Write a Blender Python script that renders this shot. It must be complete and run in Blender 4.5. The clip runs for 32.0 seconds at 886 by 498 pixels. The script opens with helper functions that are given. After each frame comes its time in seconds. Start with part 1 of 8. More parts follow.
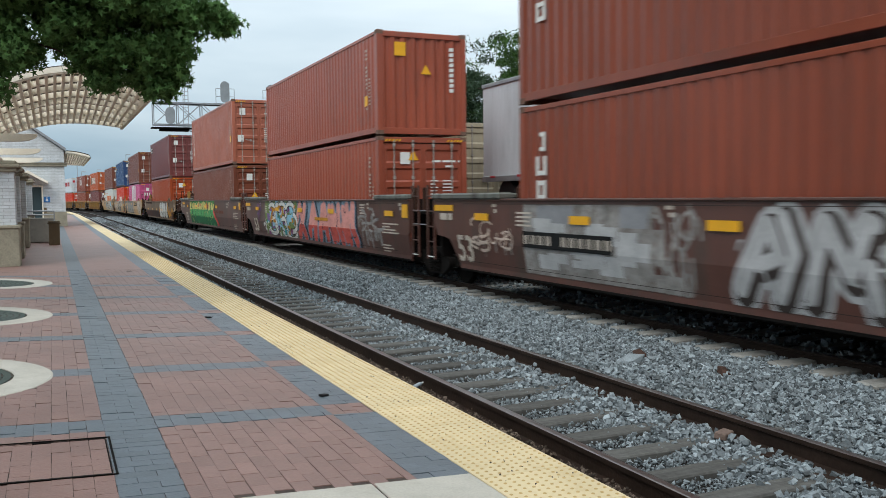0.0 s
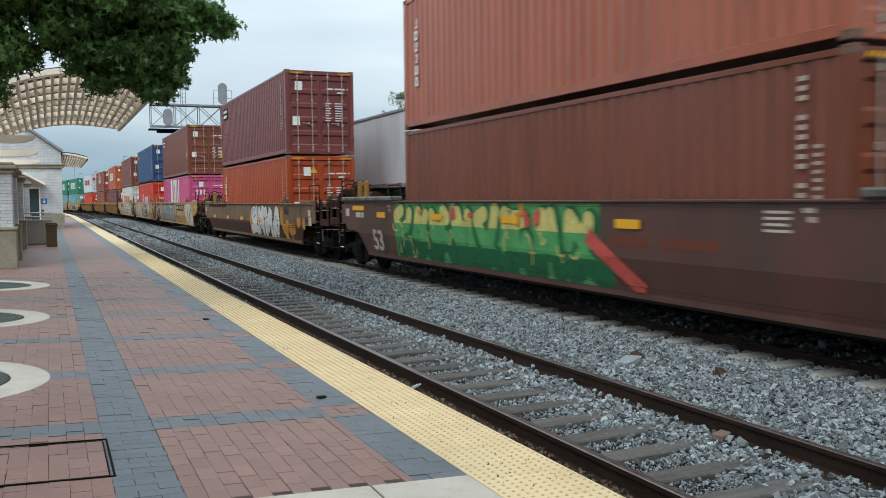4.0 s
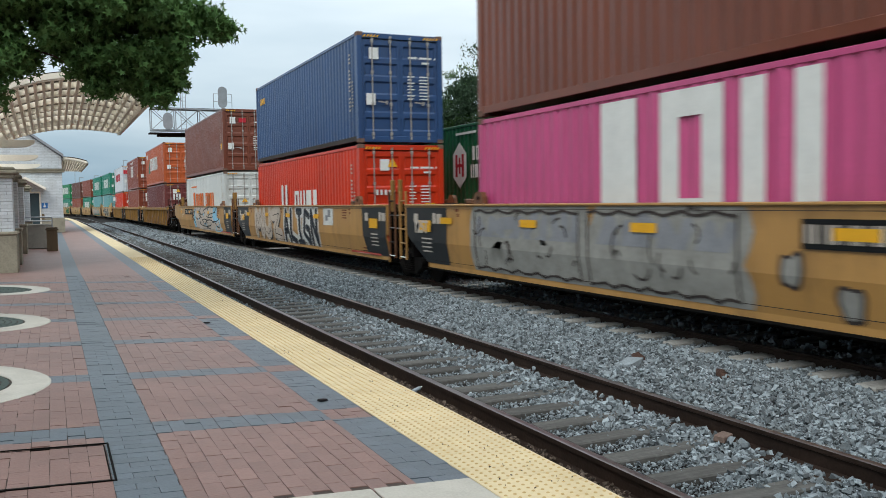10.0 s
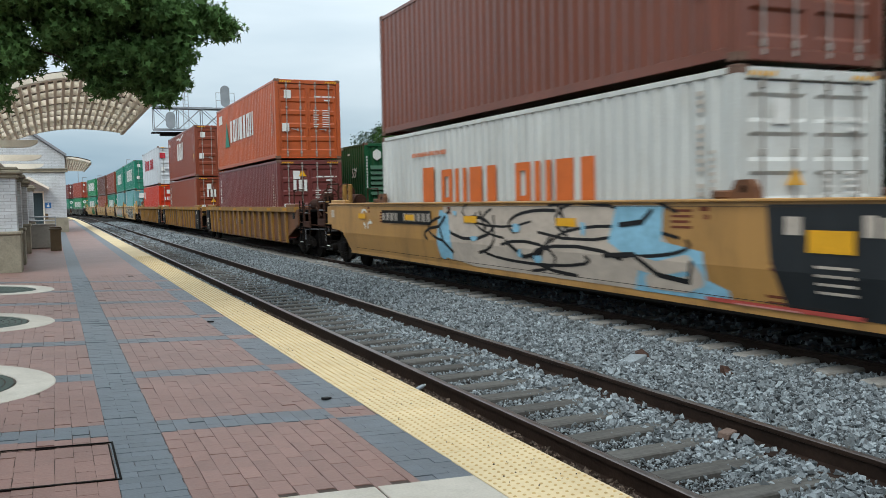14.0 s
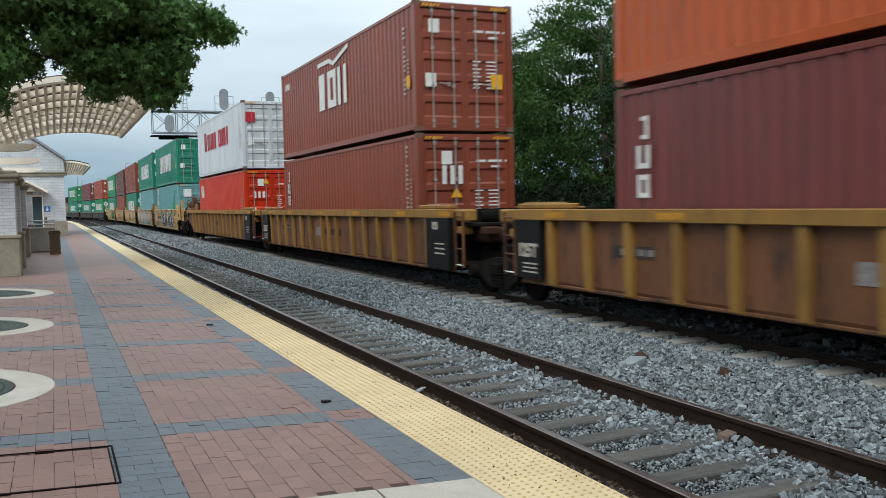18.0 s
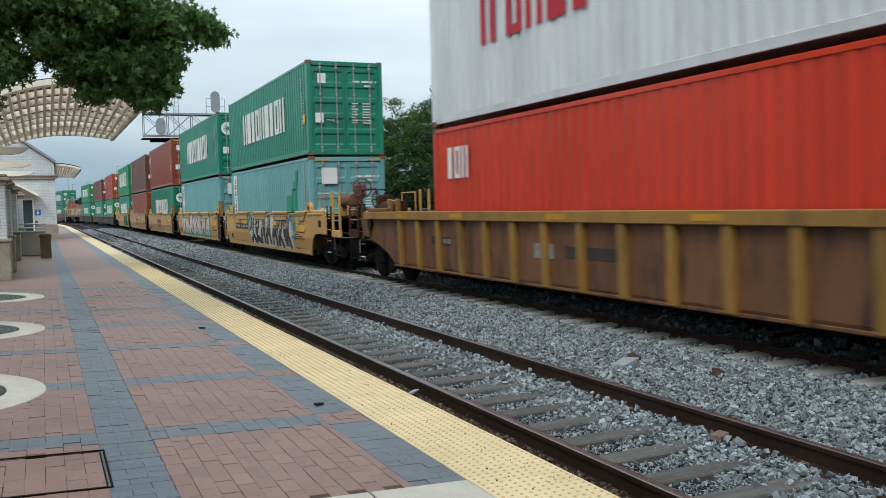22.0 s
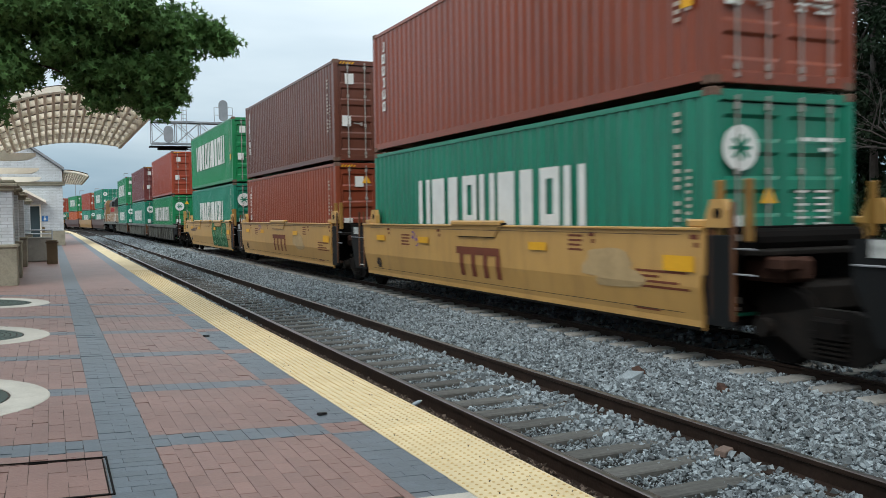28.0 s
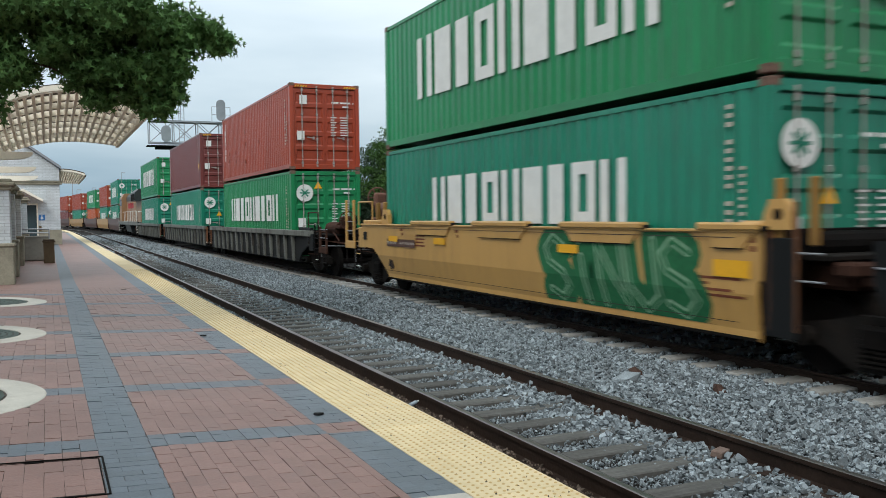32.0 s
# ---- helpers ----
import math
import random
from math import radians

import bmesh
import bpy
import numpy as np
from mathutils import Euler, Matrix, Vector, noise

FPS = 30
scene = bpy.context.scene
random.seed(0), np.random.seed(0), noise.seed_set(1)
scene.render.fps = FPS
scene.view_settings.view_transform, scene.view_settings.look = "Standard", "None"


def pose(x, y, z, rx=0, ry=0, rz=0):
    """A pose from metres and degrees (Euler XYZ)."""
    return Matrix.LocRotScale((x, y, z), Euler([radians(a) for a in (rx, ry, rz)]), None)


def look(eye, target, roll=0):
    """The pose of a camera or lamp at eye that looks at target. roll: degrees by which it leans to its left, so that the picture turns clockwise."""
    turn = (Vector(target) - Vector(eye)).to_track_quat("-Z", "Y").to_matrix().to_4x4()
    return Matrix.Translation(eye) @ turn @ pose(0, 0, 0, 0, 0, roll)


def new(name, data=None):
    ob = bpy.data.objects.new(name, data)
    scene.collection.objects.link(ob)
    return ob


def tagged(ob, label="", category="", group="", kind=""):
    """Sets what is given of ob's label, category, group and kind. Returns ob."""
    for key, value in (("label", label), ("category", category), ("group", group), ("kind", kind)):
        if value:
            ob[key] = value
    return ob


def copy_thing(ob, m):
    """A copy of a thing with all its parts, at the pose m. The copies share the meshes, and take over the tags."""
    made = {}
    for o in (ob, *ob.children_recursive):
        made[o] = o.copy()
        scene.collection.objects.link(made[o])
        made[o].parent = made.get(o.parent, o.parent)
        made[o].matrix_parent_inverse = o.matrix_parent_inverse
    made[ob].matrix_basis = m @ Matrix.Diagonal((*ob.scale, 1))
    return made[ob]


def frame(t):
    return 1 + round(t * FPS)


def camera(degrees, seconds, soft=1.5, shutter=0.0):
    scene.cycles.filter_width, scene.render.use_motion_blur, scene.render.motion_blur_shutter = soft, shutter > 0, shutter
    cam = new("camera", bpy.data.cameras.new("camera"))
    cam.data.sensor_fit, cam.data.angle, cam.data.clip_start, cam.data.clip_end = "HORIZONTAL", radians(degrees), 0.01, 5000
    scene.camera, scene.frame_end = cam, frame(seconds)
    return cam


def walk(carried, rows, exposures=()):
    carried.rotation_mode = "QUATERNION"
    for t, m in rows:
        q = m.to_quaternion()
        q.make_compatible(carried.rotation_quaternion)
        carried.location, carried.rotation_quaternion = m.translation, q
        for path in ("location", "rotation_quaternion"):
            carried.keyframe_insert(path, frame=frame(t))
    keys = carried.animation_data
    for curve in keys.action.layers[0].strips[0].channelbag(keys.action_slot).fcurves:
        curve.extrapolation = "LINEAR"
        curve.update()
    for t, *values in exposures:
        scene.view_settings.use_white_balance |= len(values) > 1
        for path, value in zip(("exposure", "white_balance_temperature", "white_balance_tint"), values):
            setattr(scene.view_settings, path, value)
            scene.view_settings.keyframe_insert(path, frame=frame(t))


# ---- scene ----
# Plan: x to the right of the camera, y along the tracks, z up from the platform's top.
EYE = (0.0, 0.0, 1.671)
END = 32.0
cam = camera(53.94, END, soft=0.5, shutter=0.5)
TURNS = [
    (0, 86.545, 0.641, -24.141), (0.5, 86.583, 0.636, -24.099), (1, 86.603, 0.636, -24.110), (1.5, 86.633, 0.638, -24.133),
    (2, 86.664, 0.700, -24.140), (2.5, 86.674, 0.734, -24.171), (3, 86.674, 0.734, -24.171), (3.5, 86.624, 0.701, -24.243),
    (5.5, 86.839, 0.590, -24.396), (6, 86.864, 0.662, -24.523), (6.5, 86.865, 0.655, -24.500), (7, 86.917, 0.721, -24.175),
    (7.5, 86.992, 0.786, -23.938), (8, 86.949, 0.807, -24.061), (8.5, 86.893, 0.808, -24.144), (9, 86.857, 0.880, -24.164),
    (9.5, 86.850, 0.888, -24.244), (10, 86.820, 0.915, -24.273), (10.5, 86.811, 0.940, -24.271), (11, 86.765, 1.000, -24.308),
    (11.5, 86.738, 1.021, -24.258), (12, 86.728, 1.047, -24.250), (12.5, 86.705, 1.042, -24.218), (13, 86.709, 1.078, -24.201),
    (13.5, 86.690, 1.138, -24.183), (14, 86.683, 1.188, -24.085), (14.5, 86.703, 1.189, -24.086), (16.5, 86.833, 1.275, -24.110),
    (17, 86.834, 1.298, -24.116), (17.5, 86.841, 1.352, -24.125), (18, 86.847, 1.346, -24.143), (18.5, 86.830, 1.319, -24.174),
    (19, 86.788, 1.359, -24.242), (19.5, 86.777, 1.356, -24.330), (20, 86.766, 1.420, -24.429), (20.5, 86.747, 1.434, -24.499),
    (21, 86.795, 1.437, -24.612), (21.5, 86.891, 1.470, -24.625), (22, 86.965, 1.548, -24.657), (22.5, 86.997, 1.550, -24.561),
    (23, 87.012, 1.585, -24.578), (23.5, 87.039, 1.542, -24.585), (24, 87.096, 1.409, -24.592), (24.5, 87.185, 1.326, -24.608),
    (25, 87.297, 1.256, -24.651), (25.5, 87.398, 1.159, -24.672), (27.5, 87.661, 0.958, -24.243), (28, 87.698, 0.852, -24.273),
    (28.5, 87.742, 0.726, -24.295), (29, 87.737, 0.631, -24.315), (29.5, 87.779, 0.523, -24.274), (30, 87.750, 0.475, -24.274),
    (30.5, 87.745, 0.574, -24.371), (31, 87.752, 0.594, -24.391), (31.5, 87.746, 0.599, -24.424), (32, 87.722, 0.654, -24.438)]
walk(cam, [(t, pose(*EYE, rx, ry, rz)) for t, rx, ry, rz in TURNS], [(0.0, 0.0), (END, 0.0)])

# ---- light ----
world = bpy.data.worlds.new("overcast_sky")
scene.world = world
world.use_nodes = True
wt = world.node_tree
wn, wl = wt.nodes, wt.links
wn.clear()
w_out = wn.new("ShaderNodeOutputWorld")
w_bg = wn.new("ShaderNodeBackground")
w_bg.inputs["Strength"].default_value = 0.106
w_sky = wn.new("ShaderNodeTexSky")
w_sky.sky_type = "NISHITA"
w_sky.sun_disc = False
SUN_UP, SUN_TURN = 46.0, 40.0
w_sky.sun_elevation, w_sky.sun_rotation = radians(SUN_UP), radians(SUN_TURN)
w_sky.dust_density = 3.0
w_co = wn.new("ShaderNodeTexCoord")
w_map = wn.new("ShaderNodeMapping")
w_map.inputs["Scale"].default_value = (1.0, 1.0, 4.5)
w_noise = wn.new("ShaderNodeTexNoise")
w_noise.inputs["Scale"].default_value = 1.6
w_noise.inputs["Detail"].default_value = 5.0
w_noise.inputs["Roughness"].default_value = 0.5
w_cloud = wn.new("ShaderNodeValToRGB")
w_cloud.color_ramp.elements[0].position, w_cloud.color_ramp.elements[0].color = 0.30, (1.65, 3.25, 4.6, 1)
w_cloud.color_ramp.elements[1].position, w_cloud.color_ramp.elements[1].color = 0.70, (6.75, 8.0, 8.75, 1)
w_sep = wn.new("ShaderNodeSeparateXYZ")
w_rise = wn.new("ShaderNodeValToRGB")
w_rise.color_ramp.elements[0].position, w_rise.color_ramp.elements[0].color = 0.05, (0.0, 0.0, 0.0, 1)
w_rise.color_ramp.elements[1].position, w_rise.color_ramp.elements[1].color = 0.75, (1, 1, 1, 1)
w_high = wn.new("ShaderNodeMix")
w_high.data_type = "RGBA"
w_high.inputs["B"].default_value = (13.1, 14.8, 15.7, 1)
w_mix = wn.new("ShaderNodeMix")
w_mix.data_type = "RGBA"
w_mix.inputs["Factor"].default_value = 0.9
wl.new(w_co.outputs["Generated"], w_map.inputs["Vector"])
wl.new(w_map.outputs["Vector"], w_noise.inputs["Vector"])
w_lift = wn.new("ShaderNodeMath")
w_lift.operation = "MULTIPLY_ADD"
w_lift.inputs[1].default_value = 1.15
w_add = wn.new("ShaderNodeMath")
w_add.operation = "ADD"
w_add.inputs[1].default_value = -0.19
wl.new(w_noise.outputs["Fac"], w_add.inputs[0])
wl.new(w_add.outputs["Value"], w_lift.inputs[2])
wl.new(w_lift.outputs["Value"], w_cloud.inputs["Fac"])
wl.new(w_co.outputs["Generated"], w_sep.inputs["Vector"])
wl.new(w_sep.outputs["Z"], w_rise.inputs["Fac"])
wl.new(w_sep.outputs["Z"], w_lift.inputs[0])
wl.new(w_rise.outputs["Color"], w_high.inputs["Factor"])
wl.new(w_cloud.outputs["Color"], w_high.inputs["A"])
wl.new(w_sky.outputs["Color"], w_mix.inputs["A"])
wl.new(w_high.outputs["Result"], w_mix.inputs["B"])
wl.new(w_mix.outputs["Result"], w_bg.inputs["Color"])
wl.new(w_bg.outputs["Background"], w_out.inputs["Surface"])
sun = new("sun", bpy.data.lights.new("sun", "SUN"))
sun.data.energy, sun.data.angle, sun.data.color = 1.6, radians(30), (0.985, 0.975, 0.93)
sun.matrix_world = look((-20 * math.sin(radians(SUN_TURN)), -20 * math.cos(radians(SUN_TURN)), 20 * math.tan(radians(SUN_UP))), (0, 0, 0))

# ---- materials ----
def nodes_of(name):
    m = bpy.data.materials.new(name)
    m.use_nodes = True
    return m, m.node_tree.nodes, m.node_tree.links, m.node_tree.nodes["Principled BSDF"]


def rgb(h):
    """Linear colour from an sRGB hex string."""
    c = [int(h[i:i + 2], 16) / 255 for i in (0, 2, 4)]
    return tuple(x / 12.92 if x <= 0.04045 else ((x + 0.055) / 1.055) ** 2.4 for x in c)


def surface(name, color, rough=0.7, metal=0.0, grain=30.0, stain=1.5, amount=0.25, bump=0.2, dirt=None, dirt_amount=0.0,
            stretch=(1, 1, 1), vary=0.0, island=0.0, bump_size=0.01, sharp=0.3, spec=None):
    """A painted, stained, slightly rough surface: fine grain, broad stains, dirt of another colour, and a shade of its own per object."""
    m, n, l, b = nodes_of(name)
    co = n.new("ShaderNodeTexCoord")
    mp = n.new("ShaderNodeMapping")
    mp.inputs["Scale"].default_value = stretch
    l.new(co.outputs["Object"], mp.inputs["Vector"])
    fine, broad = n.new("ShaderNodeTexNoise"), n.new("ShaderNodeTexNoise")
    fine.inputs["Scale"].default_value, fine.inputs["Detail"].default_value = grain, 4
    broad.inputs["Scale"].default_value, broad.inputs["Detail"].default_value = stain, 6
    broad.inputs["Roughness"].default_value = 0.65
    if vary or island:
        inf = n.new("ShaderNodeObjectInfo")
        add = n.new("ShaderNodeVectorMath")
        add.operation = "MULTIPLY_ADD"
        l.new(inf.outputs["Random"], add.inputs[0])
        add.inputs[1].default_value = (37, 53, 19)
        l.new(mp.outputs["Vector"], add.inputs[2])
        src = add.outputs["Vector"]
    else:
        src = mp.outputs["Vector"]
    l.new(src, broad.inputs["Vector"])
    l.new(co.outputs["Object"], fine.inputs["Vector"])
    ramp = n.new("ShaderNodeMapRange")
    ramp.inputs["From Min"].default_value, ramp.inputs["From Max"].default_value = 0.3, 0.7
    ramp.inputs["To Min"].default_value, ramp.inputs["To Max"].default_value = 1 - amount, 1 + amount
    l.new(broad.outputs["Fac"], ramp.inputs["Value"])
    ramp2 = n.new("ShaderNodeMapRange")
    ramp2.inputs["From Min"].default_value, ramp2.inputs["From Max"].default_value = 0.25, 0.75
    ramp2.inputs["To Min"].default_value, ramp2.inputs["To Max"].default_value = 1 - amount * 0.6, 1 + amount * 0.6
    l.new(fine.outputs["Fac"], ramp2.inputs["Value"])
    mul = n.new("ShaderNodeMath")
    mul.operation = "MULTIPLY"
    l.new(ramp.outputs["Result"], mul.inputs[0])
    l.new(ramp2.outputs["Result"], mul.inputs[1])
    value = mul.outputs["Value"]
    for wanted, sock in ((vary, "object"), (island, "island")):
        if wanted:
            src2 = inf.outputs["Random"] if sock == "object" else n.new("ShaderNodeNewGeometry").outputs["Random Per Island"]
            r = n.new("ShaderNodeMapRange")
            r.inputs["To Min"].default_value, r.inputs["To Max"].default_value = 1 - wanted, 1 + wanted
            l.new(src2, r.inputs["Value"])
            k = n.new("ShaderNodeMath")
            k.operation = "MULTIPLY"
            l.new(value, k.inputs[0])
            l.new(r.outputs["Result"], k.inputs[1])
            value = k.outputs["Value"]
    tint = n.new("ShaderNodeVectorMath")
    tint.operation = "SCALE"
    tint.inputs[0].default_value = color[:3]
    l.new(value, tint.inputs["Scale"])
    out = tint.outputs["Vector"]
    if dirt:
        spots = n.new("ShaderNodeTexNoise")
        spots.inputs["Scale"].default_value, spots.inputs["Detail"].default_value = stain * 2.3, 8
        spots.inputs["Roughness"].default_value = 0.75
        l.new(src, spots.inputs["Vector"])
        rr = n.new("ShaderNodeMapRange")
        rr.inputs["From Min"].default_value, rr.inputs["From Max"].default_value = 0.5, 0.5 + sharp
        rr.inputs["To Max"].default_value = dirt_amount
        l.new(spots.outputs["Fac"], rr.inputs["Value"])
        mix = n.new("ShaderNodeMix")
        mix.data_type = "RGBA"
        l.new(rr.outputs["Result"], mix.inputs["Factor"])
        l.new(out, mix.inputs["A"])
        mix.inputs["B"].default_value = (*dirt[:3], 1)
        out = mix.outputs["Result"]
    l.new(out, b.inputs["Base Color"])
    b.inputs["Roughness"].default_value, b.inputs["Metallic"].default_value = rough, metal
    b.inputs["Specular IOR Level"].default_value = spec if spec is not None else (0.25 if rough > 0.59 else 0.4)
    if bump:
        bp = n.new("ShaderNodeBump")
        bp.inputs["Strength"].default_value, bp.inputs["Distance"].default_value = bump, bump_size
        l.new(fine.outputs["Fac"], bp.inputs["Height"])
        l.new(bp.outputs["Normal"], b.inputs["Normal"])
    return m


RUST = rgb("5a3a2a")
GRIME = rgb("3c362f")


def paint(name, hexa, rough=0.33, dirt=GRIME, amount=0.14, dirt_amount=0.4, sharp=0.3):
    deep = 0.87 if rough < 0.5 else 0.84
    return surface(name, tuple(deep * v for v in rgb(hexa)), rough if rough < 0.5 else rough - 0.15, 0.0, 40, 0.7, amount, 0.06, dirt, dirt_amount, stretch=(1.5, 1.5, 0.35), vary=0.05, sharp=sharp, spec=0.5)


P_OXIDE = paint("oxide_red_paint", "a04128")
P_OXIDE2 = paint("faded_oxide_paint", "8c432c")
P_FADED = paint("sun_faded_oxide_paint", "aa614b")
P_WORN = paint("worn_oxide_paint", "9e4e38")
P_BROWN = paint("dull_brown_paint", "673d30")
P_MAROON = paint("maroon_paint", "763b38")
P_RUSSET = paint("russet_paint", "7a4331")
P_ORANGE = paint("faded_orange_paint", "a84720")
P_HYOR = paint("orange_paint", "bc5829")
P_PINK = paint("magenta_paint", "cc5587")
P_BLUE = paint("navy_paint", "2d4b77")
P_RED = paint("bright_red_paint", "cc3513")
P_WHITE = paint("dirty_white_paint", "d6d8d4", dirt=rgb("8a7a62"))
P_GREY = paint("light_grey_paint", "d2d6da", dirt=rgb("8a8378"))
P_GREEN = paint("leaf_green_paint", "1c8066")
P_GREEN2 = paint("bright_green_paint", "1c8350")
P_TEAL = paint("pale_teal_paint", "6da3a6", dirt=rgb("4f7f7c"))
P_DKGREEN = paint("dark_green_paint", "1d5a38")
P_STGW = paint("clean_white_paint", "d8dee4", dirt_amount=0.2)
P_TAN = paint("tan_paint", "b9ac94")
W_BROWN = paint("boxcar_brown_paint", "5c3a31", 0.6, amount=0.25, dirt_amount=0.7, sharp=0.14)
W_YELLOW = paint("weathered_yellow_paint", "bb8c4e", 0.54, amount=0.12, dirt=rgb("6b5132"), dirt_amount=0.6, sharp=0.2)
W_OLD = paint("rust_streaked_paint", "755a3d", 0.75, amount=0.25, dirt=rgb("3a2418"), dirt_amount=0.9, sharp=0.14)
W_RIB = paint("dusty_ochre_paint", "99702f", 0.75, amount=0.2, dirt=rgb("452e1e"), dirt_amount=0.7, sharp=0.2)
CHARCOAL = paint("charcoal_panel_paint", "1c2125", 0.6, amount=0.2, dirt=rgb("3c3e40"), dirt_amount=0.4)
W_OCHRE = paint("rusted_yellow_paint", "74492a", 0.75, amount=0.25, dirt=rgb("33221a"), dirt_amount=0.9, sharp=0.1)
W_CLEAN = paint("clean_yellow_paint", "c99b58", 0.52, amount=0.08, dirt=rgb("94703f"), dirt_amount=0.4, sharp=0.15)
W_BLACK = surface("worn_black_paint", rgb("111213"), 0.65, 0, 40, 0.7, 0.25, 0.06, rgb("241f1b"), 0.4, stretch=(1.5, 1.5, 0.35), vary=0.05, spec=0.2)
W_GREY = paint("weathered_grey_paint", "6c6d66", 0.8, dirt=rgb("332c26"), dirt_amount=0.9, sharp=0.1)
RUSTED = surface("dark_rust", rgb("3f2a22"), 0.85, 0, 30, 3, 0.35, 0.2, rgb("221914"), 0.6, spec=0.12)
TANK = surface("rusty_tank_paint", rgb("6b4b40"), 0.75, 0, 30, 2, 0.3, 0.2, rgb("35241d"), 0.7)
CAST = surface("grimy_cast_steel", rgb("1b1816"), 0.8, 0, 30, 3, 0.35, 0.2, rgb("30251e"), 0.5, spec=0.12)
# near-black: the deep shade under the cars is put into this colour
STEEL = surface("dark_steel", rgb("100e0d"), 0.85, 0.0, 30, 2, 0.3, 0.2, rgb("2a1d16"), 0.4, spec=0.1)
GALV = surface("galvanised_steel", rgb("9b9fa3"), 0.5, 0.5, 30, 2, 0.15, 0.1)
RODS = surface("worn_rod_steel", rgb("a09a94"), 0.5, 0.3, 30, 3, 0.2, 0.1, RUST, 0.4)
RAIL_SIDE = surface("rusty_rail", rgb("33261f"), 0.75, 0.3, 40, 3, 0.3, 0.3, rgb("241a15"), 0.6)
RAIL_TOP = surface("worn_rail_head", rgb("6f6a68"), 0.35, 0.8, 40, 4, 0.25, 0.1, RUST, 0.3)
WHITE_MARK = surface("white_marking", rgb("d8d8d4"), 0.6, 0, 30, 3, 0.08, 0.05)
CREAM_MARK = surface("faded_marking", rgb("b9aea2"), 0.7, 0, 30, 3, 0.15, 0.05)
YELLOW_MARK = surface("yellow_reflector", rgb("e0a41c"), 0.45, 0, 30, 3, 0.08, 0.05)
ORANGE_MARK = surface("orange_marking", rgb("d06a30"), 0.6, 0, 30, 3, 0.1, 0.05)
RED_MARK = surface("red_marking", rgb("b02a35"), 0.6, 0, 30, 3, 0.08, 0.05)
BLUE_MARK = surface("blue_marking", rgb("26357a"), 0.6, 0, 30, 3, 0.08, 0.05)
BLACK_MARK = surface("black_marking", rgb("1c1b1c"), 0.6, 0, 30, 3, 0.1, 0.05)
GREY_MARK = surface("grey_marking", rgb("85868a"), 0.6, 0, 30, 3, 0.15, 0.05)
BROWN_MARK = surface("brown_marking", rgb("6e3a28"), 0.6, 0, 30, 3, 0.15, 0.05)
FADED_WHITE = surface("faded_white_panel", rgb("a7a9a6"), 0.7, 0, 12, 6, 0.3, 0.05)
BEIGE_MARK = surface("beige_spray", rgb("b9a79a"), 0.6, 0, 30, 3, 0.12, 0.05)
SILVER_MARK = surface("silver_spray", rgb("a9a9aa"), 0.5, 0, 30, 3, 0.2, 0.05)
PURPLE_MARK = surface("purple_spray", rgb("7a5a8c"), 0.6, 0, 30, 3, 0.15, 0.05)
BRICK_RED = surface("red_paver", rgb("7f625a"), 0.5, 0, 60, 1.1, 0.16, 0.25, rgb("665450"), 0.6, vary=0.06, island=0.07)
BRICK_GREY = surface("grey_paver", rgb("596168"), 0.5, 0, 60, 1.4, 0.14, 0.25, rgb("495057"), 0.5, vary=0.06, island=0.06)
JOINT = surface("sand_joint", rgb("483e39"), 0.95, 0, 80, 3, 0.3, 0.5)
CONCRETE = surface("pale_concrete", rgb("b3aea4"), 0.85, 0, 60, 1.5, 0.12, 0.3, rgb("8e887d"), 0.5)
CONCRETE_DK = surface("weathered_concrete", rgb("8d8981"), 0.9, 0, 60, 1.5, 0.18, 0.4, rgb("5d5850"), 0.6)
TACTILE = surface("yellow_tactile", rgb("cdbb96"), 0.75, 0, 60, 1.2, 0.08, 0.2, rgb("a88a58"), 0.5, vary=0.03)
BALLAST = surface("ballast_stone", rgb("7d8589"), 0.85, 0, 60, 3, 0.25, 0.4, rgb("5a544e"), 0.5, island=0.62)
# near-black, with the shade between the stones put into its colour
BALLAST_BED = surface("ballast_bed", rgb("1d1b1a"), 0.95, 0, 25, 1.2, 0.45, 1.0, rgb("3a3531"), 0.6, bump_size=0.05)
TIE_WOOD = surface("weathered_timber", rgb("565552"), 0.9, 0, 25, 2, 0.3, 0.5, rgb("332e2b"), 0.6, stretch=(0.6, 6, 4), vary=0.15)
SOIL = surface("dry_soil", rgb("6a6250"), 0.95, 0, 8, 0.3, 0.3, 0.6, rgb("4a5034"), 0.7)
BARK = surface("bark", rgb("4c4038"), 0.9, 0, 20, 3, 0.3, 0.8, stretch=(4, 4, 0.6))
BRICK_WHITE = surface("white_brick", rgb("c4c8cb"), 0.8, 0, 40, 2, 0.1, 0.25, rgb("a09c94"), 0.4, vary=0.06, island=0.06)
MORTAR = surface("mortar", rgb("9fa1a2"), 0.9, 0, 60, 2, 0.12, 0.3)
STONE_BASE = surface("rough_stone_base", rgb("8e8878"), 0.9, 0, 25, 2, 0.2, 0.6, rgb("6a6456"), 0.6)
CREAM = surface("cream_paint", rgb("e6dece"), 0.6, 0, 30, 1.2, 0.08, 0.08, rgb("9a8c74"), 0.35)
ROOF_METAL = surface("grey_roof_metal", rgb("8f9296"), 0.5, 0.3, 30, 1.5, 0.1, 0.08)
BROWN_METAL = surface("brown_metal", rgb("6f5f4a"), 0.6, 0.2, 30, 2, 0.15, 0.1)
GLASS_DK = surface("dark_window", rgb("39464a"), 0.12, 0, 30, 1, 0.1, 0.0)
SIGN_BLUE = surface("blue_sign_face", rgb("2f6fae"), 0.5, 0, 30, 2, 0.05, 0.02)


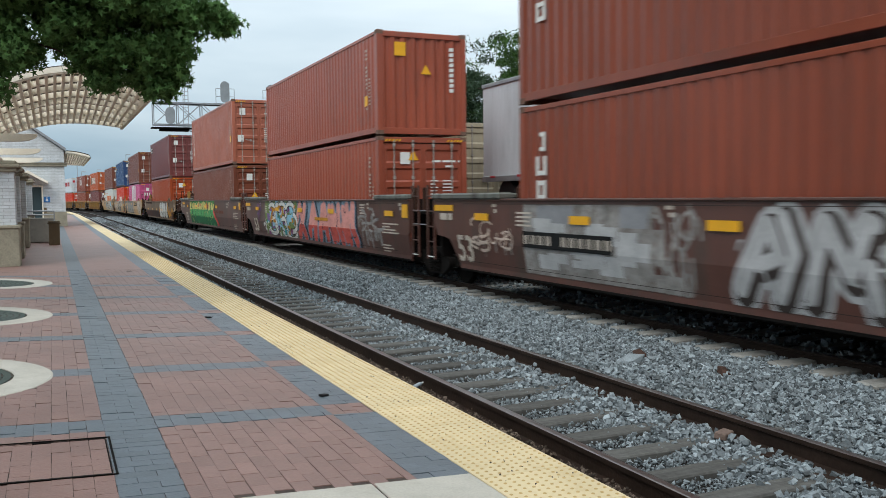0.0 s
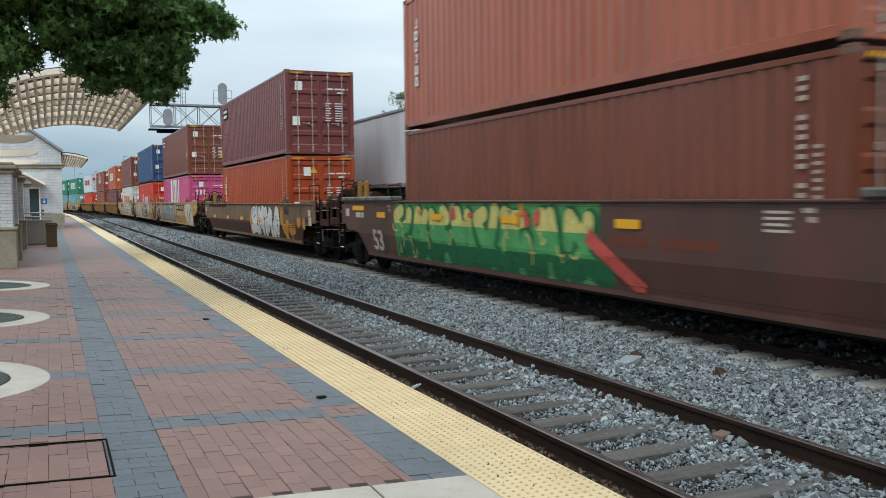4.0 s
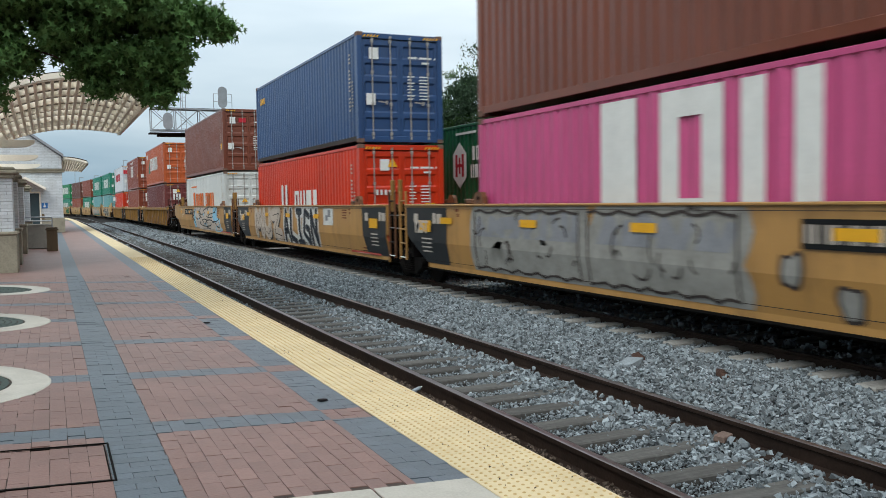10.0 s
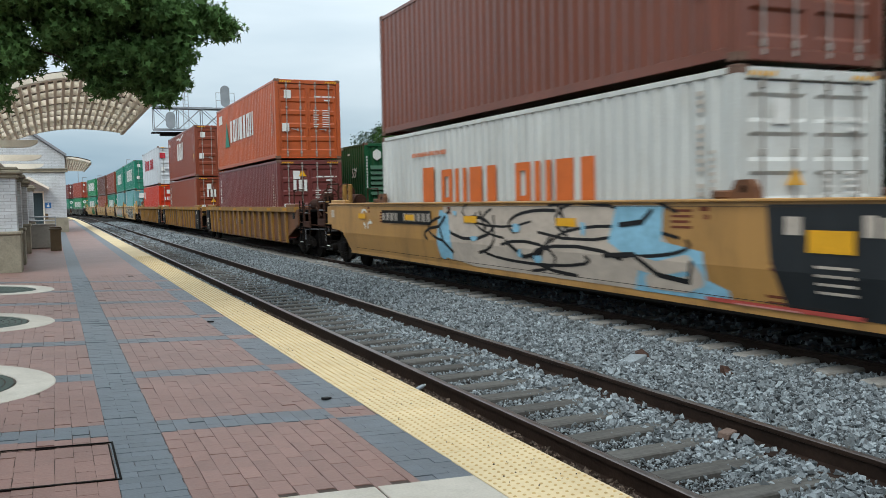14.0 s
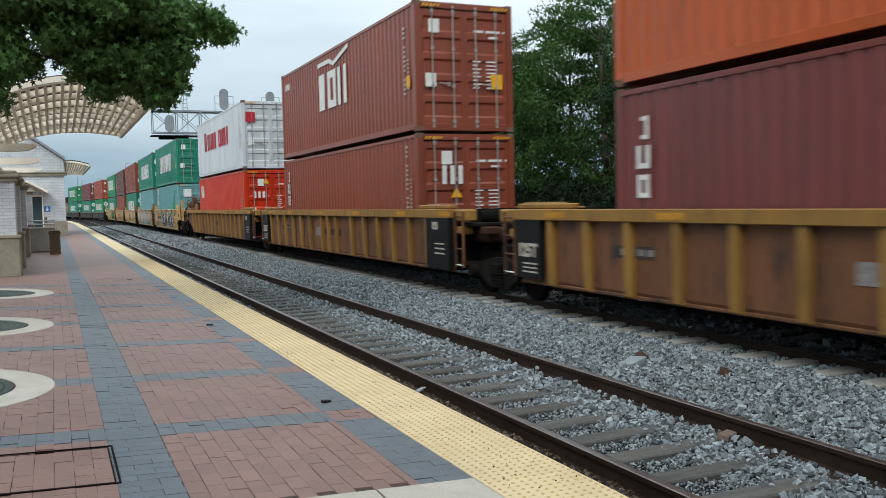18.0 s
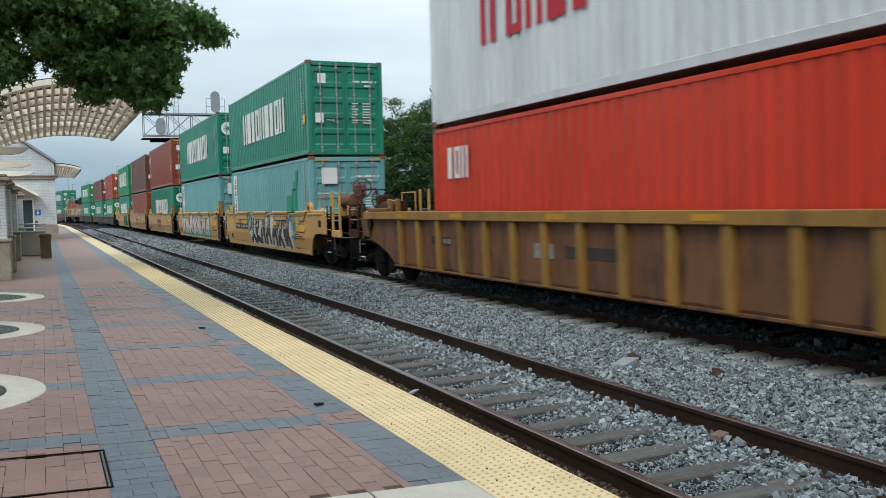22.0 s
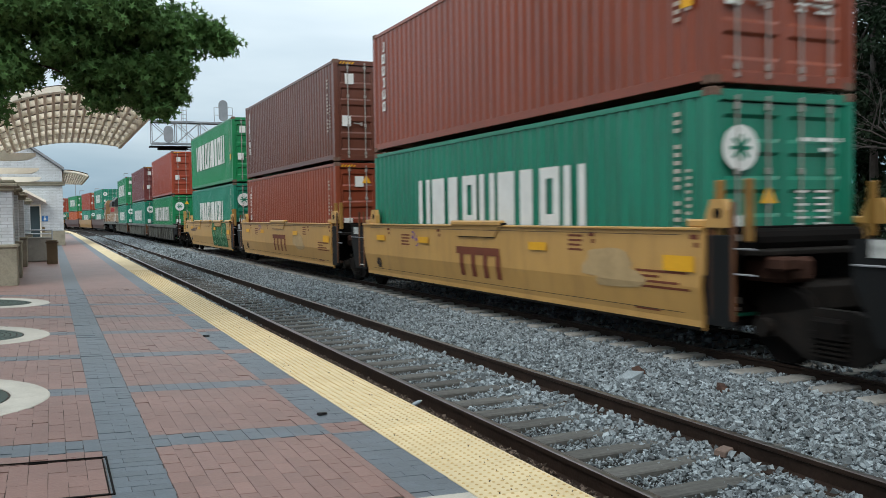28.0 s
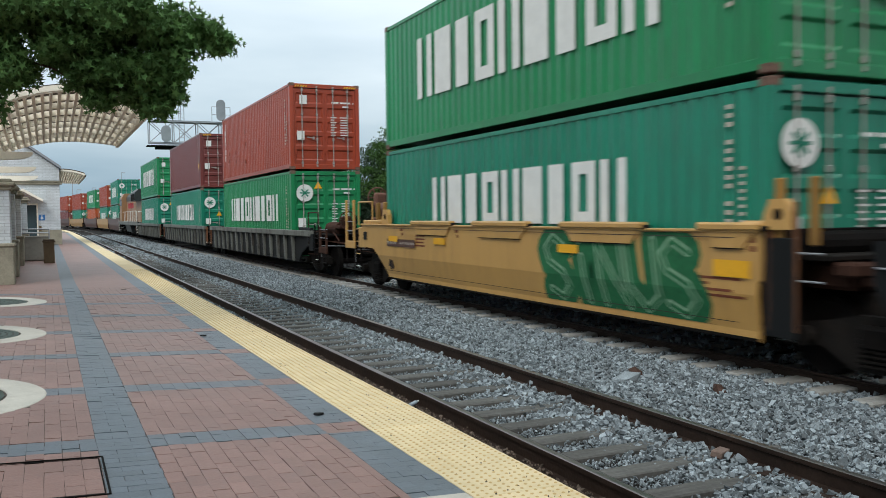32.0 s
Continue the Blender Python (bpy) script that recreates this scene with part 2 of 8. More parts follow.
def foliage(name, hexa, hexb):
    m, n, l, b = nodes_of(name)
    geo, ramp = n.new("ShaderNodeNewGeometry"), n.new("ShaderNodeValToRGB")
    ramp.color_ramp.elements[0].color = (*rgb(hexa), 1)
    ramp.color_ramp.elements[1].color = (*rgb(hexb), 1)
    co, no = n.new("ShaderNodeTexCoord"), n.new("ShaderNodeTexNoise")
    no.inputs["Scale"].default_value = 0.9
    l.new(co.outputs["Object"], no.inputs["Vector"])
    mix = n.new("ShaderNodeMath")
    mix.operation = "MULTIPLY_ADD"
    mix.inputs[1].default_value = 0.38
    l.new(geo.outputs["Random Per Island"], mix.inputs[0])
    half = n.new("ShaderNodeMath")
    half.operation = "MULTIPLY"
    half.inputs[1].default_value = 0.62
    l.new(no.outputs["Fac"], half.inputs[0])
    l.new(half.outputs["Value"], mix.inputs[2])
    l.new(mix.outputs["Value"], ramp.inputs["Fac"])
    l.new(ramp.outputs["Color"], b.inputs["Base Color"])
    b.inputs["Roughness"].default_value = 0.7
    b.inputs["Specular IOR Level"].default_value = 0.15
    tr = n.new("ShaderNodeBsdfTranslucent")
    l.new(ramp.outputs["Color"], tr.inputs["Color"])
    ad = n.new("ShaderNodeMixShader")
    ad.inputs["Fac"].default_value = 0.12
    l.new(b.outputs["BSDF"], ad.inputs[1])
    l.new(tr.outputs["BSDF"], ad.inputs[2])
    l.new(ad.outputs["Shader"], n["Material Output"].inputs["Surface"])
    return m


LEAF_NEAR = foliage("star_leaves", "0e1c0b", "749f5c")
LEAF_MID = foliage("ash_leaves", "10200e", "55783c")
# gloom of the nearest trees, put into the leaf colour
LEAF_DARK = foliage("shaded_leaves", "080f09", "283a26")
LEAF_GREYG = foliage("grey_green_leaves", "121e16", "4c6349")


# ---- mesh helpers ----
class Geo:
    """Collects vertices and faces for one mesh."""

    def __init__(self):
        self.v, self.f = [], []

    def add(self, vs, fs):
        o = len(self.v)
        self.v += [tuple(p) for p in vs]
        self.f += [tuple(i + o for i in q) for q in fs]
        return self

    def box(self, c, s, ch=0.0):
        """A box of size s about c, its edges chamfered by ch."""
        x, y, z = c
        a, b, d = s[0] / 2, s[1] / 2, s[2] / 2
        ch = min(ch, a * 0.49, b * 0.49, d * 0.49)
        if ch <= 0:
            vs = [(x + i * a, y + j * b, z + k * d) for i in (-1, 1) for j in (-1, 1) for k in (-1, 1)]
            return self.add(vs, [(0, 1, 3, 2), (4, 6, 7, 5), (0, 4, 5, 1), (2, 3, 7, 6), (0, 2, 6, 4), (1, 5, 7, 3)])
        vs, idx = [], {}
        for i in (-1, 1):
            for j in (-1, 1):
                for k in (-1, 1):
                    for n, p in enumerate(((a, b - ch, d - ch), (a - ch, b, d - ch), (a - ch, b - ch, d))):
                        idx[i, j, k, n] = len(vs)
                        vs.append((x + i * p[0], y + j * p[1], z + k * p[2]))
        fs = []
        for i in (-1, 1):
            q = [idx[i, j, k, 0] for j, k in ((-1, -1), (1, -1), (1, 1), (-1, 1))]
            fs.append(q if i > 0 else q[::-1])
            q = [idx[j, i, k, 1] for j, k in ((-1, -1), (-1, 1), (1, 1), (1, -1))]
            fs.append(q if i > 0 else q[::-1])
            q = [idx[j, k, i, 2] for j, k in ((-1, -1), (1, -1), (1, 1), (-1, 1))]
            fs.append(q if i > 0 else q[::-1])
        for i in (-1, 1):
            for j in (-1, 1):
                fs.append((idx[i, j, -1, 0], idx[i, j, 1, 0], idx[i, j, 1, 1], idx[i, j, -1, 1]))
                fs.append((idx[i, -1, j, 0], idx[i, 1, j, 0], idx[i, 1, j, 2], idx[i, -1, j, 2]))
                fs.append((idx[-1, i, j, 1], idx[1, i, j, 1], idx[1, i, j, 2], idx[-1, i, j, 2]))
                for k in (-1, 1):
                    fs.append((idx[i, j, k, 0], idx[i, j, k, 1], idx[i, j, k, 2]))
        return self.add(vs, fs)

    def tube(self, a, b, r, n=10, r2=None):
        """A round bar from a to b."""
        a, b = Vector(a), Vector(b)
        r2 = r if r2 is None else r2
        d = (b - a).normalized()
        u = d.orthogonal().normalized()
        w = d.cross(u)
        vs = []
        for p, q in ((a, r), (b, r2)):
            vs += [p + q * (math.cos(t) * u + math.sin(t) * w) for t in (2 * math.pi * i / n for i in range(n))]
        fs = [(i, (i + 1) % n, n + (i + 1) % n, n + i) for i in range(n)]
        return self.add(vs, fs + [tuple(range(n))[::-1], tuple(range(n, 2 * n))])

    def bar(self, a, b, w=0.05, h=None):
        """A square bar from a to b."""
        a, b = Vector(a), Vector(b)
        h = w if h is None else h
        d = (b - a).normalized()
        u = d.cross(Vector((0, 0, 1)))
        u = u.normalized() if u.length > 1e-4 else Vector((1, 0, 0))
        k = u.cross(d)
        vs = [p + i * w / 2 * u + j * h / 2 * k for p in (a, b) for i, j in ((-1, -1), (1, -1), (1, 1), (-1, 1))]
        return self.add(vs, [(0, 1, 5, 4), (1, 2, 6, 5), (2, 3, 7, 6), (3, 0, 4, 7), (3, 2, 1, 0), (4, 5, 6, 7)])

    def prism(self, outline, axis, a, b):
        """A 2D outline swept along an axis from a to b; the outline's pair are the other two axes in order."""
        n = len(outline)
        put = {"x": lambda p, t: (t, p[0], p[1]), "y": lambda p, t: (p[0], t, p[1]), "z": lambda p, t: (p[0], p[1], t)}[axis]
        vs = [put(p, a) for p in outline] + [put(p, b) for p in outline]
        fs = [(i, (i + 1) % n, n + (i + 1) % n, n + i) for i in range(n)]
        return self.add(vs, fs + [tuple(range(n))[::-1], tuple(range(n, 2 * n))])

    def sheet(self, rows):
        """A sheet through rows of points."""
        n = len(rows[0])
        vs = [p for r in rows for p in r]
        return self.add(vs, [(i * n + j, i * n + j + 1, (i + 1) * n + j + 1, (i + 1) * n + j)
                             for i in range(len(rows) - 1) for j in range(n - 1)])

    def mesh(self, name, smooth=False):
        me = bpy.data.meshes.new(name)
        me.from_pydata(self.v, [], self.f)
        bm = bmesh.new()
        bm.from_mesh(me)
        bmesh.ops.recalc_face_normals(bm, faces=bm.faces)
        bm.to_mesh(me)
        bm.free()
        if smooth:
            me.shade_smooth()
        me.update()
        return me


def part(name, g, material, parent=None, label="", smooth=False, at=None):
    """Links a Geo or a mesh as one object under a thing or part."""
    me = g.mesh(name, smooth) if isinstance(g, Geo) else g
    ob = new(name, me)
    if material and not me.materials:
        me.materials.append(material)
    if parent:
        ob.parent = parent
    if at is not None:
        ob.matrix_basis = at
    if label:
        ob["label"] = label
    return ob


def thing(name, label, category, group="", at=None, kind=""):
    ob = new(name)
    ob.empty_display_size = 0.2
    if at is not None:
        ob.matrix_basis = at
    return tagged(ob, label, category, group, kind)


def structure(name, g, material, label="", smooth=False, kind="structure"):
    return tagged(part(name, g, material, smooth=smooth), label=label, category=name.split("_")[0], kind=kind)


def repaint(ob, material, names):
    """Gives the named parts of a copied thing their own paint."""
    for o in ob.children_recursive:
        if o.name.split(".")[0] in names:
            o.material_slots[0].link = "OBJECT"
            o.material_slots[0].material = material


# ---- the line of the tracks: straight, then a wide bend to the left ----
BEND_Y, BEND_R, MAIN_X = 115.0, 665.0, 8.67


def bent(x, y, z=0.0):
    """A point x across and y along the tracks, on the bend."""
    if y <= BEND_Y:
        return (x, y, z)
    a = (y - BEND_Y) / BEND_R
    r = BEND_R + x - MAIN_X
    return (MAIN_X - BEND_R + r * math.cos(a), BEND_Y + r * math.sin(a), z)


def on_track(x, y, z=0.0):
    p = bent(x, y, z)
    return pose(*p, 0, 0, math.degrees(max(0.0, (y - BEND_Y) / BEND_R)))


def travelled(t):
    u = t / 16
    return 132.0812 * u + 2.8225 * u ** 2 - 2.2211 * u ** 3 + 0.2858 * u ** 4


AWAY = 4.6          # speed of the other train, which runs away from the camera
MOVERS = []         # (thing, x, distance along, height, which train)
STEPS = [-10, 5, 25, 45, 65, 90, 130, 180, 230, 320, 420]


def strip(x0, x1, z0, z1, ys=STEPS):
    """A lengthwise band of the ground, with sides, following the tracks."""
    g = Geo()
    rows = [[bent(x0, y, z0), bent(x0, y, z1), bent(x1, y, z1), bent(x1, y, z0)] for y in ys]
    return g.sheet(rows)


RAIL1, RAIL2, RAIL3 = 4.095, 8.67, 13.0     # track centres
ZR1, ZR2, ZR3 = -0.086, -0.16, -0.16        # tops of rail

# ---- ground ----
g = Geo()
g.sheet([[(x, y, -0.46) for x in (-1500, -60, 0, 60, 1500)] for y in (-300, -30, 60, 160, 700, 3000)])
structure("ground", g, SOIL, "dry soil with weeds beside the railway")
structure("ballast_bed", strip(2.9, 16.2, -0.5, -0.30), BALLAST_BED, "ballast bed under the tracks, shade between stones in its colour")

# ---- platform ----
EDGE_IN, EDGE_OUT = 2.25, 2.86


def fall(x, y):
    """Height of the paving: it falls towards the tracks, and levels out under the pavilion."""
    return 0.045 * max(0.0, EDGE_IN - max(x, -2.6)) * min(1.0, max(0.0, (25.0 - y) / 5.0))


platform = structure("platform", strip(-14, EDGE_OUT - 0.01, -0.44, -0.06), CONCRETE_DK, "brick-paved station platform on a concrete base")


def rail_pair(cx, top, name, label):
    root = thing(name, label, "rails", kind="structure")
    for k in (-1, 1):
        x = cx + k * 0.7535
        foot = [(-0.07, -0.172), (0.07, -0.172), (0.07, -0.155), (0.012, -0.14), (0.012, -0.045), (0.034, -0.035), (0.036, -0.004),
                (-0.036, -0.004), (-0.034, -0.035), (-0.012, -0.045), (-0.012, -0.14), (-0.07, -0.155)]
        g = Geo()
        g.sheet([[bent(x + px, y, top + pz) for px, pz in foot + foot[:1]] for y in STEPS])
        part("rail", g, RAIL_SIDE, root)
        g = Geo()
        g.sheet([[bent(x - 0.033, y, top - 0.004), bent(x - 0.022, y, top), bent(x + 0.022, y, top), bent(x + 0.033, y, top - 0.004)] for y in STEPS])
        part("rail_head", g, RAIL_TOP, root)
    return root


track_a = rail_pair(RAIL1, ZR1, "platform_track", "rusty steel rails beside the platform")
track_b = rail_pair(RAIL2, ZR2, "main_track", "steel rails of the main line")
track_c = rail_pair(RAIL3, ZR3, "far_track", "steel rails of the far line")

RAIL_GRIME = surface("grimy_dark_rail", rgb("39312c"), 0.7, 0, 40, 1.5, 0.3, 0.15, rgb("5a4438"), 0.5, stretch=(1, 0.6, 1))
CASTING = surface("grimy_casting", rgb("6d564b"), 0.8, 0.1, 40, 6, 0.35, 0.2, RUST, 0.6)


# ---- containers ----
CL, CW = 12.192, 2.438


def corrugated(length, z0, z1, x, pitch=0.28, depth=0.03, axis="y"):
    """A wall of upright trapezoid waves, length long about 0."""
    g, pts, y = Geo(), [], -length / 2
    n = int(length / pitch)
    pitch = length / n
    for i in range(n):
        pts += [(y, 0), (y + pitch * 0.26, 0), (y + pitch * 0.5, depth), (y + pitch * 0.76, depth)]
        y += pitch
    pts.append((length / 2, 0))
    s = 1 if x > 0 else -1
    if axis == "y":
        return g.sheet([[(x - s * d, p, z) for p, d in pts] for z in (z0, z1)])
    return g.sheet([[(p, x - s * d, z) for p, d in pts] for z in (z0, z1)])


def door_panel(w, h, n=5):
    """A door leaf facing -y with pressed horizontal troughs."""
    g, prof, z = Geo(), [(0.0, 0.0), (0.08, 0.0)], 0.08
    step = (h - 0.16) / n
    for i in range(n):
        prof += [(z + 0.06, 0), (z + 0.11, 0.035), (z + step - 0.11, 0.035), (z + step - 0.06, 0)]
        z += step
    prof += [(h - 0.08, 0), (h, 0)]
    g.sheet([[(x, d if 0.1 < abs(x) + 0.1 and inner else 0.0, q) for q, d in prof]
             for x, inner in ((-w / 2, 0), (-w / 2 + 0.07, 0), (-w / 2 + 0.1, 1), (w / 2 - 0.1, 1), (w / 2 - 0.07, 0), (w / 2, 0))])
    g.box((0, 0.06, h / 2), (w, 0.02, h))
    return g


def container_template(h, doors=True, length=CL, width=CW):
    """A steel freight container, doors towards -y, origin under its middle."""
    root = thing("container", "steel freight container", "container")
    L, W = length / 2, width / 2
    g = Geo()
    for sx in (-1, 1):
        for sy in (-1, 1):
            g.box((sx * (W - 0.07), sy * (L - 0.08), h / 2), (0.14, 0.16, h - 0.02), 0.01)
        g.box((sx * (W - 0.04), 0, h - 0.065), (0.07, length - 0.3, 0.08), 0.008)
    for sy in (-1, 1):
        g.box((0, sy * (L - 0.06), h - 0.09), (width - 0.28, 0.1, 0.14), 0.01)
        g.box((0, sy * (L - 0.06), 0.1), (width - 0.28, 0.1, 0.16), 0.01)
    g.box((0, 0, 0.14), (width - 0.1, length - 0.2, 0.05))
    part("frame", g, P_OXIDE, root)
    for sx in (-1, 1):
        part("bottom_rail", Geo().box((sx * (W - 0.045), 0, 0.12), (0.06, length - 0.3, 0.14), 0.008), RAIL_GRIME, root)
    for s in (-1, 1):
        part("side_wall", corrugated(length - 0.3, 0.17, h - 0.08, s * (W - 0.012)), P_OXIDE, root)
    g = Geo()
    g.sheet([[(x, y, h - 0.03 - (0.02 if i % 2 else 0)) for x in (-W + 0.06, W - 0.06)] for i, y in enumerate(np.linspace(-L + 0.1, L - 0.1, 60))])
    part("roof_panel", g, P_OXIDE, root)
    part("end_wall", corrugated(width - 0.26, 0.16, h - 0.14, L - 0.03, 0.26, 0.045, "x"), P_OXIDE, root)
    if doors:
        dw, dh = (width - 0.28) / 2 - 0.01, h - 0.36
        me = door_panel(dw, dh).mesh("door")
        rod = Geo()
        rod.tube((0, 0, -0.06), (0, 0, dh + 0.06), 0.017, 8)
        for z in (0.05, dh * 0.33, dh * 0.66, dh - 0.05):
            rod.box((0, 0.0, z), (0.07, 0.05, 0.09), 0.01)
        rod.box((0.0, 0.0, -0.06), (0.06, 0.04, 0.07), 0.01)
        rod.box((0.0, 0.0, dh + 0.06), (0.06, 0.04, 0.07), 0.01)
        rod_me = rod.mesh("lock_rod")
        hg = Geo()
        hg.bar((0, 0, 0), (0.24, 0, -0.03), 0.03)
        hg.box((0.24, 0.01, -0.03), (0.07, 0.03, 0.1), 0.01)
        hg_me = hg.mesh("lock_handle")
        for s in (-1, 1):
            d = part("door", me, P_OXIDE, root, at=pose(s * (dw / 2 + 0.006), -L + 0.045, 0.18))
            for k in (-0.24, 0.24):
                part("lock_rod", rod_me, RODS, d, "galvanised locking rod", at=pose(k * dw, -0.03, 0))
                if k * s < 0:
                    part("lock_handle", hg_me, RODS, d, at=pose(k * dw - (0.24 if s < 0 else 0) + (0.12 * s), -0.04, dh * 0.36))
    else:
        part("front_wall", corrugated(width - 0.26, 0.16, h - 0.14, -L + 0.03, 0.26, 0.045, "x"), P_OXIDE, root)
    cg = Geo()
    cg.box((0, 0, 0), (0.17, 0.18, 0.118), 0.012)
    cm = cg.mesh("corner_casting")
    for sx in (-1, 1):
        for sy in (-1, 1):
            for z in (0.06, h - 0.058):
                part("corner_casting", cm, CASTING, root, at=pose(sx * (W - 0.083), sy * (L - 0.088), z))
    return root


PAINTED = {"frame", "bottom_rail", "side_wall", "roof_panel", "end_wall", "front_wall", "door"}
HC, STD = 2.896, 2.591
TPL = {}


def container(kind, colour, label, group="containers on the passing train"):
    if kind not in TPL:
        h, doors, length, width = {"hc": (HC, True, CL, CW), "std": (STD, True, CL, CW), "blind": (STD, False, CL, CW),
                                   "long": (HC, True, 16.154, 2.591), "long_blind": (HC, False, 16.154, 2.591)}[kind]
        TPL[kind] = container_template(h, doors, length, width)
        ob = TPL[kind]
    else:
        ob = copy_thing(TPL[kind], Matrix())
    repaint(ob, colour, PAINTED)
    return tagged(ob, label, "container", group)


# ---- well cars: local y along the car, z from the platform's top ----
def truck(parent, y, axles=(-0.9, 0.9)):
    """A two-axle truck with cast sideframes, springs and wheels."""
    t = part("truck", TRUCK_MESH["bolster"], STEEL, parent, at=pose(0, y, 0))
    for s in (-1, 1):
        part("sideframe", TRUCK_MESH["sideframe"], CAST, t, at=pose(s * 1.0, 0, 0))
        for a in axles:
            part("wheel", TRUCK_MESH["wheel"], STEEL, t, at=pose(s * 0.75, a, ZR2 + 0.46))
    for a in axles:
        part("axle", TRUCK_MESH["axle"], STEEL, t, at=pose(0, a, ZR2 + 0.46))
    return t


TRUCK_MESH = {}
g = Geo()
g.box((0, 0, 0.36), (2.3, 0.42, 0.26), 0.04)
TRUCK_MESH["bolster"] = g.mesh("truck")
g = Geo()
g.prism([(-1.1, 0.22), (-1.1, 0.42), (-0.6, 0.5), (-0.25, 0.58), (0.25, 0.58), (0.6, 0.5), (1.1, 0.42), (1.1, 0.22), (0.7, 0.2), (0.35, 0.0), (-0.35, 0.0), (-0.7, 0.2)],
        "x", -0.06, 0.06)
for k in (-0.18, -0.06, 0.06, 0.18):
    for z in np.linspace(0.06, 0.32, 6):
        g.tube((-0.09, k, z), (-0.09, k, z + 0.025), 0.055, 8)
for k in (-0.9, 0.9):
    g.tube((-0.2, k, ZR2 + 0.46), (0.06, k, ZR2 + 0.46), 0.11, 12)
TRUCK_MESH["sideframe"] = g.mesh("sideframe")
g = Geo()
g.tube((-0.06, 0, 0), (0.06, 0, 0), 0.45, 28)
g.tube((-0.07, 0, 0), (0.07, 0, 0), 0.36, 28)
g.tube((-0.1, 0, 0), (0.1, 0, 0), 0.14, 16)
g.tube((0.02, 0, 0), (0.06, 0, 0), 0.475, 28)
TRUCK_MESH["wheel"] = g.mesh("wheel")
g = Geo()
g.tube((-1.05, 0, 0), (1.05, 0, 0), 0.085, 10)
TRUCK_MESH["axle"] = g.mesh("axle")


RIB_ROWS = {1: [8.68 - 1.034 * i for i in range(17)],
            2: [8.57 - 1.034 * i for i in range(7)] + [1.06, 0.39, -0.37] + [-1.77 - 1.034 * i for i in range(7)]}


def well_car(label, side_paint, zt, zb, ya, yb, outer_a, outer_b, truck_a, truck_b, ribbed=False, end_paint=None, trim=None, cap=None):
    """A well car unit. Its side plates run from ya (towards the camera) to yb; an outer end has slanted sides, a deck, ladders and a coupler,
    the other ends rest on a truck shared with the next unit. truck_a, truck_b: where its own trucks stand."""
    car = thing("well_car", label, "well car", "well cars of the passing train")
    end_paint = end_paint or side_paint
    trim = trim or side_paint
    ca, cb = (1.55 if outer_a else 0.1), (1.7 if outer_b else (1.1 if yb > 9 else 0.1))
    kink = zb + (zt - zb) * 0.42
    gp = W_CLEAN if side_paint is W_CLEAN else W_OCHRE
    yellow = side_paint in (W_CLEAN, W_YELLOW)
    for s in (-1, 1):
        g = Geo()
        if ribbed:
            levels = [(1.34, zt - 0.16, 0.0), (1.34, 0.85, 0.02), (1.34, 0.72, 0.4), (1.34, 0.52, 0.8), (1.34, zb + 0.1, 1.0), (1.30, zb, 1.0)]
        else:
            levels = [(1.40, zt - 0.03, 0.0), (1.40, 1.12, 0.0), (1.40, 0.88, 0.12), (1.40, 0.85, 0.5), (1.40, kink, 0.68), (1.32, zb + 0.12, 0.97), (1.32, zb, 1.0)]
        rows = [[(s * x, y, z) for y in np.linspace(ya + ca * c, yb - cb * c, 12)] for x, z, c in levels]
        back = [[(s * (x - 0.05), y, z) for _, y, z in r] for r, (x, _, _) in zip(rows, levels)]
        g.sheet(rows).sheet(back).sheet([rows[-1], back[-1]])
        for e in (0, -1):
            g.sheet([[r[e] for r in rows], [r[e] for r in back]])
        part("side_plate", g, side_paint, car)
        g = Geo()
        if ribbed:
            g.box((s * 1.38, (ya + yb) / 2, zt - 0.09), (0.16, yb - ya, 0.18), 0.012)
        else:
            g.box((s * 1.39, (ya + yb) / 2, zt - 0.02), (0.1, yb - ya, 0.04), 0.01)
        part("top_sill", g, trim, car)
        g = Geo()
        g.box((s * (1.31 if ribbed else 1.29), (ya + ca + yb - cb) / 2, zb + (0.03 if ribbed else 0.02)), (0.07, yb - ya - ca - cb, 0.05), 0.01)
        part("lower_sill", g, side_paint if ribbed else STEEL, car)
        if ribbed:
            for y in RIB_ROWS[ribbed]:
                if not ya + (1.3 if outer_a else 0.3) < y < yb - (1.3 if outer_b else 0.3):
                    continue
                rg = Geo()
                rg.prism([(s * 1.34, zt - 0.18), (s * 1.43, zt - 0.18), (s * 1.40, zb + 0.04), (s * 1.33, zb)], "y", y - 0.085, y + 0.085)
                part("rib", rg, trim, car)
        for y in (() if ribbed or cap is not None else (-6.36, 5.82)):
            g = Geo()
            tall = 0.34 if side_paint is W_CLEAN else 0.22
            g.prism([(y - 0.22, zt), (y - 0.2, zt + 0.6 * tall), (y - 0.12, zt + tall), (y + 0.1, zt + tall), (y + 0.18, zt + 0.5 * tall), (y + 0.22, zt)], "x", s * 1.34 - 0.05, s * 1.34 + 0.05)
            guide = part("corner_guide", g, gp, car)
            part("guide_hole", Geo().tube((s * 1.395, y - 0.02, zt + tall / 2), (s * 1.385, y - 0.02, zt + tall / 2), 0.2 * tall, 12), STEEL, guide)
            part("guide_foot", Geo().box((s * 1.36, y + 0.36, zt + 0.05), (0.1, 0.3, 0.1), 0.02), gp, guide)
        if cap is not None:
            for y0, y1 in ((ya, -6.4), (6.4, yb)):
                if y1 - y0 > 0.8:
                    g = Geo()
                    g.box((s * 1.33, (y0 + y1) / 2, zt + 0.05), (0.3, y1 - y0, 0.12), 0.03)
                    part("sill_cap", g, cap, car, "grey worn sill cap")
    g = Geo()
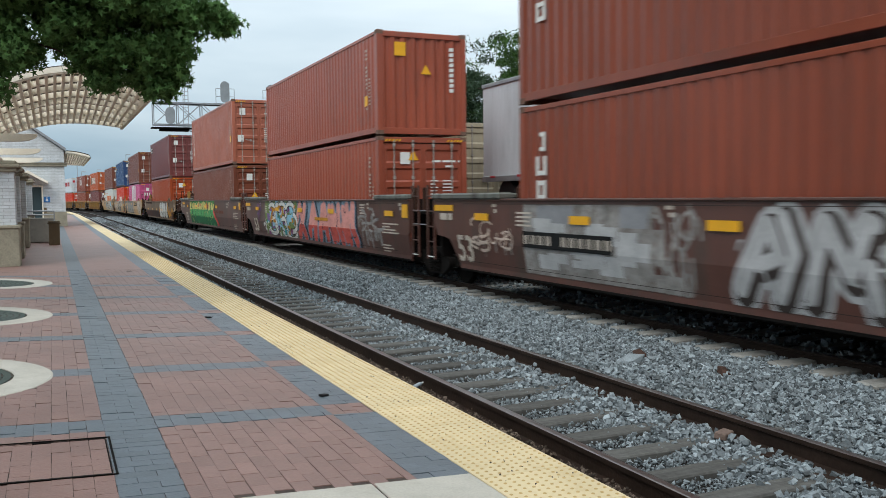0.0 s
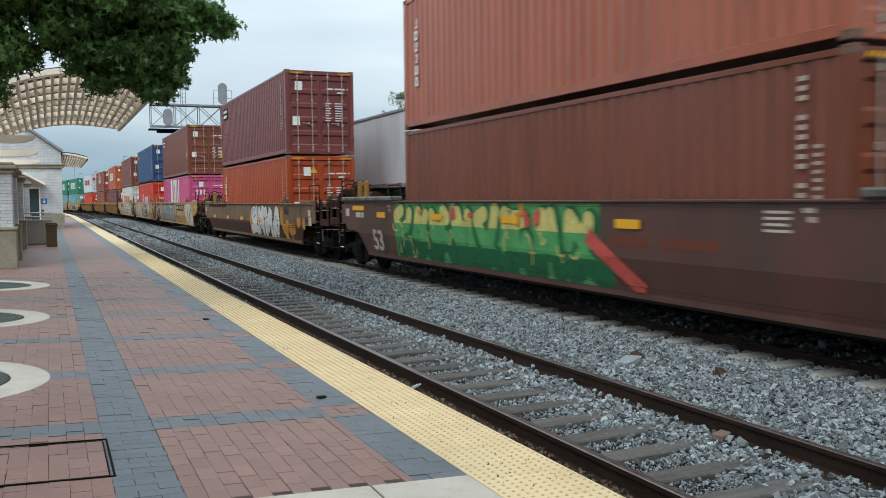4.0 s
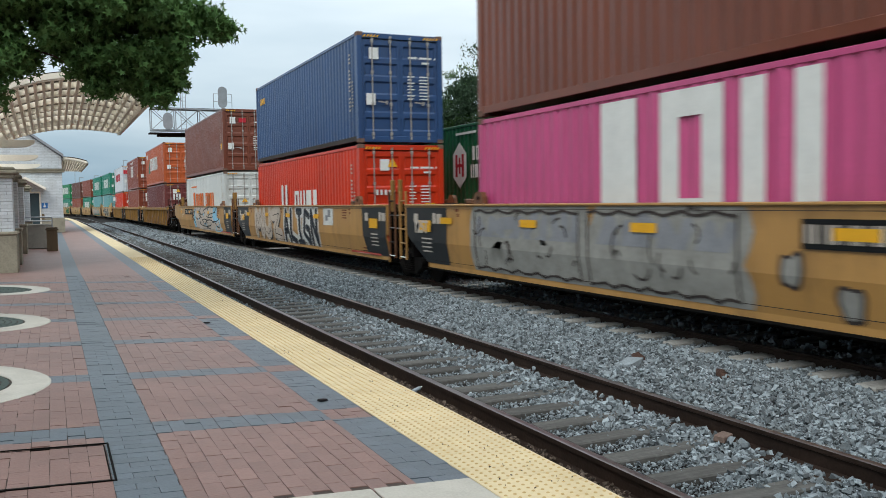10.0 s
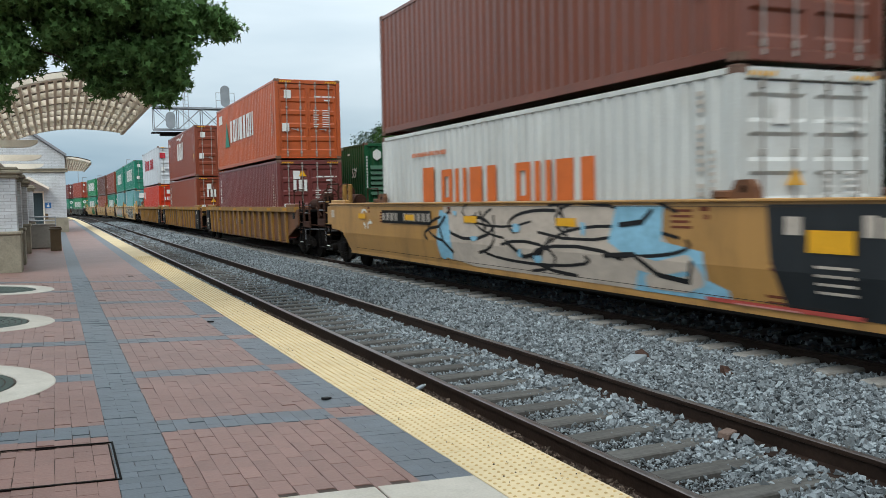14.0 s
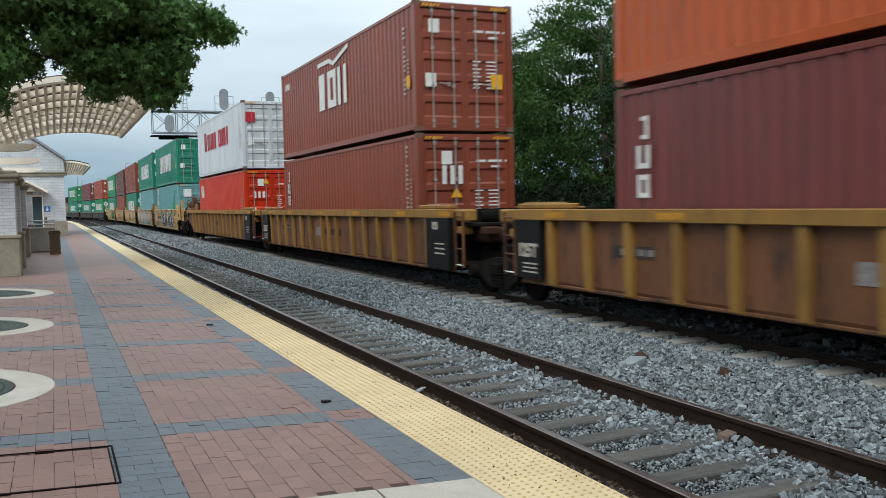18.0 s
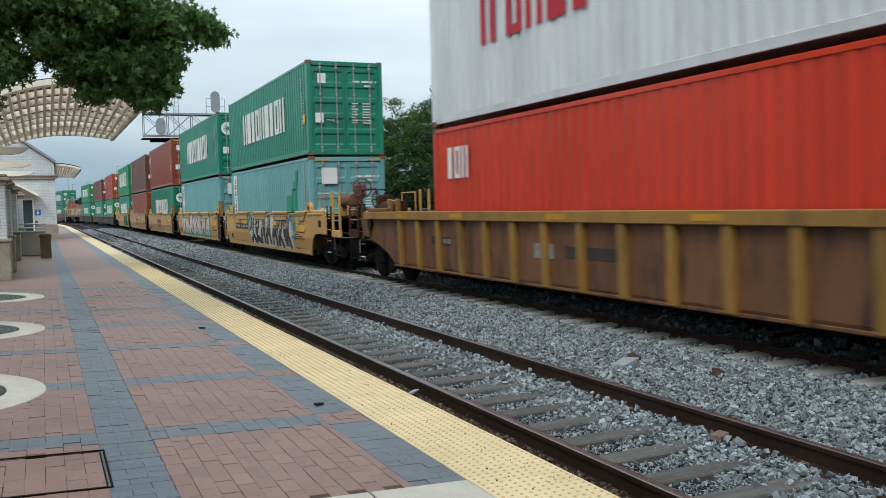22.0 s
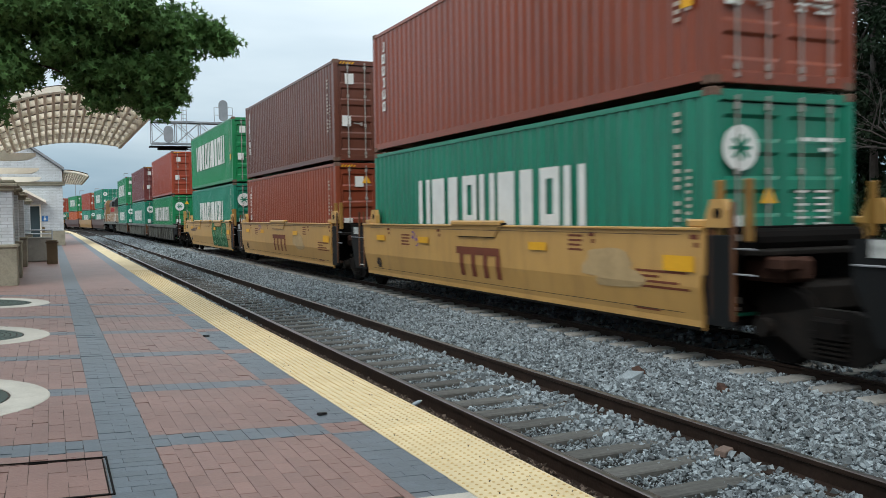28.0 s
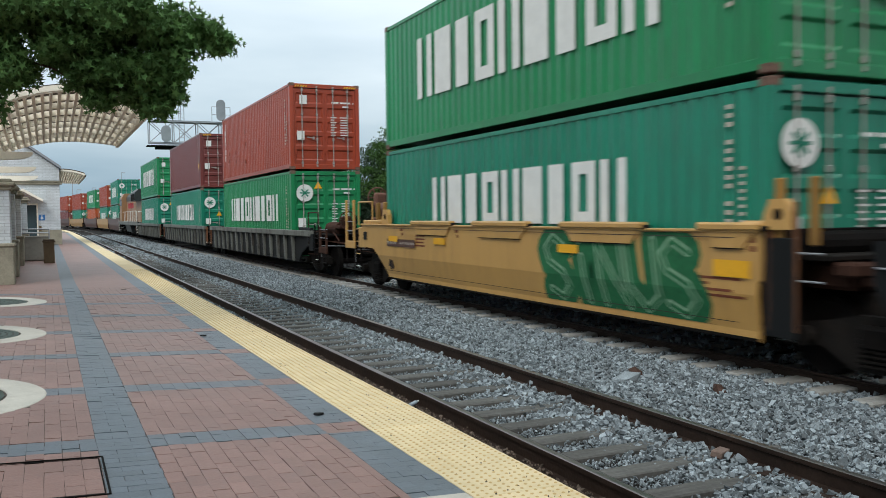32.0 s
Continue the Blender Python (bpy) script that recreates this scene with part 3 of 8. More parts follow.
    g.box((0, (ya + ca + yb - cb) / 2, zb + 0.06), (2.5, yb - ya - ca - cb, 0.08))
    part("floor", g, STEEL, car)
    for outer, y, d in ((outer_a, ya, -1), (outer_b, yb, 1)):
        if outer:
            end_paint = side_paint
        inner = y - d * (1.6 if outer else 0.1)
        g = Geo()
        g.box((0, inner, (zt + zb) / 2 + 0.1), (2.6, 0.1, zt - zb - 0.2), 0.01)
        # at joined ends a dark colour stands in for the gap's shade
        part("bulkhead", g, end_paint if outer else STEEL, car)
        if outer:
            g = Geo()
            g.box((0, y - d * 0.4, zt - 0.14), (2.5, 2.3, 0.08), 0.02)
            part("end_deck", g, STEEL, car)
            tallgear = side_paint is W_CLEAN
            for sx in (-1, 1):
                part("corner_plate", Geo().box((sx * 1.37, y + d * 0.02, zt - 0.35), (0.06, 0.46, 0.52), 0.02), end_paint, car)
                part("deck_lip", Geo().box((sx * 1.33, y - d * 0.75, zt + 0.04), (0.12, 1.3, 0.1), 0.02), end_paint, car)
                part("card_holder", Geo().box((sx * 1.405, y - d * 0.28, zt - 0.3), (0.02, 0.24, 0.2), 0.004), CREAM_MARK if zt > 1.5 else W_BLACK, car)
                step = part("step", Geo().box((sx * 1.33, y + d * 1.1, zt - 0.56), (0.06, 0.78, 0.2), 0.015), end_paint if tallgear else RUSTED, car)
                for dy in (0.8, 1.42):
                    top = zt + (0.62 if tallgear else 0.12)
                    part("step_post", Geo().box((sx * 1.33, y + d * dy, (zt - 0.58 + top) / 2), (0.06, 0.07, top - zt + 0.58), 0.012), end_paint if tallgear else RUSTED, step)
                part("stirrup", Geo().tube((sx * 1.33, y + d * 0.8, 0.3), (sx * 1.33, y + d * 1.42, 0.3), 0.016, 6).tube((sx * 1.33, y + d * 0.8, 0.3), (sx * 1.33, y + d * 0.8, zt - 0.6), 0.014, 6).tube(
                    (sx * 1.33, y + d * 1.42, 0.3), (sx * 1.33, y + d * 1.42, zt - 0.6), 0.014, 6), CAST, step)
                for z in (zt + 0.05, zt - 0.2):
                    part("hand_bar", Geo().tube((sx * 1.33, y + d * 0.75, z), (sx * 1.33, y + d * 1.5, z), 0.013, 6), GREY_MARK, step)
                if d > 0:
                    for dy in (0.1, 0.62):
                        part("guide_post", Geo().box((sx * 0.98, y - d * (dy + (0.5 if ribbed else 0.0)), zt + (0.1 if ribbed else 0.22)), (0.1, 0.14, 0.4 if ribbed else 0.62), 0.02), W_RIB, car)
            part("piping", Geo().tube((-1.2, y + d * 0.3, 0.95), (-0.5, y + d * 1.3, 0.8), 0.025, 6).tube((-1.1, y - d * 0.5, zt - 0.04), (-1.1, y + d * 0.7, zt - 0.04), 0.02, 6).tube(
                (-0.9, y + d * 0.7, zt - 0.04), (-0.9, y + d * 1.3, zt - 0.3), 0.02, 6).tube((-1.25, y - d * 0.6, 0.8), (-1.25, y + d * 0.7, 0.86), 0.018, 6), RUSTED, car)
            part("cut_lever", Geo().tube((-1.3, y + d * 0.78, 0.78), (0.1, y + d * 0.9, 0.74), 0.014, 6).tube((-1.3, y + d * 0.78, 0.78), (-1.3, y + d * 0.78, 0.45), 0.014, 6), GREY_MARK, car)
            part("brake_pipe", Geo().tube((-1.3, y + d * 0.7, zt - 0.7), (-1.3, y - d * 0.6, zt - 0.72), 0.014, 6), RUSTED, car)
            g = Geo()
            g.box((0, y - d * 0.3, 0.86), (0.7, 2.3, 0.3), 0.03)
            g.box((0, y - d * 0.9, 0.95), (2.6, 0.5, 0.5), 0.05)
            part("end_sill", g, STEEL, car)
            for sx in (-1, 1):
                g = Geo()
                g.tube((sx * 1.3, y - d * 0.55, zt - 0.05), (sx * 1.3, y - d * 0.55, zt + 0.55), 0.02, 6)
                g.tube((sx * 1.3, y + d * 0.5, zt - 0.05), (sx * 1.3, y + d * 0.5, zt + 0.55), 0.02, 6)
                g.tube((sx * 1.3, y - d * 0.55, zt + 0.55), (sx * 1.3, y + d * 0.5, zt + 0.55), 0.02, 6)
                part("grab_iron", g, end_paint if tallgear else RUSTED, car)
            g = Geo()
            g.box((0, y + d * 1.0, 0.62), (0.2, 0.8, 0.2), 0.03)
            g.box((0, y + d * 1.42, 0.62), (0.36, 0.32, 0.3), 0.06)
            part("coupler", g, STEEL, car)
            g = Geo()
            pts = [(0.45, y + d * 0.9, 0.5), (0.47, y + d * 1.2, 0.34), (0.4, y + d * 1.5, 0.3)]
            for p, q in zip(pts, pts[1:]):
                g.tube(p, q, 0.035, 8)
            part("brake_hose", g, BLACK_MARK, car)
            for sx in (-1, 1):
                lad = part("ladder", Geo().bar((sx * 1.33, y + d * 0.25, 0.3), (sx * 1.33, y + d * 0.25, zt + 0.2), 0.035).bar(
                    (sx * 1.33, y + d * 0.62, 0.3), (sx * 1.33, y + d * 0.62, zt + 0.2), 0.035), STEEL, car)
                for z in np.arange(0.36, zt + 0.1, 0.32):
                    part("rung", Geo().tube((sx * 1.33, y + d * 0.25, z), (sx * 1.33, y + d * 0.62, z), 0.014, 6), WHITE_MARK if z < 0.4 else end_paint, lad)
            hi, tz, gear = (0.68, 0.35, TANK) if tallgear else (0.3, 0.06, RUSTED)
            g = Geo()
            g.bar((-0.55, y + d * 0.95, zt - 0.4), (-0.55, y + d * 0.95, zt + hi + 0.07), 0.09)
            g.box((-0.55, y + d * 0.92, zt + hi - 0.06), (0.32, 0.22, 0.38), 0.05)
            g.box((-0.55, y + d * 0.8, zt + 0.1), (0.5, 0.4, 0.1), 0.03)
            stand = part("brake_stand", g, gear, car)
            g = Geo()
            for k in range(16):
                a, b = k * math.pi / 8, (k + 1) * math.pi / 8
                g.tube((-0.55 + 0.27 * math.cos(a), y + d * 1.1, zt + hi + 0.27 * math.sin(a)), (-0.55 + 0.27 * math.cos(b), y + d * 1.1, zt + hi + 0.27 * math.sin(b)), 0.02, 5)
            for k in range(3):
                a = k * math.pi / 3
                g.bar((-0.55 - 0.26 * math.cos(a), y + d * 1.1, zt + hi - 0.26 * math.sin(a)), (-0.55 + 0.26 * math.cos(a), y + d * 1.1, zt + hi + 0.26 * math.sin(a)), 0.025)
            part("brake_wheel", g, gear, stand)
            g = Geo()
            g.tube((-0.62, y + d * 0.62, zt + tz), (-0.62, y - d * 0.42, zt + tz), 0.19, 18)
            g.tube((-0.62, y + d * 0.67, zt + tz), (-0.62, y - d * 0.47, zt + tz), 0.13, 14)
            tank = part("air_tank", g, gear, car, "rust-brown air tank")
            for dy in (-0.3, 0.45):
                part("tank_bracket", Geo().box((-0.62, y + d * dy, zt + tz - 0.29), (0.34, 0.06, 0.3), 0.01), end_paint if tallgear else RUSTED, tank)
        else:
            g = Geo()
            g.box((0, y + d * 0.45, 0.62), (1.3, 0.9, 0.36), 0.05)
            g.box((0, y + d * 0.4, zt - 0.3), (2.5, 0.8, 0.06), 0.01)
            part("articulation", g, CAST, car)
            part("draft_casting", Geo().box((-0.75, y + d * 0.55, zt - 0.5), (0.5, 0.7, 0.3), 0.05).box((-1.0, y + d * 0.9, zt - 0.42), (0.3, 0.3, 0.16), 0.03), RUSTED, car)
            for sx in (-1, 1):
                if d > 0 and y < 7:
                    g = Geo()
                    g.prism([(y - 0.02, zt - 0.06), (y + 1.12, zt - 0.1), (y + 1.12, 0.95), (y + 0.8, 0.3), (y - 0.02, 0.3)], "x", sx * 1.33 - 0.03, sx * 1.33 + 0.03)
                    panel = part("end_panel", g, W_BLACK, car, "dark painted end panel")
                    part("panel_mark", Geo().box((sx * 1.365, y + 0.72, zt - 0.19), (0.006, 0.36, 0.18)), FADED_WHITE, panel)
                    part("panel_bar", Geo().tube((sx * 1.375, y, zt - 0.36), (sx * 1.375, y + 1.08, zt - 0.36), 0.012, 6), GREY_MARK, panel)
                if ribbed and side_paint is not W_BLACK:
                    part("gap_beam", Geo().box((sx * 1.25, y + d * 0.35, zt - 0.12), (0.2, 0.66, 0.24), 0.03), W_RIB, car)
                    part("gap_shelf", Geo().box((sx * 1.2, y + d * 0.2, zt - 0.42), (0.24, 0.36, 0.16), 0.03), W_RIB, car)
                    part("deck_lip", Geo().box((sx * 1.3, y - d * 0.9, zt + 0.05), (0.14, 1.7, 0.09), 0.02), W_RIB, car)
                    if d > 0:
                        part("end_panel", Geo().box((sx * 1.4, y - 0.5, 0.85), (0.1, 0.8, 1.0), 0.01), W_BLACK, car, "dark painted end panel")
                if d < 0 and not ribbed:
                    for dy in (0.18, 0.66):
                        part("guide_post", Geo().box((sx * 1.3, y + d * dy, zt + (0.2 if yellow else 0.0)), (0.09, 0.1, 0.74 if yellow else 0.5), 0.015), W_RIB if yellow else RUSTED, car)
                    part("hand_bar", Geo().tube((sx * 1.34, y + d * 0.1, zt - 0.25), (sx * 1.34, y + d * 0.8, zt - 0.25), 0.013, 6).tube((sx * 1.34, y + d * 0.1, zt - 0.55), (sx * 1.34, y + d * 0.8, zt - 0.55), 0.013, 6), GREY_MARK, car)
            for sx in (-1, 1):
                lad = part("ladder", Geo().bar((sx * 1.36, y + d * 0.1, 0.35), (sx * 1.36, y + d * 0.1, zt - 0.05 if ribbed else zt + 0.3), 0.04).bar(
                    (sx * 1.36, y + d * 0.46, 0.35), (sx * 1.36, y + d * 0.46, zt - 0.05 if ribbed else zt + 0.3), 0.04), W_OCHRE if end_paint is W_BLACK else end_paint, car)
                for z in np.arange(0.4, zt - 0.1 if ribbed else zt + 0.2, 0.32):
                    part("rung", Geo().tube((sx * 1.36, y + d * 0.1, z), (sx * 1.36, y + d * 0.46, z), 0.014, 6), WHITE_MARK if z < 0.45 else end_paint, lad)
            g = Geo()
            g.tube((0.9, y + d * 0.25, zt - 0.16), (-0.9, y + d * 0.25, zt - 0.16), 0.14, 12)
            part("air_tank", g, STEEL, car)
    for p in (truck_a, truck_b):
        if p is not None:
            truck(car, p)
    return car


# far end of each 12.19 m container along the train; lower and upper boxes; unit kind
FAR_END = [13.35, 32.72, 51.75, 74.83, 98.0, 117.19, 136.67, 159.95, 179.59, 198.85, 220.29, 235.3, 251.2, 266.7, 281.9, 303.1, 321.85, 341.6,
           381.0, 400.2, 419.4, 441.5, 460.7]
LOADS = [
    (("hc", P_OXIDE2, "oxide-red container with a vertical white name"), ("hc", P_OXIDE2, "oxide-red container with a vertical white name")),
    (("hc", P_WORN, "oxide-red container with locking rods, worn"), ("blind", P_WORN, "oxide-red container with a plain ribbed end")),
    (("hc", P_RUSSET, "rust-red container with white stickers on its doors"), ("hc", P_FADED, "faded red container with yellow plates on its doors")),
    (("hc", P_ORANGE, "faded orange container with a vertical white name"), ("hc", P_MAROON, "maroon container with yellow plates on its doors")),
    (("hc", P_PINK, "magenta container with big white lettering"), ("hc", P_RUSSET, "brown container stacked on a magenta one")),
    (("hc", P_RED, "bright red container with white lettering"), ("hc", P_BLUE, "navy blue container stacked on a red one")),
    (("hc", P_WHITE, "dirty white container with orange lettering"), ("hc", P_RUSSET, "brown container stacked on a white one")),
    (("hc", P_MAROON, "maroon container with a vertical white name"), ("hc", P_HYOR, "orange container with white lettering and a green triangle")),
    (("hc", P_OXIDE2, "oxide-red container with a white name on its doors"), ("hc", P_OXIDE2, "oxide-red container with slanted white lettering")),
    (("hc", P_RED, "orange-red container with white lettering"), ("hc", P_GREY, "light grey container with red lettering")),
    (("hc", P_TEAL, "faded teal container with green patches"), ("hc", P_GREEN, "green container with big white lettering")),
    (("hc", P_TEAL, "faded teal container under a green one"), ("hc", P_GREEN, "green container with a round white emblem")),
    (("hc", P_GREEN, "green container with big white lettering"), ("hc", P_OXIDE2, "oxide-red container stacked on a green one")),
    (("hc", P_OXIDE2, "oxide-red container with a vertical white name"), ("hc", P_BROWN, "dull brown container stacked on an oxide-red one")),
    (("hc", P_GREEN, "green container with big white lettering"), ("hc", P_GREEN2, "bright green container with big white lettering")),
    (("hc", P_GREEN2, "bright green container with big white lettering"), ("hc", P_OXIDE, "oxide-red container stacked on a green one")),
    (("hc", P_GREEN, "green container with a round white emblem"), ("hc", P_MAROON, "maroon container stacked on a green one")),
    (("hc", P_GREEN, "green container with a round white emblem"), ("hc", P_GREEN2, "bright green container with big white lettering")),
    (("hc", P_GREEN, "green container behind the locomotive"), ("hc", P_GREEN, "green container with a round white emblem")),
    (("hc", P_GREEN, "green container far down the train"), ("hc", P_OXIDE, "oxide-red container far down the train")),
    (("hc", P_HYOR, "orange container far down the train"), ("hc", P_GREEN2, "bright green container far down the train")),
    (("hc", P_GREEN, "green container far down the train"), ("hc", P_OXIDE, "oxide-red container far down the train")),
    (("hc", P_MAROON, "maroon container far down the train"), ("hc", P_OXIDE, "oxide-red container far down the train")),
]
# kinds of unit: label, paint, sill top, bottom, ribbed, end paint, trim, sill cap, plate ends (joined and outer, near and far)
LONG = (-8.55, 9.4, -9.75, 10.1)
BROWN = ("brown well car with worn spray paint on its side", W_BROWN, 1.62, 0.22, False, W_BROWN, None, W_GREY, LONG)
OLDY = ("rusty yellow-brown well car with white spray paint", W_OLD, 1.55, 0.22, False, W_OLD, None, None, LONG)
YELL = ("weathered yellow well car with spray paint", W_YELLOW, 1.60, 0.22, False, W_BLACK, None, None, LONG)
RIBS = ("ribbed yellow-brown well car", W_OCHRE, 1.50, 0.24, 1, W_OCHRE, W_RIB, None, (-8.2, 8.8, -9.3, 9.9))
TANY = ("tan yellow well car with black spray paint", W_CLEAN, 1.46, 0.17, False, W_BLACK, None, None, (-6.15, 6.5, -7.84, 7.46))
CLEAN = ("clean yellow well car with brown lettering", W_CLEAN, 1.46, 0.17, False, W_BLACK, None, None, (-6.15, 6.5, -7.84, 7.46))
DARK = ("dark ribbed well car with a grey sill", W_BLACK, 1.22, 0.2, 1, W_BLACK, W_GREY, None, (-8.3, 8.7, -9.0, 9.4))
RIBS_MID = RIBS[:4] + (2,) + RIBS[5:]
UNITS = [BROWN, BROWN, BROWN, OLDY, YELL, YELL, YELL, RIBS, RIBS_MID, RIBS, TANY, TANY, CLEAN, CLEAN, CLEAN, DARK, DARK, DARK, BROWN, YELL, BROWN, YELL, BROWN]
GROUPS = [(0, 2), (3, 3), (4, 6), (7, 9), (10, 14), (15, 17), (18, 20), (21, 22)]
CARS, BOXES = [], []
for first, last in GROUPS:
    for k in range(first, last + 1):
        mid = FAR_END[k] - CL / 2
        lab, pt, zt, zb, rib, ep, tr, cap, (ja, jb, oa, ob_) = UNITS[k]
        oa_end, ob_end = k == first, k == last
        ya, yb = (oa if oa_end else ja), (ob_ if ob_end else jb)
        if not ob_end:
            gap_mid = (yb + (FAR_END[k + 1] - FAR_END[k]) + UNITS[k + 1][8][0]) / 2
        car = well_car(lab, pt, zt, zb, ya, yb, oa_end, ob_end, ya + 0.35 if oa_end else None, yb - 0.35 if ob_end else gap_mid, rib, ep, tr, cap)
        CARS.append(car)
        MOVERS.append((car, RAIL2, mid, 0.0, 0))
        low, up = LOADS[k]
        a = container(*low)
        b = container(*up)
        MOVERS.append((a, RAIL2, mid, 0.30, 0))
        MOVERS.append((b, RAIL2, mid, 0.30 + HC + 0.035, 0))
        BOXES.append((a, b))


# ---- names, plates and stickers on the containers ----
def blocks(n, w, h, gap=0.16, depth=0.006, across=False, merged=False):
    """A row of n plain block forms that stands for a painted name: hollow blocks, paired bars and barred blocks; along y, or along x if across."""
    pieces, step = [], w / n
    put = (lambda a, b, z0, z1: g.box(((a + b) / 2, 0, (z0 + z1) / 2), (abs(b - a), depth, z1 - z0))) if across else \
          (lambda a, b, z0, z1: g.box((0, (a + b) / 2, (z0 + z1) / 2), (depth, abs(b - a), z1 - z0)))
    for i in range(n):
        g = Geo()
        a, wd = w / 2 - i * step, (1 - gap - 0.06) * step
        b, t, q = a - wd, min(0.32 * wd, 0.3 * h), min(0.2 * h, 0.3 * wd)
        k = 3 if across else (i * 5 + n) % 4
        if k == 3:
            put(a - 0.12 * wd, b + 0.18 * wd, 0, h)
            pieces.append(g)
            continue
        if k == 2:
            put(a, b, 0, h)
            pieces.append(g)
            continue
        put(a, a - t, 0, h)
        put(b + t, b, 0, h)
        if k == 1:
            pieces.append(g)
            continue
        put(a - t, b + t, 0, q)
        put(a - t, b + t, h - q, h)
        pieces.append(g)
    if merged:
        for p in pieces[1:]:
            pieces[0].add(p.v, p.f)
        return pieces[0]
    return pieces


def tower(n, w, h):
    """n plain block forms one above another, along y."""
    g, step = Geo(), h / n
    for i in range(n):
        z0, wd = i * step, w * (0.85, 0.95, 0.75)[i % 3]
        z1 = z0 + step * 0.8
        t = min(0.3 * wd, 0.09)
        for y in (-wd / 2 + t / 2, wd / 2 - t / 2):
            if not (i % 3 == 2 and y > 0):
                g.box((0, y, (z0 + z1) / 2), (0.006, t, z1 - z0))
        for z in (z0 + t / 2, z1 - t / 2)[: 1 + (i % 2 == 0)]:
            g.box((0, 0, z), (0.006, wd - 2 * t, t * 0.8))
    return g


def bars(rows, across=True):
    """Small plain bars: (u0, u1, z) in metres, 0.05 high unless a fourth number says otherwise."""
    g = Geo()
    for r in rows:
        u0, u1, z = r[:3]
        h = r[3] if len(r) > 3 else 0.05
        if across:
            g.box(((u0 + u1) / 2, 0, z), (abs(u1 - u0), 0.006, h))
        else:
            g.box((0, (u0 + u1) / 2, z), (0.006, abs(u1 - u0), h))
    return g


SX = -CW / 2 - 0.005            # the side towards the platform
DY = -CL / 2 - 0.004            # the doors' face


def name_on(box_, g, material, y, z, label="painted name in plain blocks"):
    if isinstance(g, list):
        return [part("name_block", p, material, box_, at=pose(SX, y, z)) for p in g][0]
    return part("painted_name", g, material, box_, label, at=pose(SX, y, z))


def on_end(box_, name, g, material, x, z, dy=0.0, label=""):
    if isinstance(g, list):
        return [part("name_block", p, material, box_, at=pose(x, DY + 0.02 + dy, z)) for p in g][0]
    return part(name, g, material, box_, label, at=pose(x, DY + 0.02 + dy, z))


ID_ROW = bars([(0.12, 0.36, 0), (0.42, 0.78, 0), (0.86, 0.9, 0), (0.5, 0.72, -0.13)])
ID_ME = ID_ROW.mesh("id_mark")
WEIGHT_ME = bars([(0, (0.2, 0.12, 0.2, 0.16)[i % 4], -0.085 * i, 0.03) for i in range(8)] + [(0.34, (0.62, 0.58)[i % 2], -0.085 * i, 0.03) for i in range(8)]).mesh("weight_mark")
SIDE_ID = bars([(-0.05, 0.05, 0.105 * i, 0.055) for i in range(15) if i not in (4, 11)] + [(-0.26, -0.18, 0.1 + 0.09 * i, 0.04) for i in range(8)], False).mesh("side_id")
PLATE_ME = Geo().box((0, 0, 0), (0.3, 0.008, 0.34), 0.002).mesh("yellow_plate")
STICK_ME = Geo().box((0, 0, 0), (0.26, 0.008, 0.3), 0.002).mesh("sticker")
SPLATE_ME = Geo().box((0, 0, 0), (0.008, 0.22, 0.26), 0.002).mesh("side_plate_sign")
TRI_ME = Geo().prism([(-0.14, -0.1), (0.14, -0.1), (0.0, 0.14)], "y", -0.004, 0.004).mesh("warning_triangle")
HAZ_ME = Geo()
for i in range(5):
    x = -0.2 + 0.09 * i
    HAZ_ME.add([(x, -0.004, -0.03), (x + 0.05, -0.004, -0.03), (x + 0.09, -0.004, 0.03), (x + 0.04, -0.004, 0.03)], [(0, 1, 2, 3)])
HAZ_ME = HAZ_ME.mesh("height_stripe")
DISC_ME = Geo().tube((0, 0.003, 0), (0, -0.003, 0), 0.29, 24).mesh("round_emblem")
STAR_ME = Geo()
for k in range(4):
    a = k * math.pi / 4
    STAR_ME.bar((-0.17 * math.cos(a), -0.008, -0.17 * math.sin(a)), (0.17 * math.cos(a), -0.008, 0.17 * math.sin(a)), 0.006, 0.045)
STAR_ME = STAR_ME.mesh("emblem_star")
rnd = random.Random(17)
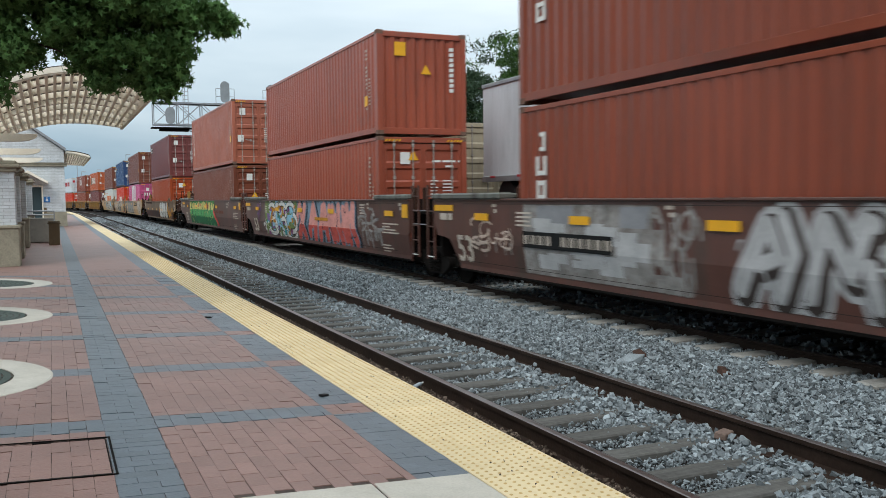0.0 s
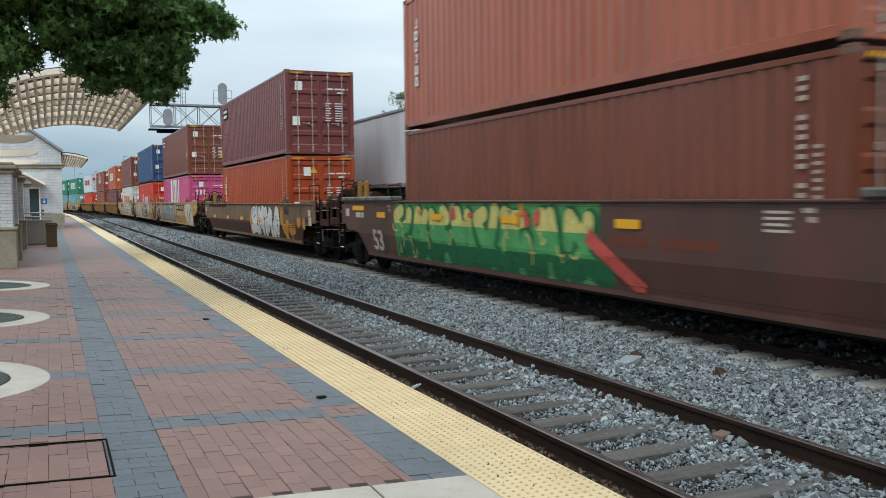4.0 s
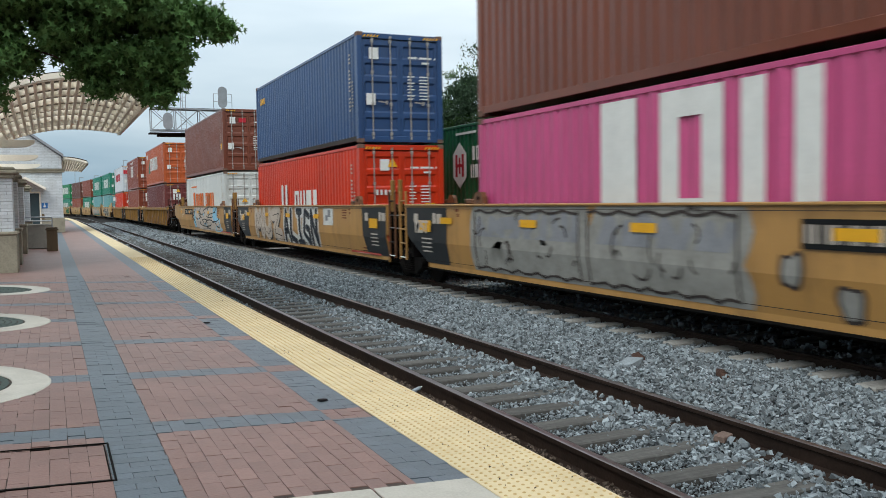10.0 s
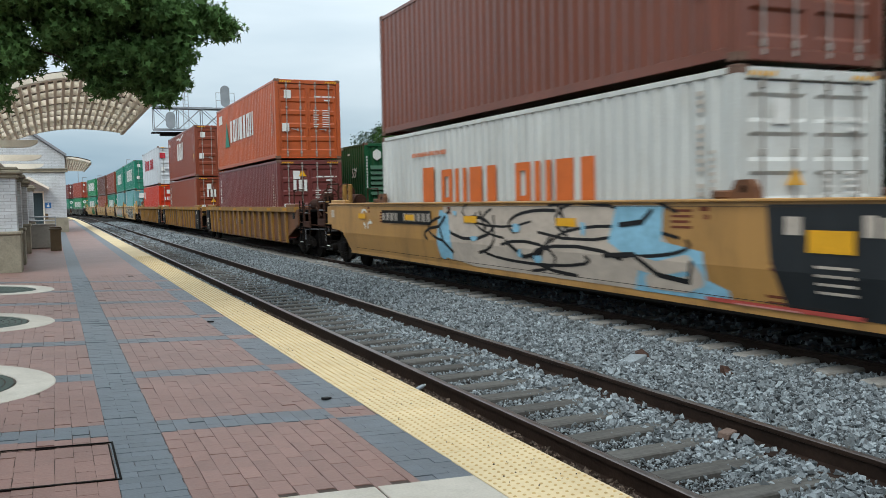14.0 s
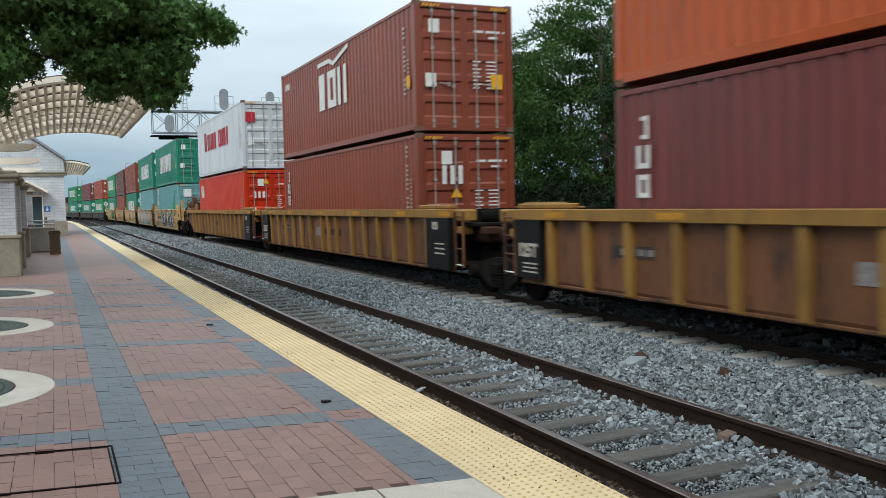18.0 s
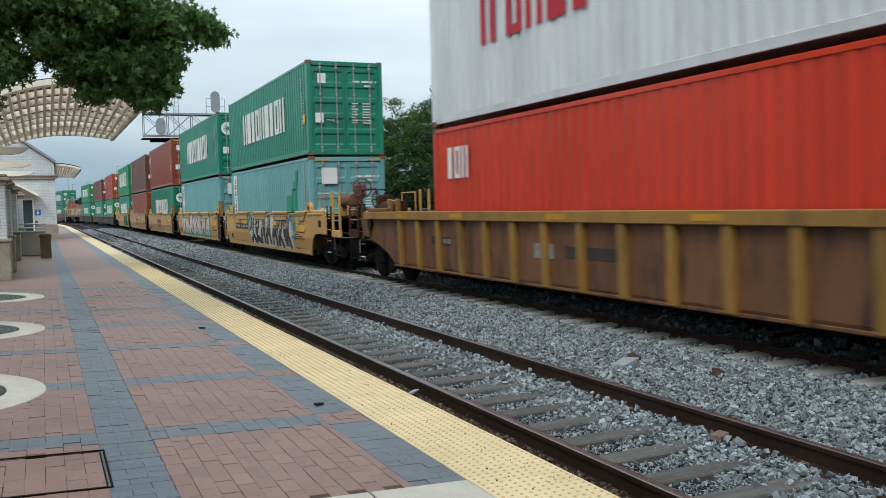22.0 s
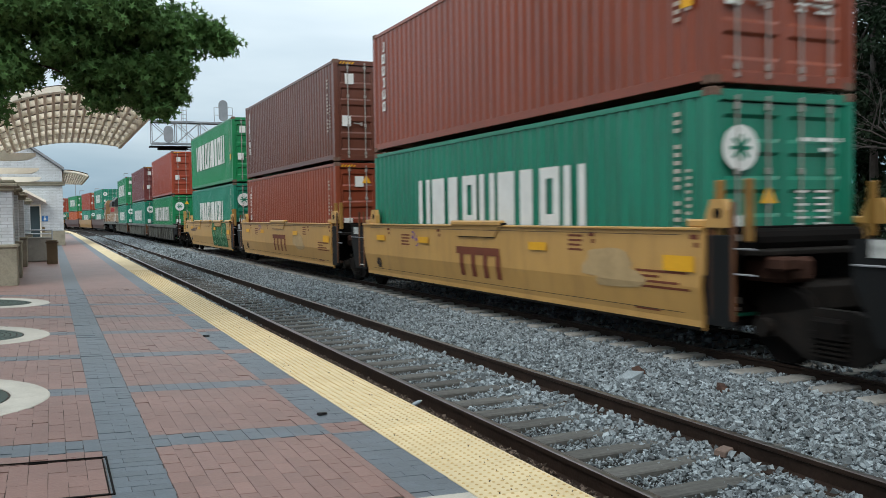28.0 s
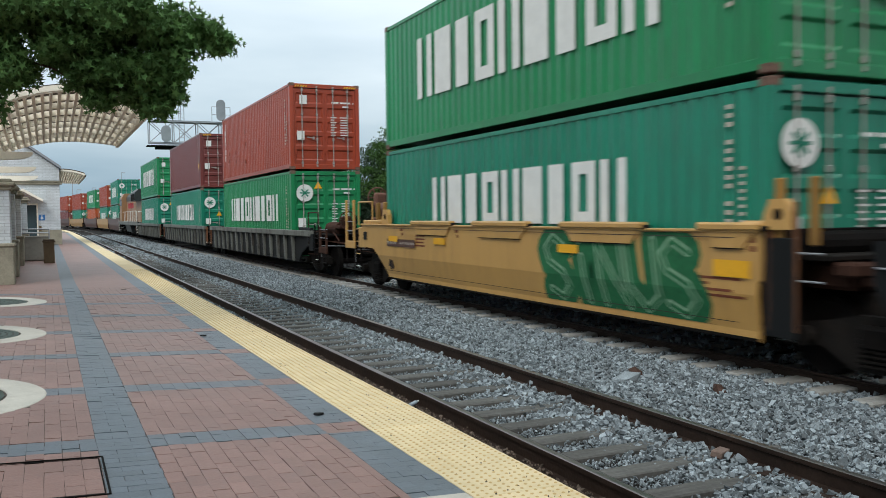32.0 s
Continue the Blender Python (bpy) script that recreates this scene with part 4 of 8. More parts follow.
for k, (low, up) in enumerate(BOXES):
    for j, (b, h) in enumerate(((low, HC), (up, HC))):
        kind, colour, _ = LOADS[k][j]
        if kind == "blind":
            h = STD
            on_end(b, "yellow_plate", PLATE_ME, YELLOW_MARK, -0.6, h - 0.45)
            on_end(b, "warning_triangle", TRI_ME, WHITE_MARK, 0.1, h - 0.95)
            part("end_id", bars([(0.75, 0.87, h - 0.4 - 0.13 * i, 0.09) for i in range(9)]).mesh("end_id"), WHITE_MARK, b, at=pose(0, DY + 0.02, 0))
            part("side_id", SIDE_ID, CREAM_MARK, b, at=pose(SX, -5.3, 0.7))
            part("side_sign", SPLATE_ME, YELLOW_MARK, b, at=pose(SX, -5.25, 0.9))
            continue
        green = colour in (P_GREEN, P_GREEN2)
        mark = BLACK_MARK if colour in (P_WHITE, P_GREY) else (CREAM_MARK if j == 0 and k in (1, 2) else WHITE_MARK)
        on_end(b, "id_mark", ID_ME, mark, 0.12, h - 0.62)
        on_end(b, "weight_mark", WEIGHT_ME, mark, 0.2, h - 1.12 if k % 2 else h - 1.3)
        for x in (-0.85, 0.85):
            if not green:
                on_end(b, "height_stripe", HAZ_ME, YELLOW_MARK, x, h - 0.1, -0.022)
        style = (k * 2 + j) % 4
        if green and (j == 0 or k in (11, 18)):
            d = on_end(b, "round_emblem", DISC_ME, WHITE_MARK, -0.75, h - 0.75, -0.006)
            part("emblem_star", STAR_ME, P_GREEN, d)
        else:
            on_end(b, "sticker", STICK_ME, WHITE_MARK if style != 1 else GREY_MARK, -0.75 if style % 2 else -0.5, h - 0.55)
        if style in (0, 2):
            on_end(b, "warning_triangle", TRI_ME, YELLOW_MARK, -0.28, h - 0.5 if style else h - 1.35, -0.006)
        if style in (1, 2) and k < 10:
            on_end(b, "yellow_plate", PLATE_ME, YELLOW_MARK, 0.8, h - 1.75, -0.006)
        on_end(b, "sticker", STICK_ME, GREY_MARK, -0.85, h - 1.75)
        part("side_id", SIDE_ID, CREAM_MARK if mark is WHITE_MARK else mark, b, at=pose(SX, -5.45, h - 2.0 if style else h - 1.75))
        if style != 3:
            part("side_sign", SPLATE_ME, YELLOW_MARK, b, at=pose(SX, -5.65, 0.75 + 0.4 * (style % 2)))
        if style == 2:
            part("side_sign", SPLATE_ME, WHITE_MARK, b, at=pose(SX, -5.65, 0.45))

repaint(BOXES[5][1], RAIL_GRIME, {"bottom_rail"})
for b in BOXES[0]:
    name_on(b, tower(3, 0.34, 1.2), WHITE_MARK, 5.35, 1.3)
name_on(BOXES[2][1], tower(6, 0.2, 1.5), WHITE_MARK, 5.35, 0.9)
name_on(BOXES[2][0], blocks(5, 0.75, 0.2), WHITE_MARK, 5.1, 0.85)
name_on(BOXES[3][0], tower(6, 0.32, 1.75), WHITE_MARK, 5.2, 0.75)
for b in (BOXES[3][1], BOXES[4][1]):
    s = name_on(b, Geo().box((0, 0, 0.25), (0.004, 0.95, 0.5)), W_BLACK, 4.95, 2.1, "dark name plate")
    part("plate_text", bars([(-0.42, 0.42, 0.36, 0.12), (-0.3, 0.4, 0.14, 0.12)], False), WHITE_MARK, s, at=pose(-0.005, 0, 0))
name_on(BOXES[4][0], blocks(3, 4.5, 1.75, 0.14), WHITE_MARK, -0.05, 1.0)
on_end(BOXES[4][0], "painted_name", blocks(3, 0.62, 0.28, across=True), WHITE_MARK, -0.55, 1.75)
on_end(BOXES[4][0], "sticker", STICK_ME, BLUE_MARK, -0.6, 0.85, -0.012)
name_on(BOXES[5][0], blocks(1, 0.95, 0.85, 0.1), WHITE_MARK, 1.9, 1.15)
name_on(BOXES[5][0], blocks(4, 2.9, 0.62), WHITE_MARK, -0.85, 1.15)
on_end(BOXES[5][0], "painted_name", blocks(5, 0.6, 0.14, across=True), WHITE_MARK, -0.5, 1.55)
name_on(BOXES[5][1], blocks(4, 0.8, 0.22), YELLOW_MARK, 4.95, 2.15)
name_on(BOXES[6][0], Geo().box((0, 0, 0.42), (0.004, 0.6, 0.85)), ORANGE_MARK, 3.25, 1.2, "orange square emblem")
name_on(BOXES[6][0], blocks(4, 2.7, 0.72), ORANGE_MARK, 1.2, 1.25)
name_on(BOXES[6][0], blocks(4, 2.7, 0.72), ORANGE_MARK, -2.0, 1.25)
name_on(BOXES[6][0], blocks(14, 1.9, 0.09, 0.3), ORANGE_MARK, 3.2, 2.3)
on_end(BOXES[6][1], "sticker", Geo().box((0, 0, 0), (0.34, 0.008, 0.2), 0.002), RED_MARK, -0.3, 2.35, -0.012)
name_on(BOXES[7][1], blocks(7, 5.1, 0.95), WHITE_MARK, 0.15, 1.15)
name_on(BOXES[7][1], Geo().prism([(-0.5, 0), (0.5, 0), (0.05, 1.15)], "x", -0.003, 0.003), surface("green_marking", rgb("2a7a66"), 0.6, 0, 30, 3, 0.1, 0.05), 3.45, 1.0, "green triangle")
name_on(BOXES[7][1], Geo().box((0, 0, 0.2), (0.004, 0.85, 0.4)), WHITE_MARK, 5.0, 2.15, "white name plate")
for k in (7, 8):
    name_on(BOXES[k][0], tower(3, 0.3, 1.2), WHITE_MARK, 5.45, 1.35)
    on_end(BOXES[k][0], "painted_name", blocks(3, 0.6, 0.42, across=True), WHITE_MARK, -0.4, 1.75, -0.012)
    on_end(BOXES[k][0], "yellow_plate", Geo().box((0, 0, 0), (0.5, 0.008, 0.22), 0.002), YELLOW_MARK, -0.55, 0.95, -0.012)
hm = name_on(BOXES[8][1], blocks(3, 2.9, 1.05, 0.12, merged=True), WHITE_MARK, 0.1, 1.2)
part("name_bar", Geo().bar((0, 1.45, 1.35), (0, 0.3, 1.35), 0.006, 0.12).bar((0, 0.3, 1.35), (0, -0.1, 1.22), 0.006, 0.12).bar((0, -0.1, 1.22), (0, -1.45, 1.5), 0.006, 0.12), WHITE_MARK, hm)
name_on(BOXES[8][1], blocks(3, 0.6, 0.2), WHITE_MARK, 5.2, 2.3)
name_on(BOXES[9][1], blocks(1, 0.6, 0.95, 0.05), RED_MARK, 3.5, 1.3)
name_on(BOXES[9][1], blocks(4, 2.7, 0.8), RED_MARK, 1.5, 1.3)
name_on(BOXES[9][1], blocks(4, 2.7, 0.8), RED_MARK, -1.7, 1.3)
on_end(BOXES[9][1], "sticker", Geo().box((0, 0, 0), (0.4, 0.008, 0.42), 0.002), RED_MARK, -0.85, 2.2, -0.012)
name_on(BOXES[9][0], blocks(3, 1.0, 0.62), WHITE_MARK, 4.9, 1.85)
on_end(BOXES[9][0], "painted_name", blocks(3, 0.55, 0.26, across=True), WHITE_MARK, -0.6, 1.7, -0.012)
for k, j, w, z, h in ((10, 1, 6.6, 0.95, 1.15), (11, 1, 6.5, 0.95, 1.15), (12, 0, 6.7, 1.16, 0.95), (14, 1, 8.4, 0.95, 1.3), (14, 0, 6.9, 1.2, 0.95), (15, 0, 8.6, 1.2, 0.95),
                      (16, 0, 7.0, 1.2, 0.9), (17, 1, 8.0, 0.95, 1.2), (17, 0, 6.5, 1.2, 0.9), (18, 1, 6.5, 0.95, 1.15), (18, 0, 6.5, 1.2, 0.9), (19, 0, 6.5, 1.2, 0.9), (20, 1, 6.5, 0.95, 1.2)):
    name_on(BOXES[k][j], blocks(9, w, h, 0.12), WHITE_MARK, -0.1, z)
for k in (10, 11):
    s = name_on(BOXES[k][0], Geo().box((0, 0, 0.85), (0.004, 0.62, 1.7)), WHITE_MARK, 5.2, 1.05, "white upright name plate")
    part("plate_text", tower(6, 0.3, 1.5), W_GREY, s, at=pose(-0.005, 0, 0.1))
    on_end(BOXES[k][0], "sticker", Geo().box((0, 0, 0), (0.5, 0.008, 0.5), 0.002), WHITE_MARK, -0.6, 2.3, -0.012)
GREEN_PATCH = surface("green_patch_paint", rgb("2f8c70"), 0.6, 0, 30, 2, 0.12, 0.05)
for y, z, w, h in ((-3.6, 1.2, 0.75, 0.55), (-4.2, 1.2, 0.6, 0.75), (-4.3, 1.9, 0.5, 0.3), (-4.5, 2.2, 0.22, 0.35)):
    name_on(BOXES[10][0], Geo().box((0, 0, h / 2), (0.004, w, h)), GREEN_PATCH, y, z, "green repair patch")
for k, j in ((12, 1), (13, 1), (13, 0), (15, 1)):
    name_on(BOXES[k][j], tower(6, 0.22, 1.7), WHITE_MARK, 5.35, 0.95)
for y, z in ((4.6, 1.7), (4.5, 1.2), (4.5, 0.9), (3.2, 1.8), (3.1, 1.2), (3.0, 0.8), (1.2, 1.9), (1.1, 1.4), (1.1, 0.7), (-1.4, 1.3)):
    part("rust_scar", Geo().box((0, 0, 0), (0.004, 0.1, 0.16)), BROWN_MARK, BOXES[15][1], at=pose(SX, y, z))


# ---- paint and plates on the well cars ----
def on_side(zt, zb, y, z, lift):
    kink = zb + (zt - zb) * 0.42
    x = 1.40 if z >= kink else 1.40 + (1.32 - 1.40) * min(1.0, (kink - z) / (kink - zb - 0.12))
    return (-x - lift, y, z)


def clip(poly, z, above):
    out = []
    for i, p in enumerate(poly):
        q = poly[(i + 1) % len(poly)]
        a, b = (p[1] >= z) == above, (q[1] >= z) == above
        if a:
            out.append(p)
        if a != b:
            t = (z - p[1]) / (q[1] - p[1])
            out.append((p[0] + t * (q[0] - p[0]), z))
    return out


def spray(car, polys, material, unit, lift, name="spray_paint", label=""):
    """Painted shapes on a car's side, folded over the bend of its plates; polys in metres along and up."""
    zt, zb = unit[2], unit[3]
    kink = zb + (zt - zb) * 0.42
    g = Geo()
    for n, poly in enumerate(polys):
        for lim, above in ((zb + 0.13, True), (zt - 0.05, False)):
            poly = clip(poly, lim, above) if len(poly) > 2 else poly
        if len(poly) < 3:
            continue
        for above in (True, False):
            c = clip(poly, kink, above)
            if len(c) > 2:
                g.add([on_side(zt, zb, y, z, lift + 0.00001 * n) for y, z in c], [tuple(range(len(c)))])
    me = bpy.data.meshes.new(name)
    me.from_pydata(g.v, [], g.f)
    me.update()
    return part(name, me, material, car, label)


def blob(rd, y, z, ry, rz, n=18, rough=0.22):
    ph = [rd.uniform(0, 6.28) for _ in range(3)]
    out = []
    for i in range(n):
        a = -2 * math.pi * i / n
        r = 1 + rough * (math.sin(2 * a + ph[0]) + 0.7 * math.sin(3 * a + ph[1]) + 0.5 * math.sin(5 * a + ph[2])) * 0.6
        sq = max(abs(math.cos(a)), abs(math.sin(a))) ** -0.6
        out.append((y + ry * r * sq * math.cos(a), z + rz * r * sq * math.sin(a)))
    return out


def stroke(y0, z0, y1, z1, w):
    d = math.hypot(y1 - y0, z1 - z0) or 1
    u, v = (z1 - z0) / d * w / 2, -(y1 - y0) / d * w / 2
    return [(y0 + u, z0 + v), (y1 + u, z1 + v), (y1 - u, z1 - v), (y0 - u, z0 - v)]


def rect(y0, z0, y1, z1):
    return [(y0, z0), (y1, z0), (y1, z1), (y0, z1)]


def thick(pts, w):
    """A broad brush line through points: one quad a step, with a round end on each joint."""
    out = []
    for (y0, z0), (y1, z1) in zip(pts, pts[1:]):
        out.append(stroke(y0, z0, y1, z1, w))
    for y, z in pts:
        out.append([(y + w / 2 * math.cos(a), z + w / 2 * math.sin(a)) for a in (-2 * math.pi * i / 10 for i in range(10))])
    return out


def curl(rd, y, z, ry, rz, a0, sweep, n=9):
    return [(y + ry * math.cos(a0 + sweep * i / (n - 1)), z + rz * math.sin(a0 + sweep * i / (n - 1))) for i in range(n)]


def sprayed(k, polys, material, lift, name="spray_paint", label=""):
    return spray(CARS[k], polys, material, UNITS[k], lift, name, label)


def form(rd, y, a, z0, z1, lean=0.0):
    """The strokes of one invented letter form, a wide either side of y."""
    zc, pick = (z0 + z1) / 2, rd.randrange(5)
    sk = lambda u, z: (y - (u + rd.uniform(-0.22, 0.22)) * a - lean * (z - zc), z + rd.uniform(-0.07, 0.07))
    if pick == 0:
        return [[sk(-0.8, z0), sk(-0.6, z1), sk(0.1, z0 + 0.25), sk(0.5, z1), sk(1.0, z1 - 0.1)], [sk(0.75, z0), sk(0.9, zc)]]
    if pick == 1:
        return [[sk(0.2, z1), sk(-0.7, z1 - 0.15), sk(-0.5, zc - 0.1), sk(0.6, zc + 0.1), sk(0.9, z1)], [sk(-0.9, z0), sk(0.2, z0 + 0.2), sk(0.9, z0)]]
    if pick == 2:
        return [[sk(-0.9, zc), sk(-0.3, z1), sk(0.3, zc), sk(0.9, z1)], [sk(-0.8, z0), sk(0.0, zc - 0.1), sk(0.8, z0)]]
    if pick == 3:
        return [[sk(-0.8, z1), sk(-0.4, z0)], [sk(-0.1, z1), sk(0.2, z0)], [sk(0.9, z1), sk(0.7, zc), sk(1.0, z0)], [sk(-0.9, zc), sk(0.4, zc + 0.2)]]
    return [[sk(-0.9, z0), sk(0.3, z1), sk(0.5, zc), sk(-0.2, zc - 0.1)], [sk(0.4, z0), sk(0.9, zc), sk(0.7, z1)]]


def letters(k, y0, y1, z0, z1, n, w, layers, seed, lean=0.0, inner=None, accent=None, back=None):
    """A row of n invented forms. layers: (material, extra width, shift along, shift up, lowest, highest), from the back to the front."""
    rd = random.Random(seed)
    step = abs(y1 - y0) / n
    if back is not None:
        wave = lambda u, s: 0.07 * math.sin(u * 5.1 + s) + 0.04 * math.sin(u * 11.7 + s)
        top = [(y0 + (y1 - y0) * i / 40, z1 + 0.12 + wave(i * step / 8, seed)) for i in range(41)]
        low = [(y0 + (y1 - y0) * i / 40, z0 - 0.12 + wave(i * step / 8, seed + 2)) for i in range(41)]
        sprayed(k, [[top[i], top[i + 1], low[i + 1], low[i]] for i in range(40)], back, 0.003, "spray_ground")
    forms = [form(rd, y0 - (i + 0.5) * step, step * 0.42, z0 + w / 2, z1 - w / 2, lean) for i in range(n)]
    for m, (mat, extra, dy, dz, lo, hi) in enumerate(layers):
        for f in forms:
            polys = []
            for line in f:
                for p in thick([(y + dy, z + dz) for y, z in line], w + extra):
                    for lim, above in ((lo, True), (hi, False)):
                        if lim is not None and len(p) > 2:
                            p = clip(p, lim, above)
                    if len(p) > 2:
                        polys.append(p)
            if polys:
                sprayed(k, polys, mat, 0.005 + 0.003 * m, "spray_outline" if extra > 0.05 else "spray_paint")
    for mat, count, wd, seed2 in ((inner, 3 * n, 0.035, 1), (accent, 2 * n, 0.0, 2)):
        if mat is None:
            continue
        r2, polys = random.Random(seed + seed2), []
        for i in range(count):
            y, z = y0 + (y1 - y0) * r2.random(), r2.uniform(z0 + 0.1, z1 - 0.1)
            if wd:
                polys += thick(curl(r2, y, z, r2.uniform(0.08, 0.2), r2.uniform(0.1, 0.3), r2.uniform(0, 6), r2.uniform(1, 2.6), 6), wd)
            else:
                polys.append(blob(r2, y, z, r2.uniform(0.06, 0.18), r2.uniform(0.05, 0.13), 12))
        sprayed(k, polys, mat, 0.005 + 0.003 * len(layers) + 0.002 * seed2, "spray_stroke" if wd else "spray_accent")


GLYPH = {
    "A": [[(0, 0), (0.45, 1), (1, 0)], [(0.2, 0.35), (0.8, 0.35)]], "L": [[(0.2, 1), (0, 0.15), (0.9, 0)]], "I": [[(0.1, 1), (0.9, 1)], [(0.5, 1), (0.5, 0)], [(0.05, 0), (0.95, 0)]],
    "G": [[(1, 0.85), (0.3, 1), (0.02, 0.3), (0.9, 0), (0.95, 0.45), (0.5, 0.5)]], "N": [[(0.05, 0), (0.1, 1), (0.9, 0), (0.95, 1)]], "M": [[(0, 0), (0.15, 1), (0.5, 0.45), (0.85, 1), (1, 0)]],
    "U": [[(0.05, 1), (0, 0.3), (0.4, 0), (0.9, 0.2), (1, 1)]], "Z": [[(0, 0.9), (0.9, 1), (0.1, 0.1), (1, 0)]], "i": [[(0.5, 0.7), (0.5, 0)], [(0.5, 0.95), (0.5, 1)]],
    "S": [[(0.9, 0.85), (0.5, 1), (0.1, 0.8), (0.2, 0.58), (0.75, 0.42), (0.9, 0.2), (0.5, 0), (0.05, 0.12)]]}


def word(k, text, y0, y1, z0, z1, w, layers, lean=0.0, gap=0.12):
    """A sprayed word in broad strokes. layers: (material, extra width, shift along, shift up)."""
    step = (y0 - y1) / len(text)
    for m, (mat, extra, dy, dz) in enumerate(layers):
        for i, ch in enumerate(text):
            polys = []
            for line in GLYPH[ch]:
                pts = [(y0 - step * (i + gap / 2 + u * (1 - gap)) - lean * (v - 0.5) + dy, z0 + w / 2 + (z1 - z0 - w) * v + dz) for u, v in line]
                polys += thick(pts, w + extra)
            sprayed(k, polys, mat, 0.005 + 0.003 * m, "spray_outline" if extra > 0.05 else "spray_paint")


def patchwork(k, y0, y1, z0, z1, count, mats, seed, lift, size=0.3):
    rd = random.Random(seed)
    piles = {i: [] for i in range(len(mats))}
    for i in range(count):
        m = rd.randrange(len(mats))
        piles[m].append(blob(rd, rd.uniform(y1, y0), rd.uniform(z0, z1), size * rd.uniform(0.5, 1.2), size * rd.uniform(0.3, 0.8), 14))
    for m, polys in sorted(piles.items()):
        sprayed(k, polys, mats[m], lift + 0.0016 * m, "spray_patch")


def scribble(k, y0, y1, z0, z1, mat, seed, n=9, w=0.05):
    rd = random.Random(seed)
    polys = []
    for i in range(n):
        y, z = y0 + (y1 - y0) * rd.random(), rd.uniform(z0, z1)
        polys += thick(curl(rd, y, z, abs(y1 - y0) * rd.uniform(0.1, 0.3), (z1 - z0) * rd.uniform(0.15, 0.4), rd.uniform(0, 6), rd.uniform(1.5, 4.5), 9), w * rd.uniform(0.6, 1.3))
    sprayed(k, polys, mat, 0.006, "scrawl")


def drips(k, y0, y1, z, mat, seed, n=9, w=0.05):
    rd = random.Random(seed)
    sprayed(k, [rect(y, z - rd.uniform(0.2, 0.5), y - w * rd.uniform(0.5, 1.5), z) for y in (y0 + (y1 - y0) * (i + rd.random()) / n for i in range(n))], mat, 0.0045, "paint_drip")


OLIVE = surface("olive_spray", rgb("6f8150"), 0.7, 0, 12, 3, 0.25, 0.05)
CORAL = surface("coral_spray", rgb("b85148"), 0.7, 0, 12, 3, 0.2, 0.05)
SALMON = surface("salmon_spray", rgb("c98a82"), 0.7, 0, 12, 3, 0.15, 0.05)
SLATE = surface("slate_blue_spray", rgb("6f8494"), 0.7, 0, 12, 3, 0.25, 0.05)
NIGHT = surface("dark_blue_spray", rgb("2b3440"), 0.7, 0, 12, 3, 0.25, 0.05)
LEMON = surface("pale_yellow_spray", rgb("bdb46c"), 0.7, 0, 12, 3, 0.2, 0.05)
GRASS = surface("grass_green_spray", rgb("4c9056"), 0.7, 0, 12, 3, 0.2, 0.05)
DEEPG = surface("deep_green_spray", rgb("205f3b"), 0.7, 0, 12, 3, 0.2, 0.05)
TEALS = surface("teal_spray", rgb("2f8c92"), 0.6, 0, 12, 3, 0.2, 0.05)
SKYS = surface("sky_blue_spray", rgb("86b6cc"), 0.7, 0, 12, 3, 0.15, 0.05)
BONE = surface("bone_white_spray", rgb("bcaea0"), 0.7, 0, 12, 2, 0.15, 0.05)
CHALK = surface("chalk_white_spray", rgb("c6c6c2"), 0.7, 0, 12, 2, 0.15, 0.05)
FADED = surface("faded_silver_spray", rgb("8a8784"), 0.7, 0, 14, 3, 0.35, 0.05, rgb("5c4740"), 0.7, sharp=0.15)
DULL = surface("dull_silver_spray", rgb("8f8d87"), 0.65, 0, 14, 3, 0.2, 0.05, rgb("6f6a60"), 0.5)
SOOT = surface("soot_brown_spray", rgb("3d3532"), 0.7, 0, 14, 3, 0.3, 0.05)
AMBER = surface("amber_spray", rgb("b5802c"), 0.7, 0, 14, 3, 0.2, 0.05)
PLUM = surface("plum_spray", rgb("7c4370"), 0.7, 0, 14, 3, 0.2, 0.05)

for k, unit in enumerate(UNITS[:18]):
    zt, zb = unit[2], unit[3]
    if unit[4]:
        continue
    half = 8.0 if unit[8][0] < -7 else 6.0
    zr = 1.0 if k == 3 else zt - 0.27
    for y in ([-half + 0.7, -2.6, 0.8, 3.9, half - 0.8][k > 2:] if half > 7 else [-2.2, 2.6, half - 0.8]):
        spray(CARS[k], [rect(y - 0.28, zr - 0.13, y + 0.28, zr)], YELLOW_MARK, unit, 0.028, "reflector")
    dull = CREAM_MARK if unit is BROWN else BROWN_MARK
    for y, z, rows in ((-half + 1.2, zt - 0.6, (1.05, 0.5, 0.9, 1.1)), (-half + 1.3, zt - 1.12, (0.55, 0.7, 0.5)), (half - 2.1, zt - 0.26, (0.5, 0.5, 0.45, 0.5)), (-half + 2.9, zt - 0.16, (0.4, 0.4, 0.35, 0.4))):
        sprayed(k, [rect(y, z - 0.07 * i, y - ln, z - 0.07 * i + 0.032) for i, ln in enumerate(rows)], dull, 0.0045, "stencil_mark")
    for y in (-half + 0.1, -half + 2.35, 1.9, half - 1.2):
        sprayed(k, [rect(y, zt - 0.15, y - 0.16, zt - 0.09), rect(y - 0.08, zt - 0.25, y - 0.17, zt - 0.19)], dull, 0.0045, "stencil_mark")
    for z in (zt - 0.1, zb + 0.2):
        sprayed(k, [rect(-half + 0.25, z, half - 0.1, z + 0.009)], SOOT, 0.03, "seam")


